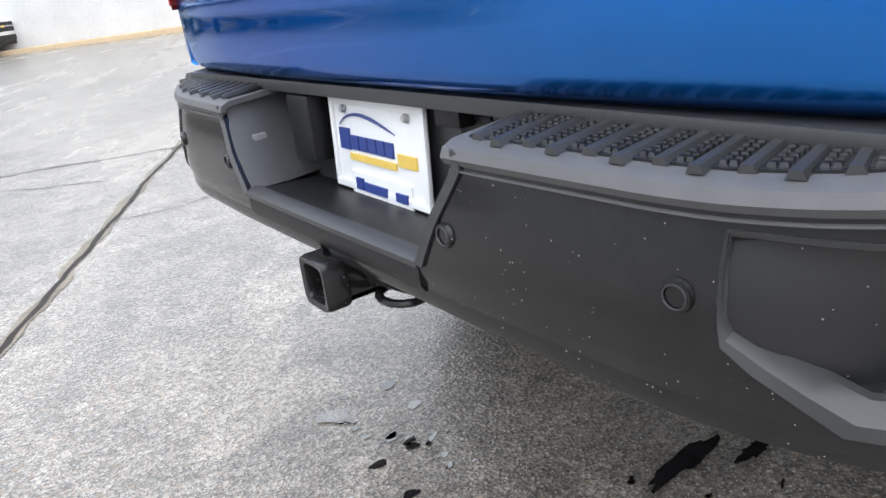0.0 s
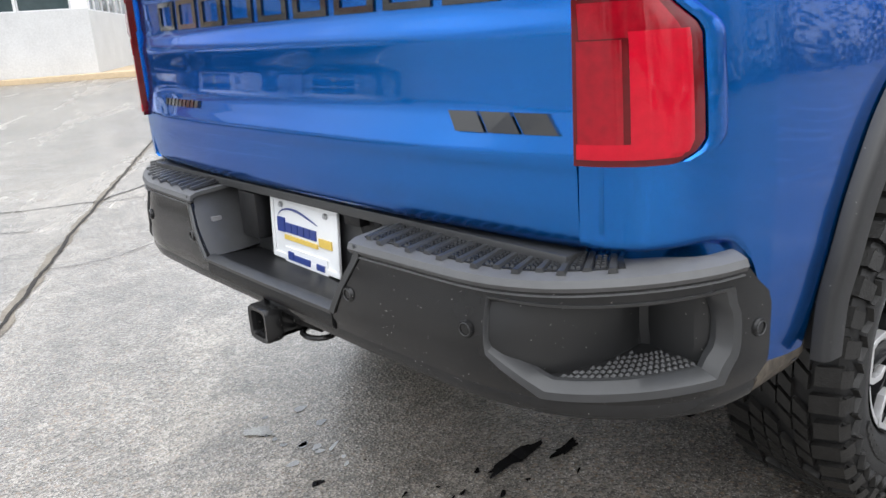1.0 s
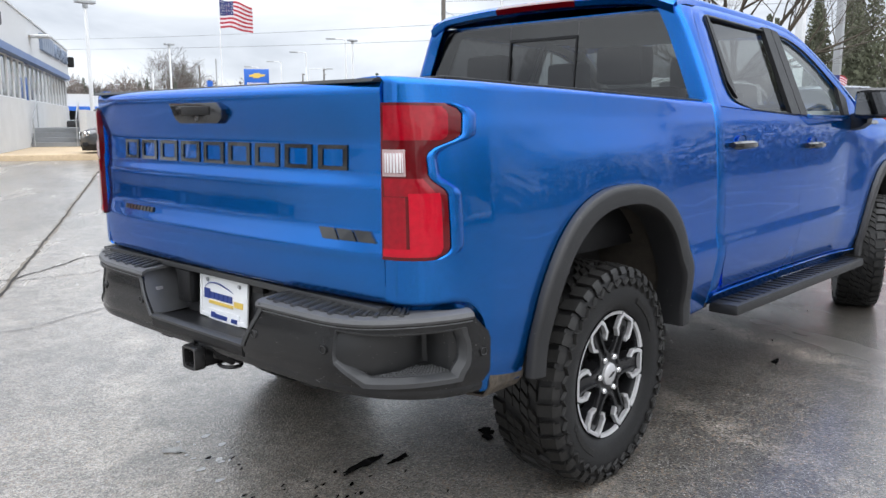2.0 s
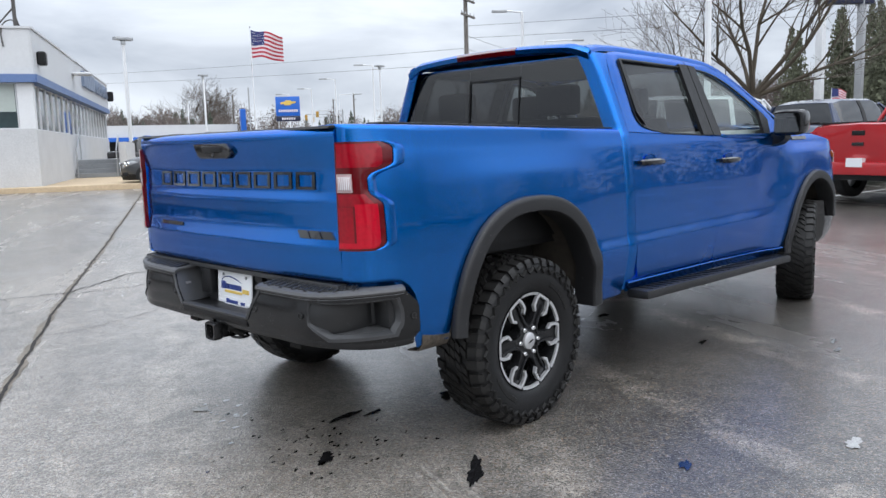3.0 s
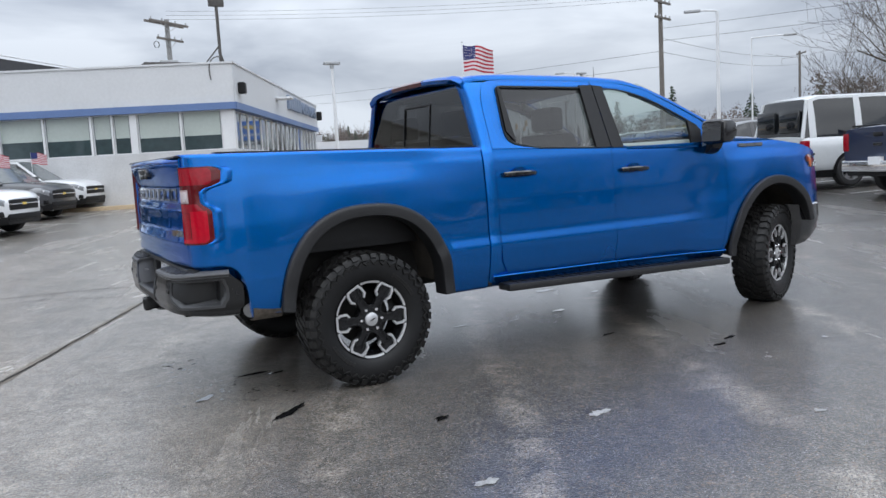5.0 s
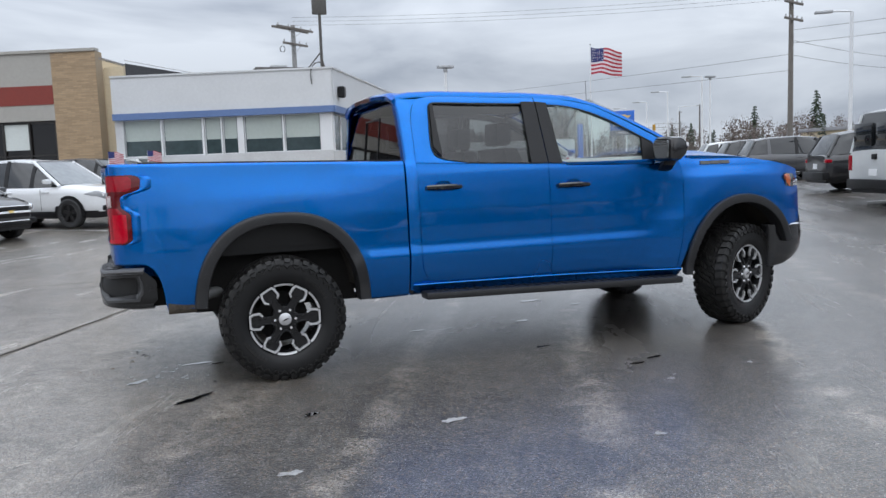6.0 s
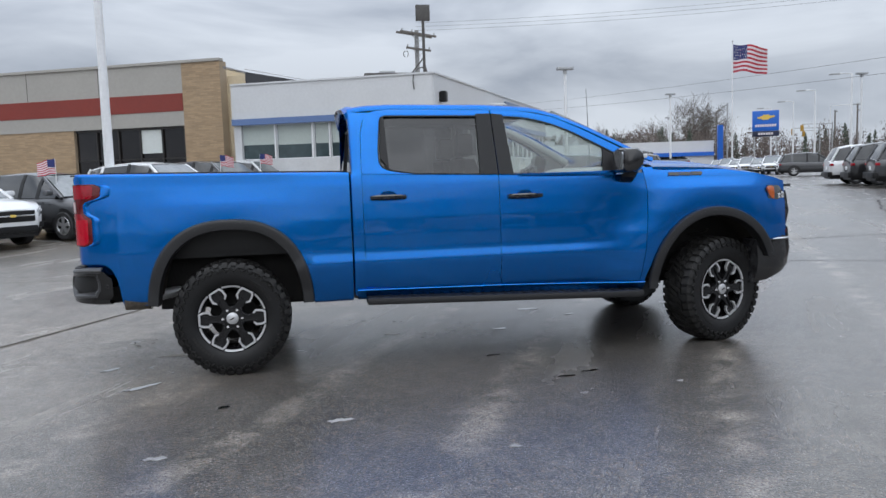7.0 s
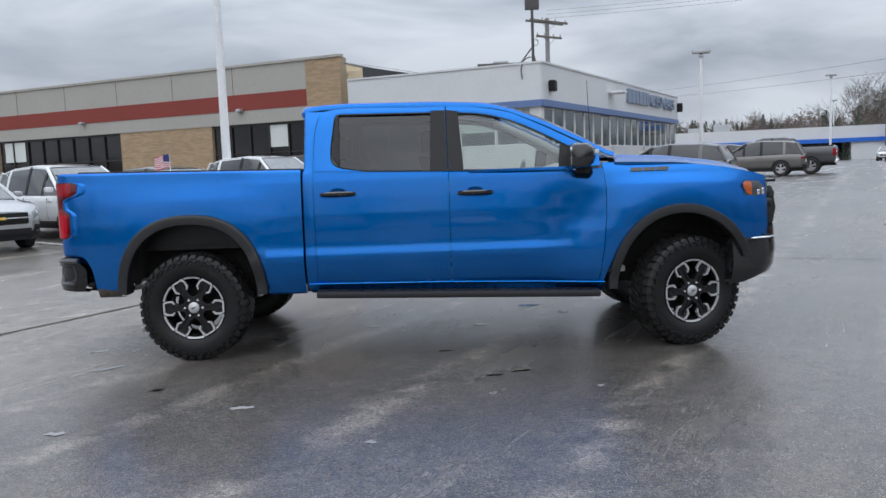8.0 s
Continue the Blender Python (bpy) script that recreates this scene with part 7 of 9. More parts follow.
bricks(0.0, 1.66, 0.9, 5.97, 0.0, pil, 1)
bricks(6.75, 12.2, 1.2, 3.57, -0.04, inf, 2)
part("cream_wall", wall_box(SHOP_O, -OUT_L, -ALONG_L, 0.5, 12.0, -0.3, 0.0, 0.2, 5.75), CREAM, shop, "cream rendered side wall")
part("cream_link", wall_box(SHOP_O, -ALONG_L, OUT_L, 0.01, 0.75, -1.5, -0.55, 0.2, 5.45), CREAM, shop)
for a, b in ((1.70, 6.70), (12.25, 20.75), (26.05, SHOP_END)):
    n = max(2, round((b - a) / 1.05))
    e = spread(a, b, n + 1)
    for s0, s1 in zip(e, e[1:]):
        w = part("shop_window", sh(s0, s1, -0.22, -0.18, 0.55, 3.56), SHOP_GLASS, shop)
        part("window_frame", sh(s0, s0 + 0.07, -0.24, -0.10, 0.45, 3.57), DARK_FRAME, w)
        part("transom", sh(s0 + 0.07, s1, -0.24, -0.12, 2.30, 2.36), DARK_FRAME, w)
        part("head_frame", sh(s0 + 0.07, s1, -0.24, -0.12, 3.48, 3.57), DARK_FRAME, w)
    part("stall_riser", sh(a, b, -0.25, -0.12, 0.2, 0.55), DARK_FRAME, shop)
part("lower_band", sh(1.80, 6.68, -0.175, -0.15, 0.58, 1.75), MAROON, shop, "dark maroon band across the lower shop windows")
part("poster", sh(2.72, 3.78, -0.17, -0.15, 2.55, 3.52), BANNER, shop, "pale poster in the window")
part("poster", sh(18.9, 20.4, -0.17, -0.15, 2.5, 3.5), BANNER, shop)
for s in (4.9, 14.3, 21.2):
    part("soffit_lamp", sh(s, s + 0.25, 0.02, 0.28, 4.08, 4.22, bevel=0.03), STEEL, shop, "small grey wall lamp")
part("roof", wall_box(SHOP_O, ALONG_L, OUT_L, 0, SHOP_END, -14, -0.25, 5.7, 5.8), ROOF_GREY, shop)
# unseen inner wall and ceiling, given a dark colour behind the panes
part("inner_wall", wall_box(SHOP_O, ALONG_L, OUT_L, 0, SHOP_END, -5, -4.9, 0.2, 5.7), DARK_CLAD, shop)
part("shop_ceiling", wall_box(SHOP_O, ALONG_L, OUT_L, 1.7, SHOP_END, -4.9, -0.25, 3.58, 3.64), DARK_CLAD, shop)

# ---- parked vehicles ----
CAR_TYRE = material("car_tyre", (0.02, 0.02, 0.021), 0.75, vary=0.2, scale=10, bump=0.1, bump_scale=100)
CAR_RIM = material("silver_wheel_rim", (0.55, 0.55, 0.56), 0.35, 0.8, vary=0.15, scale=12)
CAR_RIM_DARK = material("black_wheel_rim", (0.025, 0.024, 0.024), 0.3, 0.2, vary=0.2, scale=12)
WHITE_PAINT = paint("white_car_paint", (0.72, 0.73, 0.74))
GREY_PAINT = paint("dark_grey_car_paint", (0.055, 0.057, 0.062), 0.4)
BLACK_PAINT = paint("black_car_paint", (0.012, 0.012, 0.014), 0.2)
SILVER_PAINT = paint("silver_car_paint", (0.45, 0.46, 0.47), 0.6)
RED_PAINT = paint("red_car_paint", (0.42, 0.006, 0.012), 0.1)
NAVY_PAINT = paint("navy_car_paint", (0.008, 0.020, 0.062), 0.3)
VAN_PAINT = paint("off_white_van_paint", (0.60, 0.62, 0.63))
TAUPE_PAINT = paint("grey_brown_car_paint", (0.125, 0.118, 0.112), 0.4)

# base colour paled to stand in for the mirrored sky and cabin behind
SCREEN_GLASS = material("sky_paled_windscreen", (0.16, 0.175, 0.18), 0.05, vary=0.25, scale=2, coat=0.8)
SMOKED_LENS = material("clear_grey_headlamp", (0.24, 0.25, 0.26), 0.08, vary=0.35, scale=30, coat=0.8)
KINDS = {
    # length, width, wheelbase, tyre, stations of (x, half width, top) and of the glass house (x, z low, z top)
    "suv": dict(l=4.65, w=0.92, wb=2.72, r=0.35, axle=0.92,
                body=[(-2.32, 0.78, 0.95), (-2.22, 0.88, 1.02), (-1.6, 0.92, 1.06), (0.0, 0.92, 1.02), (0.95, 0.92, 1.02), (1.5, 0.91, 1.00), (1.95, 0.88, 0.95), (2.16, 0.82, 0.90), (2.28, 0.70, 0.82), (2.35, 0.50, 0.74)],
                house=[(-2.26, 1.00, 1.04, 0.72), (-1.95, 1.04, 1.56, 0.66), (-1.5, 1.05, 1.64, 0.66), (-0.4, 1.03, 1.68, 0.66), (0.25, 1.02, 1.62, 0.65), (1.15, 1.01, 1.03, 0.72)], pillars=(-1.45, -0.45, 0.32)),
    "hatch": dict(l=4.05, w=0.87, wb=2.52, r=0.32, axle=0.80,
                  body=[(-2.02, 0.74, 0.92), (-1.9, 0.83, 1.00), (-1.4, 0.87, 1.02), (0.0, 0.87, 0.97), (0.85, 0.87, 0.96), (1.4, 0.85, 0.90), (1.75, 0.79, 0.82), (1.93, 0.68, 0.76), (2.03, 0.48, 0.68)],
                  house=[(-1.95, 0.98, 1.02, 0.68), (-1.7, 1.00, 1.42, 0.60), (-1.2, 1.00, 1.50, 0.60), (-0.2, 0.98, 1.52, 0.60), (0.3, 0.97, 1.46, 0.60), (1.15, 0.95, 0.97, 0.68)], pillars=(-1.2, -0.25, 0.35)),
    "pickup": dict(l=5.75, w=0.98, wb=3.64, r=0.40, axle=0.97,
                   body=[(-2.85, 0.90, 1.30), (-2.78, 0.96, 1.36), (-0.95, 0.98, 1.35), (-0.9, 0.98, 1.33), (1.2, 0.98, 1.28), (1.5, 0.97, 1.27), (2.3, 0.95, 1.22), (2.75, 0.90, 1.10), (2.87, 0.80, 0.95)],
                   house=[(-0.98, 1.34, 1.36, 0.80), (-0.86, 1.34, 1.80, 0.70), (-0.5, 1.33, 1.88, 0.68), (0.5, 1.31, 1.88, 0.68), (0.75, 1.30, 1.80, 0.68), (1.45, 1.28, 1.30, 0.80)], pillars=(-0.85, 0.05, 0.75)),
    "van": dict(l=5.7, w=1.0, wb=3.43, r=0.37, axle=1.05,
                body=[(-2.82, 0.94, 1.15), (-2.75, 0.99, 1.20), (0.0, 1.0, 1.18), (1.4, 1.0, 1.16), (2.0, 0.97, 1.12), (2.6, 0.92, 0.98), (2.83, 0.80, 0.80)],
                house=[(-2.80, 1.15, 1.22, 0.92), (-2.62, 1.18, 2.02, 0.80), (-2.3, 1.18, 2.10, 0.78), (0.6, 1.17, 2.10, 0.78), (0.95, 1.16, 2.02, 0.78), (1.9, 1.12, 1.15, 0.88)], pillars=(-2.55, -1.35, -0.25, 0.95)),
}
WHEEL_MESH = {}


def wheel_mesh(r, dark):
    key = (r, dark)
    if key not in WHEEL_MESH:
        tyre = finish(lathe([(r * 0.62, -0.10), (r * 0.70, -0.115), (r * 0.9, -0.115), (r, -0.08), (r, 0.08), (r * 0.9, 0.11), (r * 0.6, 0.10)], 28), "wheel", CAR_TYRE)
        rim_bm = lathe([(r * 0.62, -0.112), (r * 0.64, -0.105), (r * 0.58, -0.08), (r * 0.55, -0.02), (0.0, -0.02)], 28)
        for k in range(5):
            bmx = prism([(-0.03, 0.03), (0.03, 0.03), (0.045, r * 0.60), (-0.045, r * 0.60)], "y", -0.105, -0.06)
            bmesh.ops.transform(bmx, matrix=pose(0, 0, 0, 0, 72 * k, 0), verts=bmx.verts[:])
            merge(rim_bm, bmx)
        lathe([(0, -0.112), (0.05, -0.108), (0.06, -0.06)], 16, bm=rim_bm)
        rim_ob = finish(rim_bm, "rim", CAR_RIM_DARK if dark else CAR_RIM)
        WHEEL_MESH[key] = (tyre.data, rim_ob.data)
        bpy.data.objects.remove(tyre)
        bpy.data.objects.remove(rim_ob)
    return WHEEL_MESH[key]


def ring_at(x, w, zb, zt):
    half = [(0.0, zb), (0.80 * w, zb), (0.97 * w, zb + 0.14), (w, zb + 0.30), (w, zb + 0.30 + (zt - zb - 0.30) * 0.55), (0.975 * w, zt - 0.08), (0.90 * w, zt - 0.01), (0.6 * w, zt + 0.015), (0.0, zt + 0.03)]
    return [(x, y, z) for y, z in half] + [(x, -y, z) for y, z in reversed(half[1:-1])]


def vehicle(name, label, category, kind, paint_, x, y, heading, dark_rim=False, group="parked cars", lift=0.0, front=True):
    d = KINDS[kind]
    car = thing(name, label, category, group, at=pose(x, y, ground_z(x, y), 0, 0, heading))
    zb = 0.24 + (0.16 if kind == "pickup" else 0.0)
    bw, bt = [(b[0], b[1]) for b in d["body"]], [(b[0], b[2]) for b in d["body"]]
    x0, x1 = d["body"][0][0], d["body"][-1][0]
    rings = []
    for k in range(37):
        f = 0.5 - 0.5 * math.cos(math.pi * k / 36)
        px = x0 + (x1 - x0) * f
        end = min(px - x0, x1 - px)
        rings.append(ring_at(px, curve_at(bw, px, 0.10), zb + 0.10 * (1 - min(1.0, end / 0.22)) ** 2, curve_at(bt, px, 0.10)))
    part("body", solid_loft(rings), paint_, car, angle=50)
    part("lower_cladding", solid_loft([[(px, sy * (curve_at(bw, px, 0.10) * k_ + 0.004), z_) for sy, k_, z_ in ((-1, 0.90, zb - 0.01), (-1, 0.985, zb + 0.10), (-1, 0.99, zb + 0.16), (1, 0.99, zb + 0.16), (1, 0.985, zb + 0.10), (1, 0.90, zb - 0.01))] for px in spread(x0 + 0.02, x1 - 0.015, 20)]), PLASTIC_DARK, car, "black plastic lower cladding", angle=50)
    rings = []
    for px, z0, z1, wt in d["house"]:
        w0 = curve_at([(b[0], b[1]) for b in d["body"]], px) * 0.945
        rings.append([(px, w0, z0 - 0.03), (px, w0 + (wt - w0) * 0.55, z0 + (z1 - z0) * 0.6), (px, wt, z1 - 0.03), (px, wt * 0.8, z1), (px, -wt * 0.8, z1), (px, -wt, z1 - 0.03), (px, -(w0 + (wt - w0) * 0.55), z0 + (z1 - z0) * 0.6), (px, -w0, z0 - 0.03)])
    part("glass", solid_loft(rings), CAR_GLASS, car, "dark car glass", angle=40)
    if kind != "van":
        # windscreen, just proud of the glass house
        h0, h1 = d["house"][-1], d["house"][-2]
        low_w = curve_at(bw, h0[0]) * 0.945
        screen = []
        for k in spread(0.03, 0.93, 5):
            wy = (low_w + (h1[3] - low_w) * (k * 0.9)) * 0.90
            screen.append([(h0[0] + (h1[0] - h0[0]) * k + 0.020, y_ * wy, h0[1] - 0.02 + (h1[2] - h0[1] + 0.01) * k + 0.022 + 0.012 * (1 - y_ * y_)) for y_ in spread(-1, 1, 7)])
        part("windscreen", face_out(sheet(screen), (0, 0, 0.5)), SCREEN_GLASS, car, "windscreen with the pale of the sky painted in", solid=0.006)
    top = d["house"][1:-1]
    roof_rows = []
    for px, z0, z1, wt in top:
        roof_rows.append([(px, y_, z1 + dz) for y_, dz in ((-wt - 0.020, -0.085), (-wt - 0.006, -0.035), (-wt * 0.86, 0.006), (0, 0.022), (wt * 0.86, 0.006), (wt + 0.006, -0.035), (wt + 0.020, -0.085))])
    part("roof", face_out(sheet(roof_rows), (0, 0, 0.5)), paint_, car, solid=0.03)
    for s in (-1, 1):
        for px in d["pillars"]:
            z0 = curve_at([(h[0], h[1]) for h in d["house"]], px)
            z1 = curve_at([(h[0], h[2]) for h in d["house"]], px)
            wt = curve_at([(h[0], h[3]) for h in d["house"]], px)
            w0 = curve_at([(b[0], b[1]) for b in d["body"]], px) * 0.945
            wide = 0.06 if kind != "van" else 0.09
            part("pillar", face_out(sheet([[(px - wide, s * (w0 + 0.008), z0 - 0.04), (px + wide, s * (w0 + 0.008), z0 - 0.04)], [(px - wide * 0.9, s * (w0 + (wt - w0) * 0.55 + 0.010), z0 + (z1 - z0) * 0.6), (px + wide * 0.9, s * (w0 + (wt - w0) * 0.55 + 0.010), z0 + (z1 - z0) * 0.6)], [(px - wide * 0.8, s * (wt + 0.012), z1 - 0.03), (px + wide * 0.8, s * (wt + 0.012), z1 - 0.03)]]), (0, 0, 1)), paint_ if px == d["pillars"][0] or kind == "van" else PLASTIC_DARK, car, solid=0.01)
        # sloping front and rear pillars
        for h0, h1 in ((d["house"][-1], d["house"][-2]), (d["house"][0], d["house"][1])):
            w0 = curve_at([(b[0], b[1]) for b in d["body"]], h0[0]) * 0.945
            part("pillar", tube([(h0[0], s * (w0 + 0.0), h0[1] - 0.02), (h1[0], s * (h1[3] + 0.0), h1[2] - 0.02)], 0.042, 6), paint_, car)
        # wheels in dark arches
        for px in (d["l"] / 2 - d["axle"], d["l"] / 2 - d["axle"] - d["wb"]):
            w = curve_at([(b[0], b[1]) for b in d["body"]], px)
            a = spread(-0.15, math.pi + 0.15, 18)
            part("wheel_arch", prism([(px + (d["r"] + 0.07) * math.cos(t), d["r"] + (d["r"] + 0.07) * math.sin(t)) for t in a], "y", s * (w - 0.2), s * (w + 0.004)), PLASTIC_DARK, car)
            t_mesh, r_mesh = wheel_mesh(d["r"], dark_rim)
            wh = new("wheel", t_mesh)
            wh.parent = car
            wh.matrix_basis = pose(px, s * (w - 0.085), d["r"], 0, 0, 0 if s < 0 else 180)
            rm = new("rim", r_mesh)
            rm.parent = wh
        # side glass line, handles, mirror
        part("sill_trim", box(d["l"] / 2 - d["axle"] - d["wb"] + d["r"] + 0.08, d["l"] / 2 - d["axle"] - d["r"] - 0.08, min(s * (d["w"] - 0.05), s * (d["w"] + 0.006)), max(s * (d["w"] - 0.05), s * (d["w"] + 0.006)), zb + 0.02, zb + 0.13, bevel=0.01), PLASTIC_DARK, car)
        mx = d["house"][-1][0] - 0.25
        mz = d["house"][-1][1] + 0.10
        part("wing_mirror", box(mx - 0.07, mx + 0.07, min(s * (d["w"] - 0.02), s * (d["w"] + 0.16)), max(s * (d["w"] - 0.02), s * (d["w"] + 0.16)), mz - 0.055, mz + 0.065, bevel=0.045), paint_ if kind != "pickup" else PLASTIC_DARK, car)
        for px in ((-0.35, 0.75) if kind != "pickup" else (-0.35, 0.6)):
            hz = curve_at([(b[0], b[2]) for b in d["body"]], px) - 0.16
            part("door_handle", box(px - 0.10, px + 0.10, min(s * (d["w"] - 0.02), s * (d["w"] + 0.02)), max(s * (d["w"] - 0.02), s * (d["w"] + 0.02)), hz - 0.015, hz + 0.015, bevel=0.006), paint_, car)
            part("door_gap", box(px - 0.145, px - 0.137, min(s * (d["w"] - 0.01), s * (d["w"] + 0.001)), max(s * (d["w"] - 0.01), s * (d["w"] + 0.001)), zb + 0.2, hz + 0.06), PLASTIC_DARK, car)
        # lamps
        fx = d["body"][-1][0]
        zf = d["body"][-1][2]
        lamp = []
        for k in range(9):
            px = fx - 0.50 + 0.47 * k / 8
            wy = curve_at(bw, px, 0.10) + 0.006
            mid = min(curve_at(bt, px, 0.10) - 0.10, zf + 0.06)
            hz = 0.012 + 0.050 * min(1.0, k / 4)
            lamp.append([(px, s * wy, mid - hz), (px, s * wy, mid + hz * 0.4), (px, s * (wy * 0.965), mid + hz), (px, s * (wy - 0.16), mid + hz), (px, s * (wy - 0.16), mid - hz)])
        hl = part("headlamp", solid_loft(lamp), SMOKED_LENS, car, "slim clear headlamp", angle=50)
        wy = curve_at(bw, fx - 0.12, 0.10)
        part("lamp_reflector", box(fx - 0.20, fx - 0.10, min(s * (wy - 0.15), s * (wy + 0.012)), max(s * (wy - 0.15), s * (wy + 0.012)), zf - 0.005, zf + 0.055, bevel=0.012), CLEAR_LENS, hl)
        part("fog_lamp", box(fx - 0.20, fx - 0.05, min(s * 0.56, s * 0.74), max(s * 0.56, s * 0.74), zf - 0.34, zf - 0.22, bevel=0.03), PLASTIC_DARK, car)
        rx = d["body"][0][0]
        zr = d["body"][0][2]
        tall = 0.42 if kind in ("pickup", "van") else 0.16
        part("tail_lamp", box(rx - 0.012, rx + 0.15, min(s * (d["body"][0][1] - 0.11), s * (d["body"][1][1] + 0.002)), max(s * (d["body"][0][1] - 0.11), s * (d["body"][1][1] + 0.002)), zr - tall, zr - 0.06, bevel=0.025), RED_LENS, car)
        if kind == "hatch":
            # two round lamps in each cluster
            for back, lift, turn in ((0.235, 0.012, 42), (0.135, 0.004, 28)):
                wy = curve_at(bw, fx - back, 0.10)
                m = pose(fx - back + 0.015, s * (wy + 0.002), zf + lift, 0, 0, s * turn - 90)
                part("round_lamp", lathe([(0.0, 0.030), (0.030, 0.026), (0.046, 0.016), (0.056, 0.0), (0.056, -0.03), (0.0, -0.03)], 20, m=m), LAMP_DARK, hl, "round dark headlamp")
                part("lamp_ring", lathe([(0.046, 0.020), (0.054, 0.028), (0.064, 0.018), (0.064, -0.02), (0.050, -0.02)], 20, m=m), CHROME, hl, "bright lamp ring")
    if kind == "hatch":
        for z0_, z1_, half in ((zf - 0.075, zf + 0.040, 0.52), (zf - 0.265, zf - 0.095, 0.50)):
            rim_ = [(fx + 0.022, y_, z_) for y_, z_ in ((-half, z1_), (half, z1_), (half * 0.93, z0_), (-half * 0.93, z0_), (-half, z1_))]
            part("grille_frame", tube(rim_, 0.011, 6), CHROME, car, "bright grille surround")
    part("grille", box(fx - 0.10, fx + 0.016, -0.50, 0.50, zf - 0.20, zf + 0.03, bevel=0.02), PLASTIC_DARK, car)
    part("grille_bar", box(fx - 0.02, fx + 0.026, -0.5, 0.5, zf - 0.085, zf - 0.06, bevel=0.006), CHROME, car)
    part("badge", box(fx, fx + 0.032, -0.06, 0.06, zf - 0.10, zf - 0.045, bevel=0.006), PRINT_GOLD, car)
    part("lower_grille", box(fx - 0.08, fx + 0.012, -0.55, 0.55, zb + 0.08, zf - 0.28, bevel=0.02), PLASTIC_DARK, car)
    bump_mat = CHROME if kind == "pickup" else PLASTIC_DARK
    part("rear_bumper", box(rx - 0.09, rx + 0.10, -d["w"] + 0.08, d["w"] - 0.08, zb + 0.08, zb + 0.30, bevel=0.03), bump_mat if paint_ is not RED_PAINT else RED_PAINT, car)
    part("plate", box(rx - 0.10 if kind == "pickup" else rx - 0.014, rx, -0.15, 0.15, 0.62, 0.77), PLATE_WHITE, car)
    if kind == "pickup":
        part("bed_cover", box(-2.72, -1.02, -0.86, 0.86, 1.36, 1.40, bevel=0.01), PLASTIC_DARK, car)
        part("gate_handle", box(rx - 0.015, rx + 0.02, -0.12, 0.12, 1.16, 1.24, bevel=0.01), PLASTIC_DARK, car)
        part("gate_badge", box(rx - 0.02, rx + 0.02, -0.11, 0.11, 0.98, 1.04, bevel=0.01), GLOSS_BLACK, car)
    if kind == "van":
        part("rear_glass", box(-2.83, -2.76, 0.08, 0.78, 1.28, 1.80, bevel=0.03), CAR_GLASS, car)
        part("rear_glass", box(-2.83, -2.76, -0.78, -0.08, 1.28, 1.80, bevel=0.03), CAR_GLASS, car)
        part("door_latch", box(-2.86, -2.8, -0.14, 0.02, 0.98, 1.10, bevel=0.01), PLASTIC_DARK, car)
    return car


def by_front_wheel(name, label, category, kind, paint_, x, y, heading, **kw):
    """Places a vehicle by the foot of its front wheel on its right side."""
    d = KINDS[kind]
    hx, hy = math.cos(radians(heading)), math.sin(radians(heading))
    f, r = d["l"] / 2 - d["axle"], d["w"]
    return vehicle(name, label, category, kind, paint_, x - hx * f - hy * r, y - hy * f + hx * r, heading, **kw)


def by_tail(name, label, category, kind, paint_, x, y, heading, **kw):
    """Places a vehicle by the middle of its tail."""
    l = KINDS[kind]["l"] / 2
    return vehicle(name, label, category, kind, paint_, x + l * math.cos(radians(heading)), y + l * math.sin(radians(heading)), heading, **kw)


def by_rear_wheel(name, label, category, kind, paint_, x, y, heading, **kw):
    """Places a vehicle by the foot of its rear wheel on its right side."""
    d = KINDS[kind]
    hx, hy = math.cos(radians(heading)), math.sin(radians(heading))
    f, r = d["l"] / 2 - d["axle"] - d["wb"], d["w"]
    return vehicle(name, label, category, kind, paint_, x - hx * f - hy * r, y - hy * f + hx * r, heading, **kw)


HEAD_W = -36
by_front_wheel("suv", "white compact SUV parked beside the white building", "car", "suv", WHITE_PAINT, -0.56, 21.3, HEAD_W)
by_front_wheel("suv", "dark grey compact SUV parked in the row", "car", "suv", GREY_PAINT, -1.65, 18.55, HEAD_W)
by_front_wheel("suv", "white compact SUV with black wheels", "car", "suv", WHITE_PAINT, -2.75, 14.31, HEAD_W, dark_rim=True)
by_front_wheel("hatchback", "small dark grey hatchback with silver wheels", "car", "hatch", GREY_PAINT, -4.78, 11.78, HEAD_W)
by_front_wheel("suv", "white SUV with a black grille", "car", "suv", WHITE_PAINT, -6.63, 10.2, HEAD_W)
by_front_wheel("suv", "silver SUV with a black grille", "car", "suv", SILVER_PAINT, -8.1, 7.9, HEAD_W)

HEAD_E = -18
by_tail("pickup_truck", "red crew cab pickup truck with a red bumper", "pickup truck", "pickup", RED_PAINT, 11.72, 1.06, HEAD_E)
by_tail("pickup_truck", "navy blue pickup truck with chrome wheels", "pickup truck", "pickup", NAVY_PAINT, 12.9, 3.75, HEAD_E)
by_tail("passenger_van", "off-white long passenger van with dark windows", "van", "van", VAN_PAINT, 14.2, 7.0, HEAD_E)
SUVS = [(17.3, 9.9, BLACK_PAINT, "black SUV with a wide tail lamp strip"), (21.4, 17.7, GREY_PAINT, "dark grey SUV with silver wheels"), (22.4, 20.3, BLACK_PAINT, "black SUV beside a white one"),
        (23.4, 22.9, WHITE_PAINT, "white SUV at the end of the row")]
for x, y, p_, label in SUVS:
    by_rear_wheel("suv", label, "car", "suv", p_, x, y, -27)
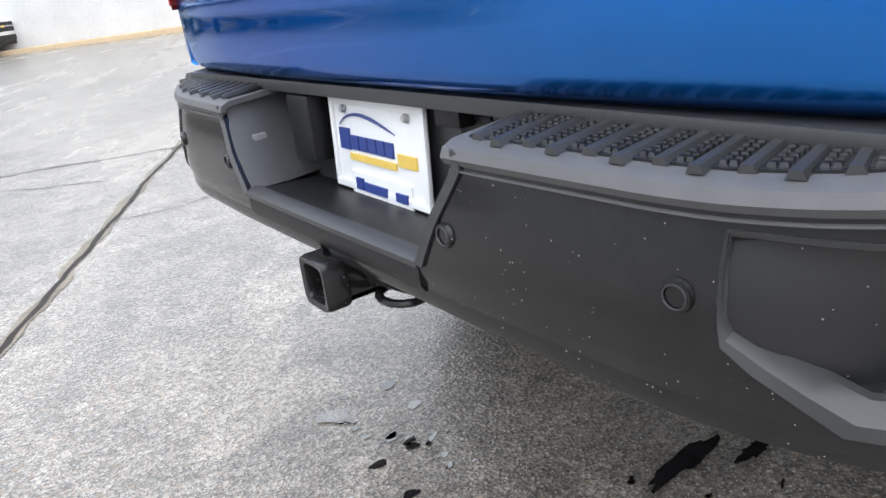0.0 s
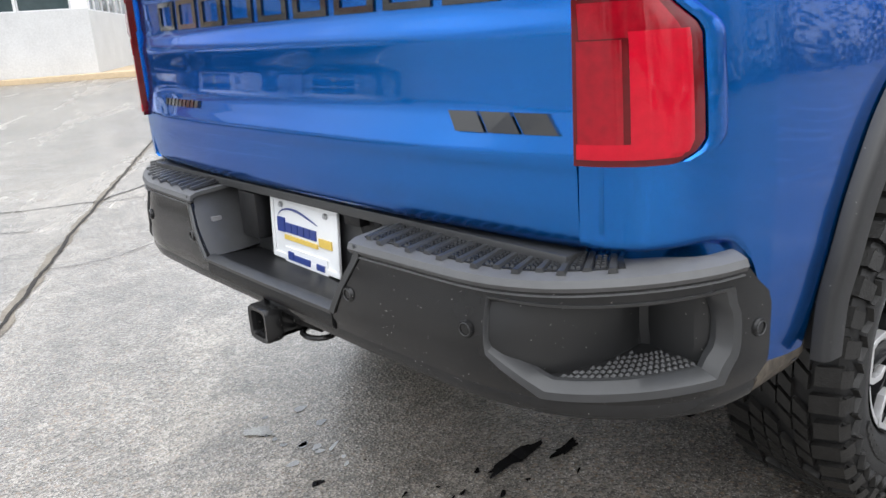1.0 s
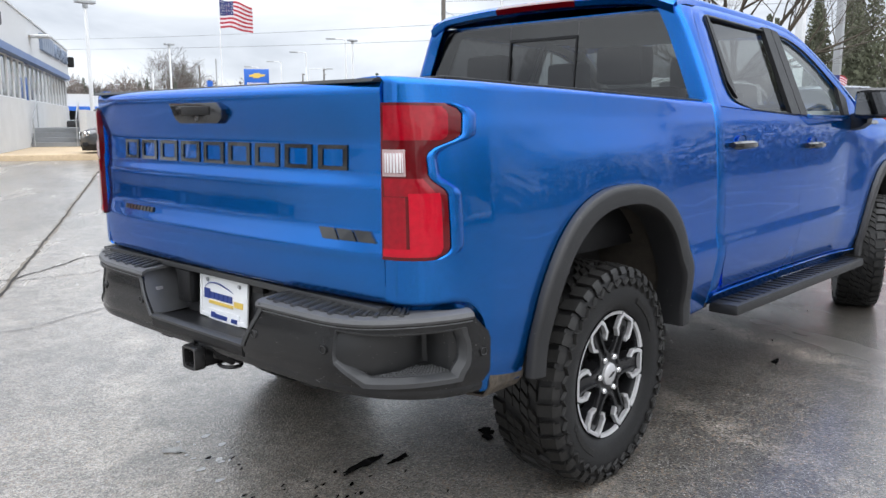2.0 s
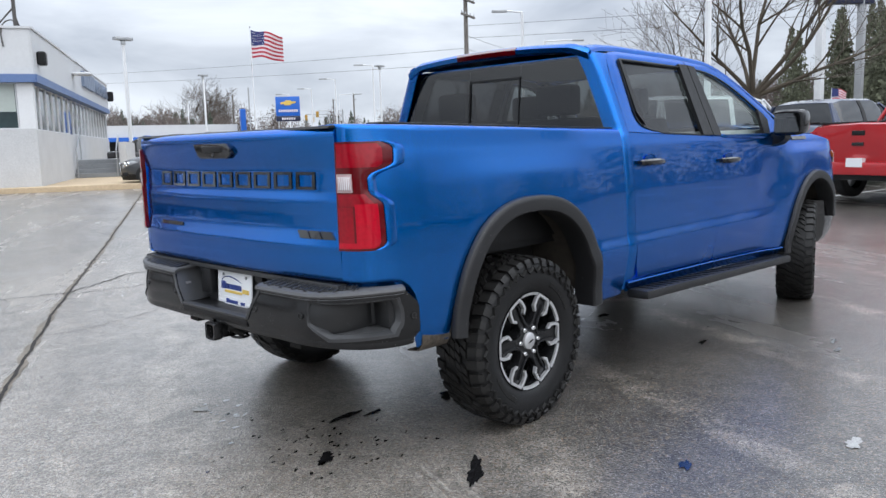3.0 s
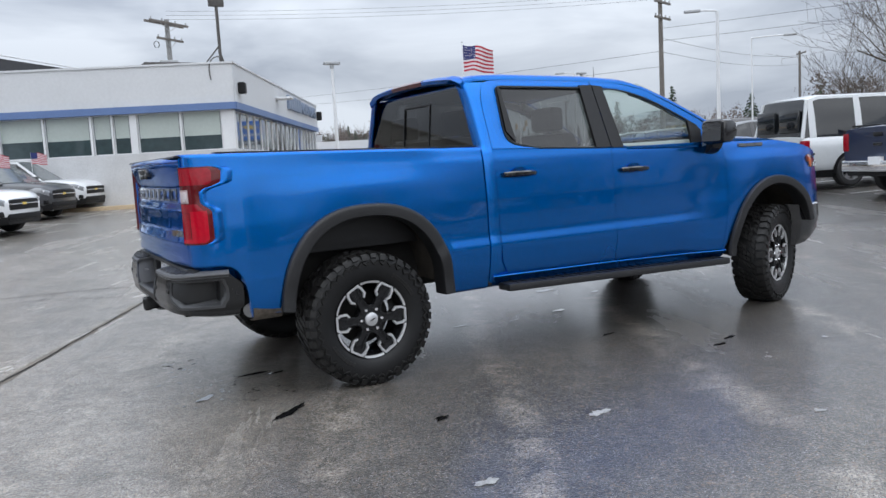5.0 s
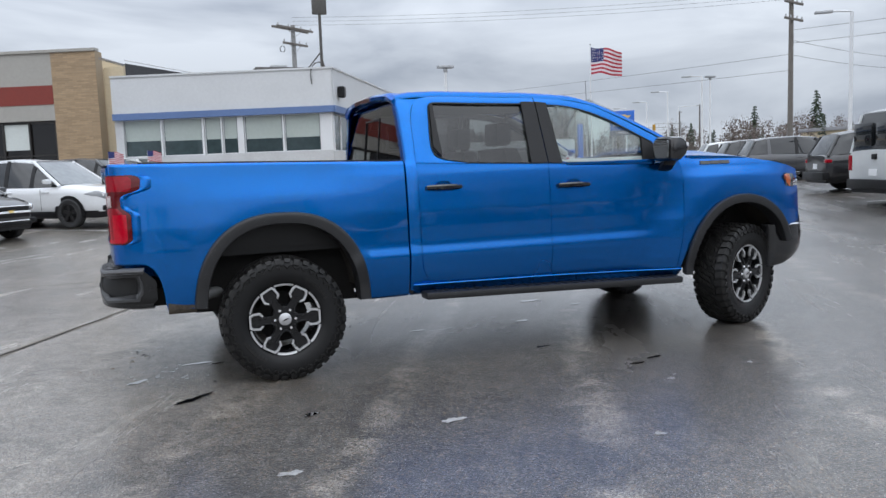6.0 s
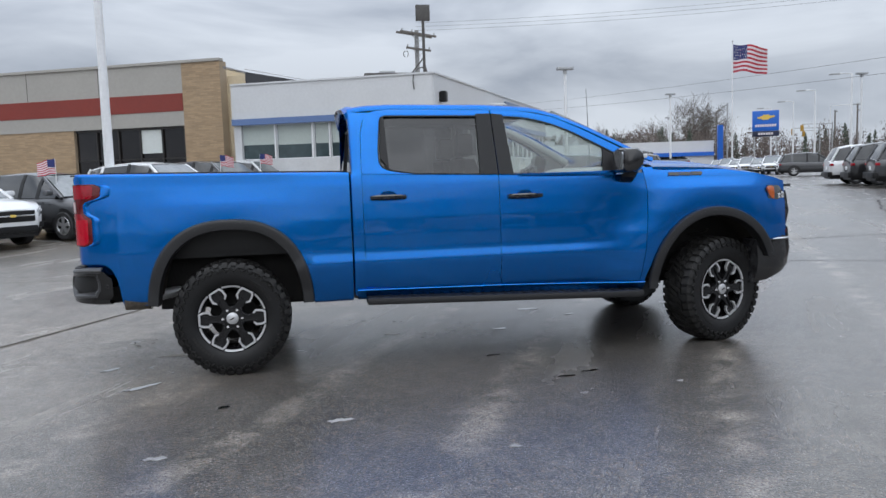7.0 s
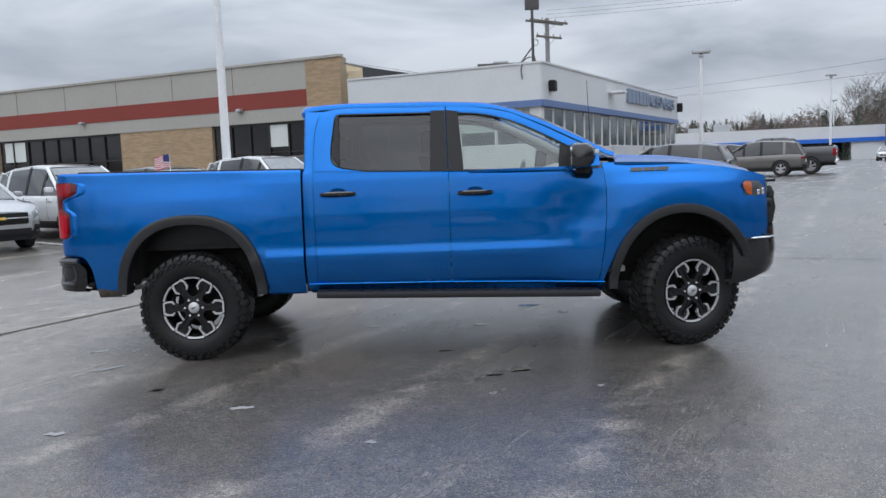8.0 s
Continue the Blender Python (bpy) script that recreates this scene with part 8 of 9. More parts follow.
vehicle("suv", "grey SUV parked across the lane", "car", "suv", GREY_PAINT, 37.2, 45.4, -30)
for k in range(7):
    vehicle("car", "pale car in the far row", "car", "suv" if k % 2 else "hatch", WHITE_PAINT if k not in (2, 5) else SILVER_PAINT, 41.5 + 0.9 * k, 55 + 3.5 * k, -125, group="far car row")
HEAD_S = 152
vehicle("suv", "grey-brown boxy SUV with a roof rack", "car", "suv", TAUPE_PAINT, 16.4, 31.6, HEAD_S)
vehicle("pickup_truck", "dark green-grey pickup truck with silver wheels", "pickup truck", "pickup", GREY_PAINT, 18.4, 34.0, HEAD_S)
vehicle("hatchback", "dark grey car near the white building", "car", "hatch", GREY_PAINT, 8.8, 18.6, 150)
vehicle("suv", "black SUV near the building", "car", "suv", BLACK_PAINT, 15.6, 36.6, HEAD_S)

# a row on the other side of the lot, mirrored in the truck's flank
for k, (p_, kind, word) in enumerate(((WHITE_PAINT, "suv", "white SUV"), (BLACK_PAINT, "suv", "black SUV"), (SILVER_PAINT, "hatch", "silver hatchback"), (WHITE_PAINT, "pickup", "white pickup truck"), (GREY_PAINT, "suv", "dark grey SUV"), (WHITE_PAINT, "suv", "white SUV"), (BLACK_PAINT, "pickup", "black pickup truck"))):
    vehicle("parked_" + word.split()[-1].lower(), word + " parked across the lot", "car", kind, p_, -7.0 + 4.6 * k, -22.5 - 0.5 * k, 75, group="cars across the lot")

# parking lines on the lot
def line(x0, y0, x1, y1, w=0.10):
    d = Vector((x1 - x0, y1 - y0)).normalized()
    n = Vector((-d.y, d.x)) * w / 2
    rows = []
    for k in spread(0, 1, 7):
        x, y = x0 + (x1 - x0) * k, y0 + (y1 - y0) * k
        rows.append([(x - n.x, y - n.y, ground_z(x, y) + 0.006), (x + n.x, y + n.y, ground_z(x, y) + 0.006)])
    return face_out(sheet(rows), (0, 0, -300))


hx, hy = math.cos(radians(HEAD_W)), math.sin(radians(HEAD_W))
for k, (x, y) in enumerate(((-0.2, 16.4), (-1.9, 13.6), (-3.6, 11.0), (-5.2, 8.7), (-6.6, 6.4))):
    tagged(finish(line(x, y, x - 4.6 * hx, y - 4.6 * hy), "parking_line", LINE_PAINT), "worn white painted parking line", "parking line", kind="structure")
for k in range(5):
    x, y = 11.2 + 1.25 * k, 16.0 + 2.6 * k
    tagged(finish(line(x, y, x + 2.0, y + 0.45), "parking_line", LINE_PAINT), "worn white painted parking line", "parking line", kind="structure")
for k in range(4):
    x, y = 13.2 + 1.1 * k, 2.5 + 2.9 * k
    tagged(finish(line(x - 0.3, y - 0.4, x + 4.5, y - 1.9), "parking_line", LINE_PAINT), "worn white painted parking line", "parking line", kind="structure")

# ---- poles, wires, flags and signs ----
POLE_WHITE = material("white_pole_paint", (0.72, 0.73, 0.74), 0.5, vary=0.08, scale=3)
WOOD_POLE = material("weathered_pole_wood", (0.16, 0.145, 0.13), 0.9, vary=0.25, scale=4, bump=0.4, bump_scale=30)
WIRE = material("weathered_wire", (0.17, 0.175, 0.185), 0.6, vary=0.05)
FLAG_WHITE = material("flag_white_cloth", (0.68, 0.64, 0.66), 0.8, vary=0.08, scale=6)
FLAG_RED = material("flag_red_cloth", (0.42, 0.03, 0.05), 0.8, vary=0.1, scale=6)
FLAG_BLUE = material("flag_blue_cloth", (0.025, 0.035, 0.14), 0.8, vary=0.1, scale=6)
SIGN_BLUE = material("blue_sign_face", (0.012, 0.12, 0.52), 0.35, vary=0.06, scale=3)
SIGN_NAVY = material("dark_sign_face", (0.012, 0.018, 0.05), 0.35, vary=0.06, scale=3)


def lamp_post(x, y, top, arm=None, thick=0.12, wide=0.5):
    z = ground_z(x, y)
    p_ = thing("lamp_post", "tall white lot lamp post with a flat lamp head", "lamp post", "lot lamp posts")
    part("pole", tube([(x, y, z), (x, y, top - 0.05)], [thick, thick * 0.72], 10), POLE_WHITE, p_)
    part("base", tube([(x, y, z), (x, y, z + 0.45)], thick * 2.3, 12), STEP_GREY, p_)
    if arm is None:
        part("lamp_head", box(x - wide, x + wide, y - 0.2, y + 0.2, top - 0.06, top + 0.12, bevel=0.03), STEEL, p_)
        part("neck", box(x - 0.1, x + 0.1, y - 0.1, y + 0.1, top - 0.3, top - 0.06, bevel=0.02), STEEL, p_)
    else:
        part("arm", tube([(x, y, top - 0.05), (x + arm[0] * 0.5, y + arm[1] * 0.5, top + 0.02), (x + arm[0], y + arm[1], top + 0.03)], 0.05, 8), POLE_WHITE, p_)
        part("lamp_head", box(-0.45, 0.45, -0.16, 0.16, -0.08, 0.06, bevel=0.03, m=pose(x + arm[0], y + arm[1], top + 0.03, 0, 0, math.degrees(math.atan2(arm[1], arm[0])))), STEEL, p_)
    return p_


lamp_post(-4.80, 16.39, 9.2, thick=0.135)
lamp_post(16.43, 39.83, 7.5)
lamp_post(39.2, 72.3, 9.0)
for x, y in ((35.1, 26.8), (47.9, 55.4), (54.4, 69.6), (61.0, 83.2), (64.6, 93.6)):
    lamp_post(x, y, 9.0, arm=(-1.1, 0.85))
lamp_post(21.8, 8.64, 9.4, thick=0.115)
lamp_post(49.4, 56.1, 9.0)
lamp_post(57.3, 110.0, 9.0)
lamp_post(47.6, 34.5, 9.0, arm=(2.2, -1.6), thick=0.07)
lamp_post(72.2, 91.5, 9.0, arm=(2.4, -1.8), thick=0.07)


POLE_GREY = material("silvered_pole_wood", (0.27, 0.27, 0.265), 0.9, vary=0.2, scale=4, bump=0.4, bump_scale=30)


def utility_pole(x, y, top, thick=0.17, bars=1, turn=0.0, reach=1.15, wood=WOOD_POLE):
    z = ground_z(x, y)
    u_ = thing("utility_pole", "weathered wooden utility pole with cross arms", "utility pole", "utility poles")
    part("pole", tube([(x, y, z), (x, y, top)], [thick, thick * 0.75], 10), wood, u_)
    for k in range(bars):
        m = pose(x, y, top - 0.25 - 1.0 * k, 0, 0, turn)
        half = reach if k == 0 else min(reach, 1.15)
        for dy in ((-0.20, 0.20) if reach > 1.2 and k == 0 else (-0.17,)):
            part("cross_arm", box(-half, half, dy - 0.055, dy + 0.055, -0.065, 0.065, m=m), WOOD_POLE, u_)
        for d in (-0.91, -0.35, 0.35, 0.91):
            part("insulator", tube([tuple(m @ Vector((d * half, -0.17, 0.06))), tuple(m @ Vector((d * half, -0.17, 0.22)))], 0.045, 8), STEEL, u_)
        if reach > 1.2:
            for d in (-1, 1):
                part("arm_brace", tube([tuple(m @ Vector((d * 0.45 * half, -0.17, -0.06))), tuple(m @ Vector((0, -0.16, -0.50)))], 0.02, 6), STEEL, u_)
    return u_


utility_pole(37.1, 33.2, 11.0, 0.18, 2, 20)
lu = utility_pole(8.3, 46.4, 11.0, 0.19, 2, 38, 1.7, POLE_GREY)
loop = [(7.45 + 0.16 * math.cos(a), 45.7, 9.35 + 0.20 * math.sin(a)) for a in spread(0, math.tau, 13)]
part("cable_coil", tube(loop, 0.025, 6), PLASTIC_DARK, lu, "loop of spare black cable")
part("coil_hanger", tube([(7.45, 45.7, 9.53), (7.5, 45.72, 9.72)], 0.015, 6), STEEL, lu)
utility_pole(76.6, 51.5, 11.0, 0.16, 1, 60)
utility_pole(97.1, 118.3, 11.5, 0.18, 2, 40)
utility_pole(104.8, 134.7, 11.5, 0.18, 1, 40)
utility_pole(70, 118, 10.5, 0.16, 0, 40)


def wires(a, b, offsets, sag, radius=0.018):
    w = thing("overhead_wire", "thin dark sagging overhead wires", "overhead wire")
    for dz in offsets:
        pts = []
        for k in spread(0, 1, 17):
            pts.append((a[0] + (b[0] - a[0]) * k, a[1] + (b[1] - a[1]) * k, a[2] + dz + (b[2] - a[2]) * k - sag * 4 * k * (1 - k)))
        part("wire", tube(pts, radius, 5), WIRE, w)
    return w


wires((37.1, 33.2, 6.64), (27.0, 145.0, 12.9), (0.0, 1.0), 0.7, 0.014)
wires((37.1, 33.2, 7.6), (76.6, 51.5, 9.6), (0.0, 0.9), 0.5, 0.016)
wires((37.1, 33.2, 11.0), (8.3, 46.4, 11.0), (0.0, 0.25, 0.5), 0.35, 0.009)
wires((37.1, 33.2, 8.3), (60.0, -20.0, 9.0), (0.0, 0.8), 0.6, 0.014)


def flag(parent, origin, width, height, turn, ripple=0.06):
    """A flag of thirteen stripes with a starred canton, rippling from its hoist."""
    m = pose(*origin, 0, 0, turn)

    def pt(u, v, lift=0.0):
        return m @ Vector((u * width, ripple * width * math.sin(u * 7 + v * 1.5) * (0.3 + u) + lift, -v * height * (1 - 0.06 * u) - (0.10 * u + 0.16 * u * u) * height - 0.03 * height * math.sin(u * 9 + v * 2)))

    for k in range(13):
        rows = [[pt(u, v) for u in spread(0, 1, 13)] for v in (k / 13, (k + 0.5) / 13, (k + 1) / 13)]
        part("stripe", sheet(rows), FLAG_RED if k % 2 == 0 else FLAG_WHITE, parent, solid=0.006, offset=0.0)
    for lift in (-0.012, 0.012):
        canton = part("canton", sheet([[pt(u, v, lift) for u in spread(0, 0.42, 7)] for v in spread(0, 7 / 13, 6)]), FLAG_BLUE, parent, solid=0.003, offset=0.0)
        if width > 1.0:
            for r in range(5):
                for c in range(6):
                    u, v = 0.035 + 0.065 * c + (0.03 if r % 2 else 0), 0.05 + 0.10 * r
                    part("star", sheet([[pt(u, v, lift * 1.6), pt(u + 0.026, v, lift * 1.6)], [pt(u, v + 0.036, lift * 1.6), pt(u + 0.026, v + 0.036, lift * 1.6)]]), FLAG_WHITE, canton)


fp = thing("flagpole", "tall white flagpole with a rippling striped flag", "flagpole")
part("pole", tube([(58.8, 93.7, 0.4), (58.8, 93.7, 18.0)], [0.14, 0.06], 10), POLE_WHITE, fp)
part("ball", lathe([(0.0, -0.12), (0.1, -0.06), (0.12, 0), (0.1, 0.06), (0, 0.12)], 12, m=pose(58.8, 93.7, 18.1)), STEEL, fp)
flag(fp, (58.9, 93.7, 17.7), 4.3, 3.7, -38, 0.11)
mast2 = thing("flagpole", "bare grey flagpole beside the big flag", "flagpole")
part("pole", tube([(59.5, 96.2, 0.4), (59.5, 96.2, 10.0)], 0.10, 8), STEEL, mast2)

for x, y, z, t in ((-1.98, 17.9, 1.78, -20), (-0.97, 20.9, 1.88, -10), (-5.02, 12.35, 1.62, 165), (16.0, 2.9, 1.95, -30)):
    cf = thing("window_flag", "small striped flag clipped to a car window", "flag", "car window flags")
    part("staff", tube([(x, y, z - 0.30), (x, y, z + 0.38)], 0.008, 6), POLE_WHITE, cf)
    flag(cf, (x, y, z + 0.38), 0.42 if z < 4 else 1.0, 0.34 if z < 4 else 0.7, t, 0.05)

# blue dealer sign on two legs: plain shapes for its lettering
def facing(x, y):
    """The turn that faces a sign to the middle of the walk."""
    return math.degrees(math.atan2(y + 5, x - 0)) - 90


dx, dy = 56.8, 85.5
sm = pose(dx, dy, 1.46, 0, 0, facing(dx, dy)) @ Matrix.Diagonal((0.84, 1.0, 0.86, 1.0))
sgn = thing("dealer_sign", "blue and black dealer sign with a gold emblem", "sign")
part("face", box(0.0, 3.75, -0.2, 0.2, 4.65, 7.6, bevel=0.05, m=sm), SIGN_BLUE, sgn)
part("name_panel", box(0.0, 3.75, -0.2, 0.2, 3.85, 4.63, bevel=0.05, m=sm), SIGN_NAVY, sgn)
em = bmesh.new()
prism([(0.75, 6.45), (1.35, 6.45), (1.35, 6.28), (2.25, 6.28), (2.40, 6.45), (3.10, 6.62), (3.15, 6.85), (2.40, 6.85), (2.40, 7.02), (1.55, 7.02), (1.40, 6.85), (0.70, 6.68)], "y", -0.25, -0.205, bm=em)
bmesh.ops.transform(em, matrix=sm, verts=em.verts[:])
part("emblem", em, PRINT_GOLD, sgn)
for k in range(9):
    part("letter_block", box(0.42 + 0.335 * k, 0.68 + 0.335 * k, -0.24, -0.205, 5.25, 5.62, m=sm), FLAG_WHITE, sgn)
for k in range(6):
    part("letter_block", box(0.85 + 0.36 * k, 1.12 + 0.36 * k, -0.24, -0.205, 4.08, 4.40, m=sm), FLAG_WHITE, sgn)
for k in (0.25, 3.3):
    part("leg", box(k, k + 0.2, -0.1, 0.1, -1.25, 3.85, m=sm), STEEL, sgn)

# far service building with a blue stripe and a blue pylon
svc = thing("service_building", "long low white service building with a blue stripe", "building")
SV0, SVA = Vector((36.0, 104.0, 0)), Vector((0.965, -0.262, 0))
SVO = Vector((-0.262, -0.965, 0))
part("wall", wall_box(SV0, SVA, SVO, -34, 23.2, -10, 0, 2.9, 4.9), WHITE_METAL, svc)
part("blue_stripe", wall_box(SV0, SVA, SVO, -14, 23.2, 0.0, 0.3, 2.75, 3.3), SIGN_BLUE, svc)
part("back_wall", wall_box(SV0, SVA, SVO, -34, 23.2, -10, -6, 0.3, 2.9), DARK_CLAD, svc)
for s in (-13.5, -4.5, 4.5, 12.0):
    part("column", wall_box(SV0, SVA, SVO, s, s + 0.7, -0.8, 0.0, 0.3, 2.9), WHITE_METAL, svc)
part("end_wall", wall_box(SV0, SVA, SVO, 19.2, 23.2, -6, 0, 0.3, 2.9), WHITE_METAL, svc)
part("low_wall", wall_box(SV0, SVA, SVO, -34, -14, -4, 0.05, 0.3, 3.6), WHITE_BRICK, svc)
part("pylon", wall_box(SV0, SVA, SVO, 23.6, 24.3, 0.2, 0.9, 0.3, 7.0, bevel=0.05), SIGN_BLUE, svc, "tall blue entrance pylon")
for s, h_ in ((-9.0, 0.9), (-1.5, 0.7), (2.0, 1.1)):
    part("roof_unit", wall_box(SV0, SVA, SVO, s, s + 2.2, -5, -3, 4.9, 4.9 + h_, bevel=0.05), STEEL, svc)
for x, y, w, d, h, mat_, label in ((95, 80, 14, 8, 4.5, CREAM, "far tan flat-roofed house"),):
    b_ = thing("far_building", label, "building")
    part("wall", box(x - w / 2, x + w / 2, y - d / 2, y + d / 2, 0.3, h), mat_, b_)
    part("roof", box(x - w / 2 - 0.3, x + w / 2 + 0.3, y - d / 2 - 0.3, y + d / 2 + 0.3, h, h + 0.5, bevel=0.05), ROOF_GREY, b_)
    for k in range(3):
        part("window", box(x - w / 2 + 1.5 + 3.2 * k, x - w / 2 + 2.8 + 3.2 * k, y - d / 2 - 0.03, y - d / 2 + 0.1, 1.6, 2.9), WINDOW, b_)
# tall sign post behind the trucks
tp = thing("sign_post", "tall pale steel sign post with a dark sign", "sign")
part("post", box(46.9, 47.5, 13.6, 14.0, 0.4, 10.5, bevel=0.03), POLE_WHITE, tp)
part("post", box(49.0, 49.5, 12.0, 12.4, 0.4, 10.5, bevel=0.03), STEEL, tp)
part("panel", box(-0.2, 0.2, -1.8, 1.8, 0, 1.4, bevel=0.04, m=pose(48.3, 12.9, 8.8, 0, 0, 50)), SIGN_NAVY, tp)
SIGNAL_YELLOW = material("faded_yellow_signal", (0.42, 0.24, 0.03), 0.6, vary=0.15, scale=4)
# traffic signals far down the road
for x, y in ((76, 99), (84, 108), (70, 88)):
    tl = thing("traffic_signal", "yellow traffic signal on a span pole", "traffic signal", "traffic signals")
    part("pole", tube([(x, y, 0.4), (x, y, 6.6)], 0.09, 8), STEEL, tl)
    part("arm", tube([(x, y, 6.4), (x - 3.0, y + 2.2, 6.5)], 0.06, 6), STEEL, tl)
    part("signal_box", box(x - 3.17, x - 2.83, y + 2.0, y + 2.3, 5.55, 6.4, bevel=0.04), SIGNAL_YELLOW, tl)

# ---- trees ----
BARK = material("brown_grey_bark", (0.070, 0.056, 0.040), 0.95, vary=0.3, scale=5, bump=0.5, bump_scale=25)
TWIG = material("thin_bare_twigs", (0.105, 0.088, 0.074), 0.95, vary=0.25, scale=3)
EVERGREEN = material("dark_evergreen_needles", (0.030, 0.048, 0.026), 0.9, vary=0.5, scale=1.5)


def bare_tree(name, x, y, height, trunk_r, seed, fork=0.16, limbs_=None, levels=5, tips=0.006, rise=0.35):
    """A leafless tree: a short trunk, long limbs that bend upwards and branch all along into fine twigs."""
    rnd = random.Random(seed)
    z = ground_z(x, y)
    tree = thing(name, "large leafless tree with wide forked limbs", "tree")
    limbs, twigs = bmesh.new(), bmesh.new()

    def grow(p, d, length, r, level):
        n = (7, 7, 5, 4, 3, 3)[min(level, 5)]
        pts, rad, dirs = [p], [r], [d]
        q, dd = p.copy(), d.copy()
        for k in range(n):
            dd = (dd + Vector((rnd.uniform(-1, 1), rnd.uniform(-1, 1), rnd.uniform(-0.6, 0.6))) * 0.20 + Vector((0, 0, 0.07 * rise * 2))).normalized()
            q = q + dd * length / n
            pts.append(q.copy())
            dirs.append(dd.copy())
            rad.append(max(tips, r * (1 - 0.80 * (k + 1) / n)))
        tube([tuple(v) for v in pts], rad, 8 if level < 2 else (5 if level < 3 else 3), bm=limbs if level < 3 else twigs, caps=False)
        if level >= levels:
            return
        kids = (0, 8, 6, 5, 4, 3)[min(level, 5)]
        for k in range(kids):
            i = min(n, max(1, int(n * (0.25 + 0.75 * (k + rnd.random()) / kids) + 0.5)))
            side = Vector((rnd.uniform(-1, 1), rnd.uniform(-1, 1), rnd.uniform(-0.3, 0.7))).normalized()
            nd = (dirs[i] * 0.75 + side * 0.75).normalized()
            grow(pts[i], nd, length * rnd.uniform(0.42, 0.68), max(tips, rad[i] * rnd.uniform(0.50, 0.72)), level + 1)

    top = Vector((x, y, z + height * fork))
    tube([(x, y, z - 0.1), (x + 0.02, y, z + height * fork * 0.5), tuple(top)], [trunk_r * 1.25, trunk_r * 1.02, trunk_r * 1.05], 12, bm=limbs)
    for az, el, share in limbs_ or [(rnd.uniform(0, 360), rnd.uniform(40, 80), rnd.uniform(0.6, 0.8)) for _ in range(7)]:
        a, e = radians(az), radians(el)
        grow(top - Vector((0, 0, trunk_r * 0.5)), Vector((math.cos(a) * math.cos(e), math.sin(a) * math.cos(e), math.sin(e))), height * share, trunk_r * (0.26 + 0.20 * share), 1)
    part("trunk", limbs, BARK, tree, "thick brown-grey trunk and limbs")
    part("branchwork", twigs, TWIG, tree, "fine bare twigs")
    return tree


# limbs: bearing, rise and length as a share of the height
bare_tree("bare_tree", 38.4, 14.1, 14.0, 0.36, 11, 0.215, [(113, 10, 0.36), (112, 26, 0.42), (122, 48, 0.48), (20, 78, 0.66), (200, 70, 0.62), (290, 60, 0.62), (295, 40, 0.58), (288, 22, 0.5), (60, 50, 0.5)], 4)
bare_tree("bare_tree", 87.0, 160.5, 13.0, 0.36, 5, 0.18, [(150, 62, 0.66), (30, 75, 0.7), (155, 38, 0.58), (340, 62, 0.66), (340, 38, 0.58), (250, 80, 0.7), (160, 20, 0.5), (335, 22, 0.5), (150, 50, 0.64), (345, 50, 0.64), (240, 60, 0.66), (60, 60, 0.66)], 4, tips=0.020, rise=0.3)
bare_tree("bare_tree", 37.5, 19.2, 5.2, 0.11, 8, 0.22, None, 3, tips=0.007, rise=0.6)
bare_tree("bare_tree", 49.0, 118.0, 5.5, 0.16, 9, 0.2, None, 4, tips=0.014, rise=0.5)
bare_tree("bare_tree", 66.0, 120.0, 6.5, 0.2, 15, 0.2, None, 4, tips=0.014, rise=0.5)


def conifer(x, y, height, wide, seed, bm):
    rnd = random.Random(seed)
    z = 0.4
    tube([(x, y, z), (x, y, z + height * 0.95)], [0.16, 0.03], 6, bm=bm)
    tiers = int(height * 2.0)
    for k in range(tiers):
        f = k / tiers
        zz = z + height * (0.14 + 0.84 * f)
        r = wide * (1 - f) ** 0.8 + 0.15
        for j in range(11):
            a = rnd.uniform(0, math.tau)
            rr = r * rnd.uniform(0.55, 1.1)
            c, s = math.cos(a), math.sin(a)
            w = 0.32 + 0.25 * rr * rnd.uniform(0.4, 0.8)
            p0 = bm.verts.new((x, y, zz + 0.25))
            p1 = bm.verts.new((x + c * rr - s * w * 0.5, y + s * rr + c * w * 0.5, zz - 0.35 * rr + rnd.uniform(-0.2, 0.2)))
            p2 = bm.verts.new((x + c * rr * 1.1, y + s * rr * 1.1, zz - 0.25 * rr))
            p3 = bm.verts.new((x + c * rr + s * w * 0.5, y + s * rr - c * w * 0.5, zz - 0.35 * rr + rnd.uniform(-0.2, 0.2)))
            bm.faces.new((p0, p1, p2))
            bm.faces.new((p0, p2, p3))


for x, y, h, w, sd in ((92, 98, 9.5, 1.6, 3), (99, 92, 11.5, 2.0, 7), (104, 80, 9.0, 2.4, 8), (110, 72, 9.5, 2.6, 9), (75, 18, 10, 2.6, 17), (78, 10, 11, 2.8, 18), (82, 4, 12, 3.0, 19)):
    bm = bmesh.new()
    conifer(x, y, h, w, sd, bm)
    tree = thing("evergreen_tree", "dark evergreen conifer beside the road", "tree", "roadside evergreens")
    part("crown", bm, EVERGREEN, tree)

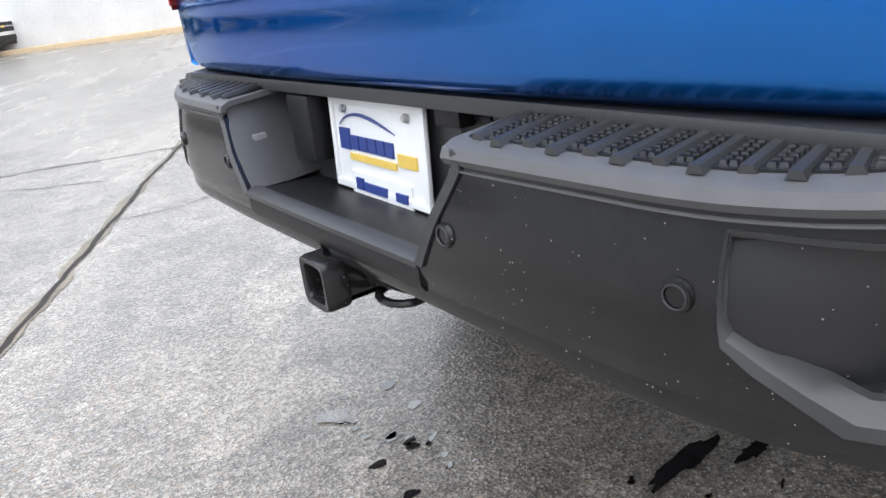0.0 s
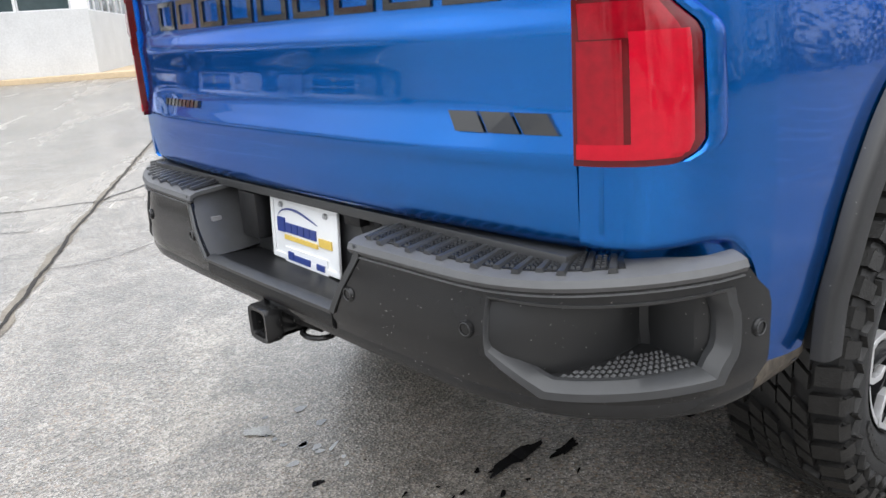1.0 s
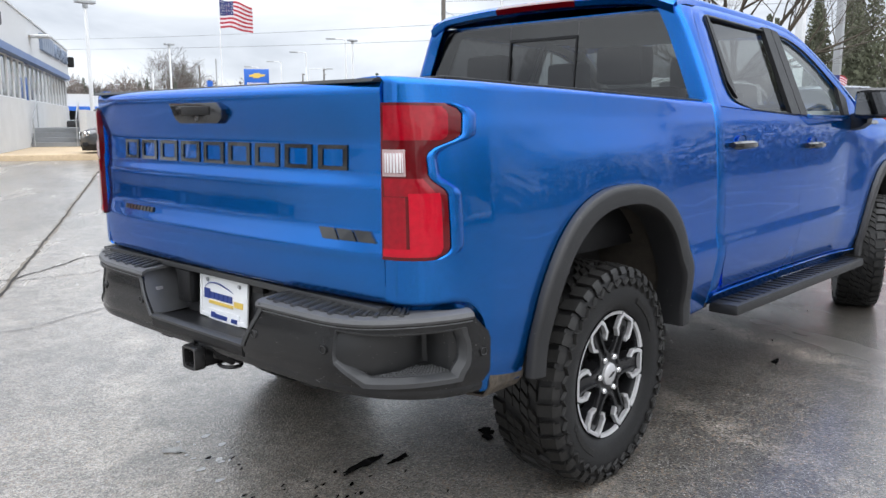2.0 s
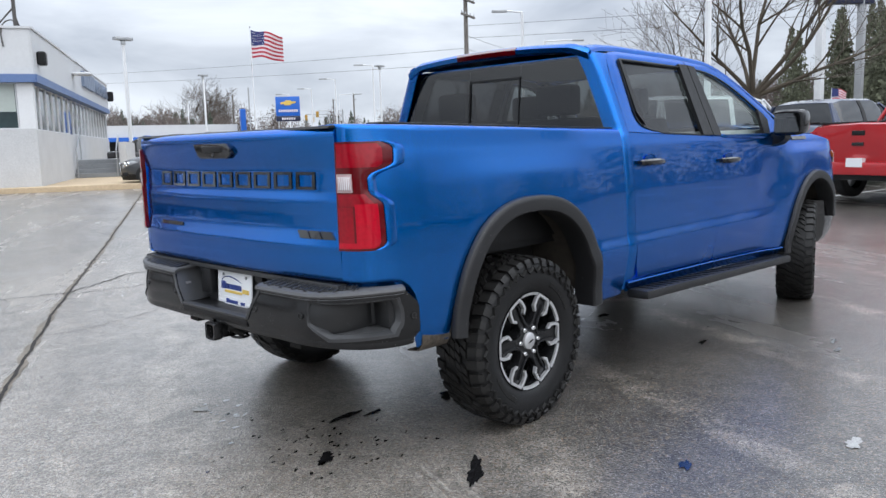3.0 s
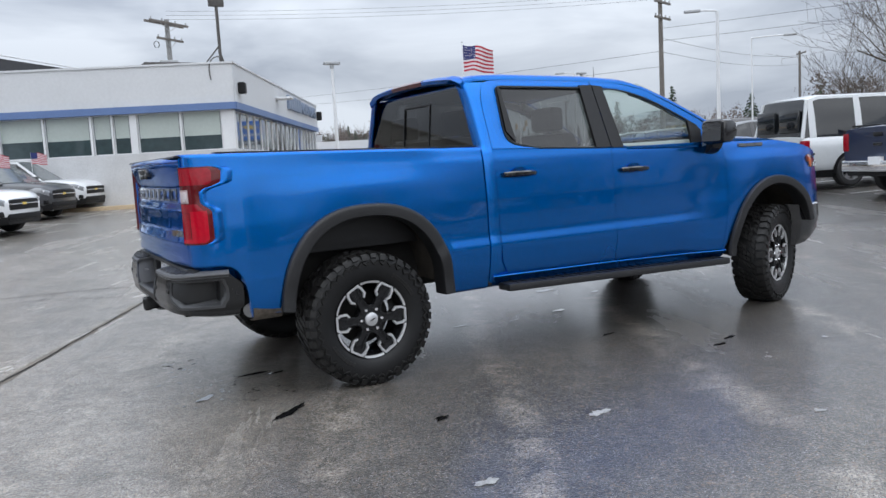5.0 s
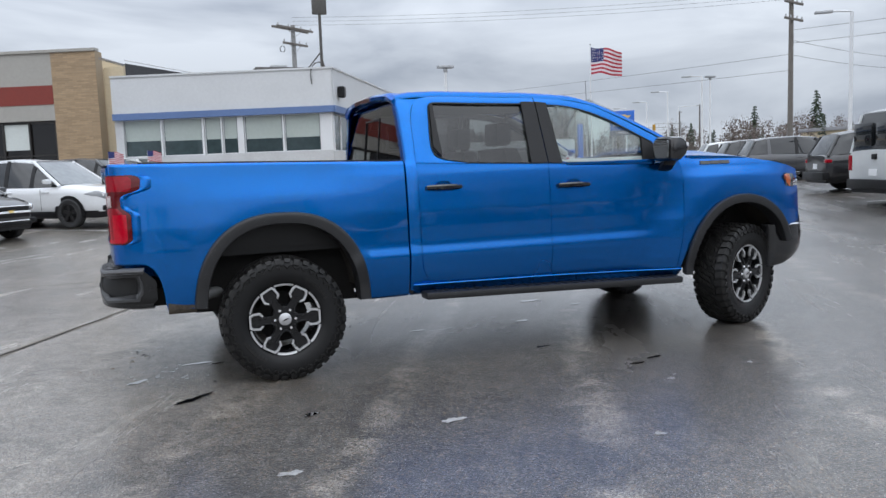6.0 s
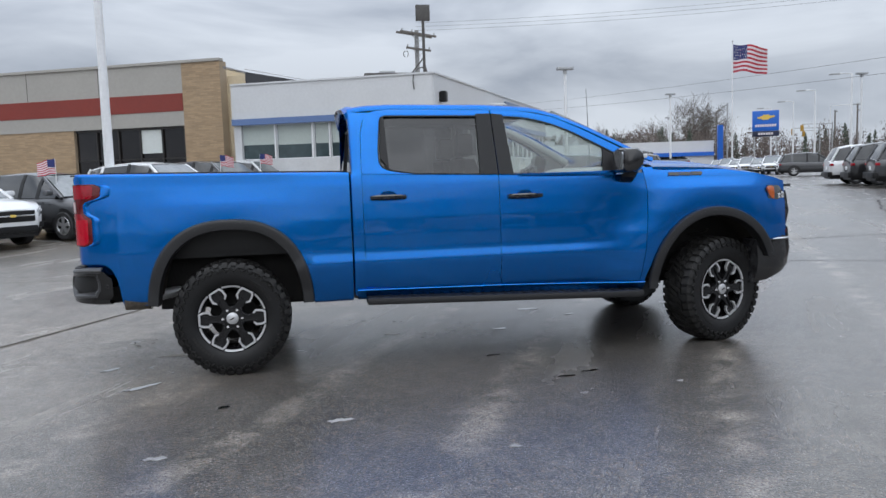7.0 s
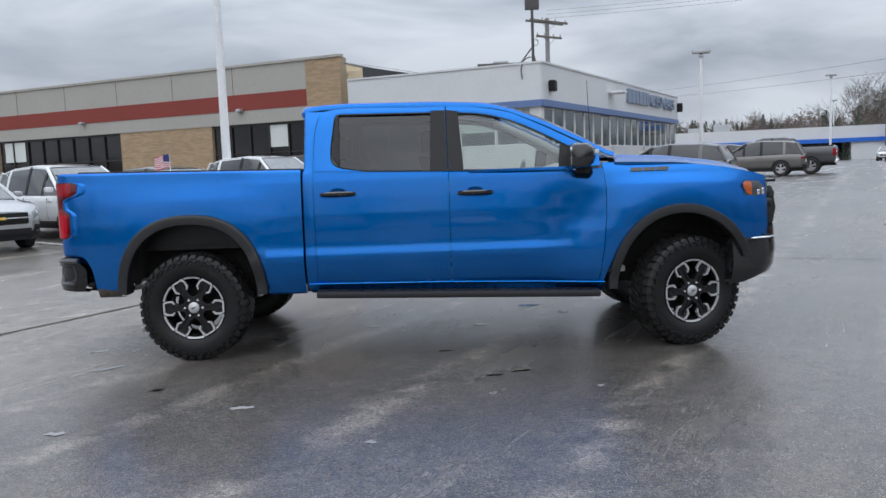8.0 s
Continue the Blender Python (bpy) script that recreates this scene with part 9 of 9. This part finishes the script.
# far woods, all round the lot
def woods(name, mat_, label, count, seed, rows, hmin, hmax, slim, pieces=380, fine=1.0):
    """A band of crowns: dense clumps of twigs or needles below, a loose fringe above."""
    rnd = random.Random(seed)
    verts, faces = [], []

    def leaf(cx, cy, cz, s0, s1):
        n = len(verts)
        q = rnd.uniform(0, math.tau)
        ux, uy = math.cos(q) * s0, math.sin(q) * s0
        lx, ly = rnd.uniform(-0.5, 0.5) * s1, rnd.uniform(-0.5, 0.5) * s1
        verts.extend([(cx - ux, cy - uy, cz - s1 * rnd.uniform(0.3, 1)), (cx + ux * rnd.uniform(0.4, 1), cy + uy, cz - s1), (cx + ux * 0.8 + lx, cy + uy * 0.8 + ly, cz + s1 * rnd.uniform(0.2, 1)), (cx - ux * rnd.uniform(0.1, 0.7) + lx, cy - uy * 0.5 + ly, cz + s1)])
        faces.append((n, n + 1, n + 2, n + 3))

    for k in range(count):
        a, d = rnd.uniform(*rows[0]), rnd.uniform(*rows[1])
        x, y = d * math.sin(a), -5 + d * math.cos(a)
        h = rnd.uniform(hmin, hmax)
        w = h * (0.20 if slim else 0.36)
        for j in range(pieces):
            f = rnd.random() ** 0.9
            r = w * (1.05 - f) ** (0.9 if slim else 0.45) * rnd.uniform(0.1, 1.0)
            t = rnd.uniform(0, math.tau)
            sz = fine * h * rnd.uniform(0.009, 0.026) * (1.4 - 0.8 * f)
            leaf(x + r * math.cos(t), y + r * math.sin(t), 0.2 + h * (0.02 + 0.90 * f), sz, sz * rnd.uniform(0.6, 1.2))
        for j in range(0 if slim else 90):
            t, r = rnd.uniform(0, math.tau), w * rnd.uniform(0, 0.9)
            leaf(x + r * math.cos(t), y + r * math.sin(t), 0.2 + h * rnd.uniform(0.70, 1.02) * (1 - 0.18 * (r / w) ** 2), h * 0.0016, h * rnd.uniform(0.012, 0.034))
    me = bpy.data.meshes.new(name)
    me.from_pydata(verts, [], faces)
    me.materials.append(mat_)
    tagged(new(name, me), label, "woods", kind="stuff")


# brown lightened and greyed to stand in for the haze of distance
HAZED_BROWN = material("hazed_brown_woods", (0.150, 0.122, 0.108), 0.95, vary=0.3, scale=0.6, island=0.28)
FAR_GREEN = material("far_evergreen_woods", (0.075, 0.092, 0.068), 0.95, vary=0.3, scale=0.6, island=0.28)
CONIFER = material("olive_conifer_needles", (0.105, 0.112, 0.072), 0.95, vary=0.3, scale=0.8, island=0.35)
woods("far_woods", HAZED_BROWN, "far band of brown leafless woods", 620, 22, ((-math.pi, math.pi), (150, 215)), 5.5, 8.5, False)
woods("far_woods", FAR_GREEN, "far band of dark evergreen woods", 260, 21, ((-math.pi, math.pi), (165, 230)), 6.0, 9.0, True)
woods("roadside_woods", HAZED_BROWN, "brown leafless woods behind the road", 230, 23, ((0.28, 1.9), (122, 148)), 5.0, 8.0, False)
woods("roadside_woods", FAR_GREEN, "dark evergreen trees behind the road", 60, 24, ((0.30, 1.9), (118, 150)), 4.5, 7.5, True)
woods("roadside_woods", HAZED_BROWN, "brown leafless woods behind the service building", 120, 26, ((0.02, 0.50), (124, 150)), 5.6, 7.8, False)
woods("roadside_woods", FAR_GREEN, "rounded evergreen trees behind the service building", 75, 27, ((0.02, 0.50), (124, 150)), 5.6, 8.2, True)
woods("roadside_thicket", HAZED_BROWN, "brown leafless trees behind the truck row", 170, 28, ((0.92, 1.55), (66, 86)), 4.2, 7.0, False, 520, 0.75)
woods("roadside_thicket", FAR_GREEN, "evergreen trees behind the truck row", 18, 29, ((1.05, 1.6), (60, 80)), 4.5, 7.5, True, 1100, 0.6)
woods("roadside_conifers", CONIFER, "tall ragged conifers behind the bare tree", 13, 30, ((1.15, 1.36), (58, 72)), 8.0, 12.0, True, 2200, 0.5)
woods("roadside_thicket", HAZED_BROWN, "low brown thicket along the road", 120, 25, ((0.62, 1.9), (95, 120)), 2.0, 4.0, False)
# unseen woods added behind the camera to darken what the truck mirrors
woods("unseen_lot_woods", HAZED_BROWN, "brown leafless woods added unseen behind the lot to darken reflections", 110, 31, ((1.80, 4.30), (44, 62)), 7.0, 11.0, False, 420, 0.8)
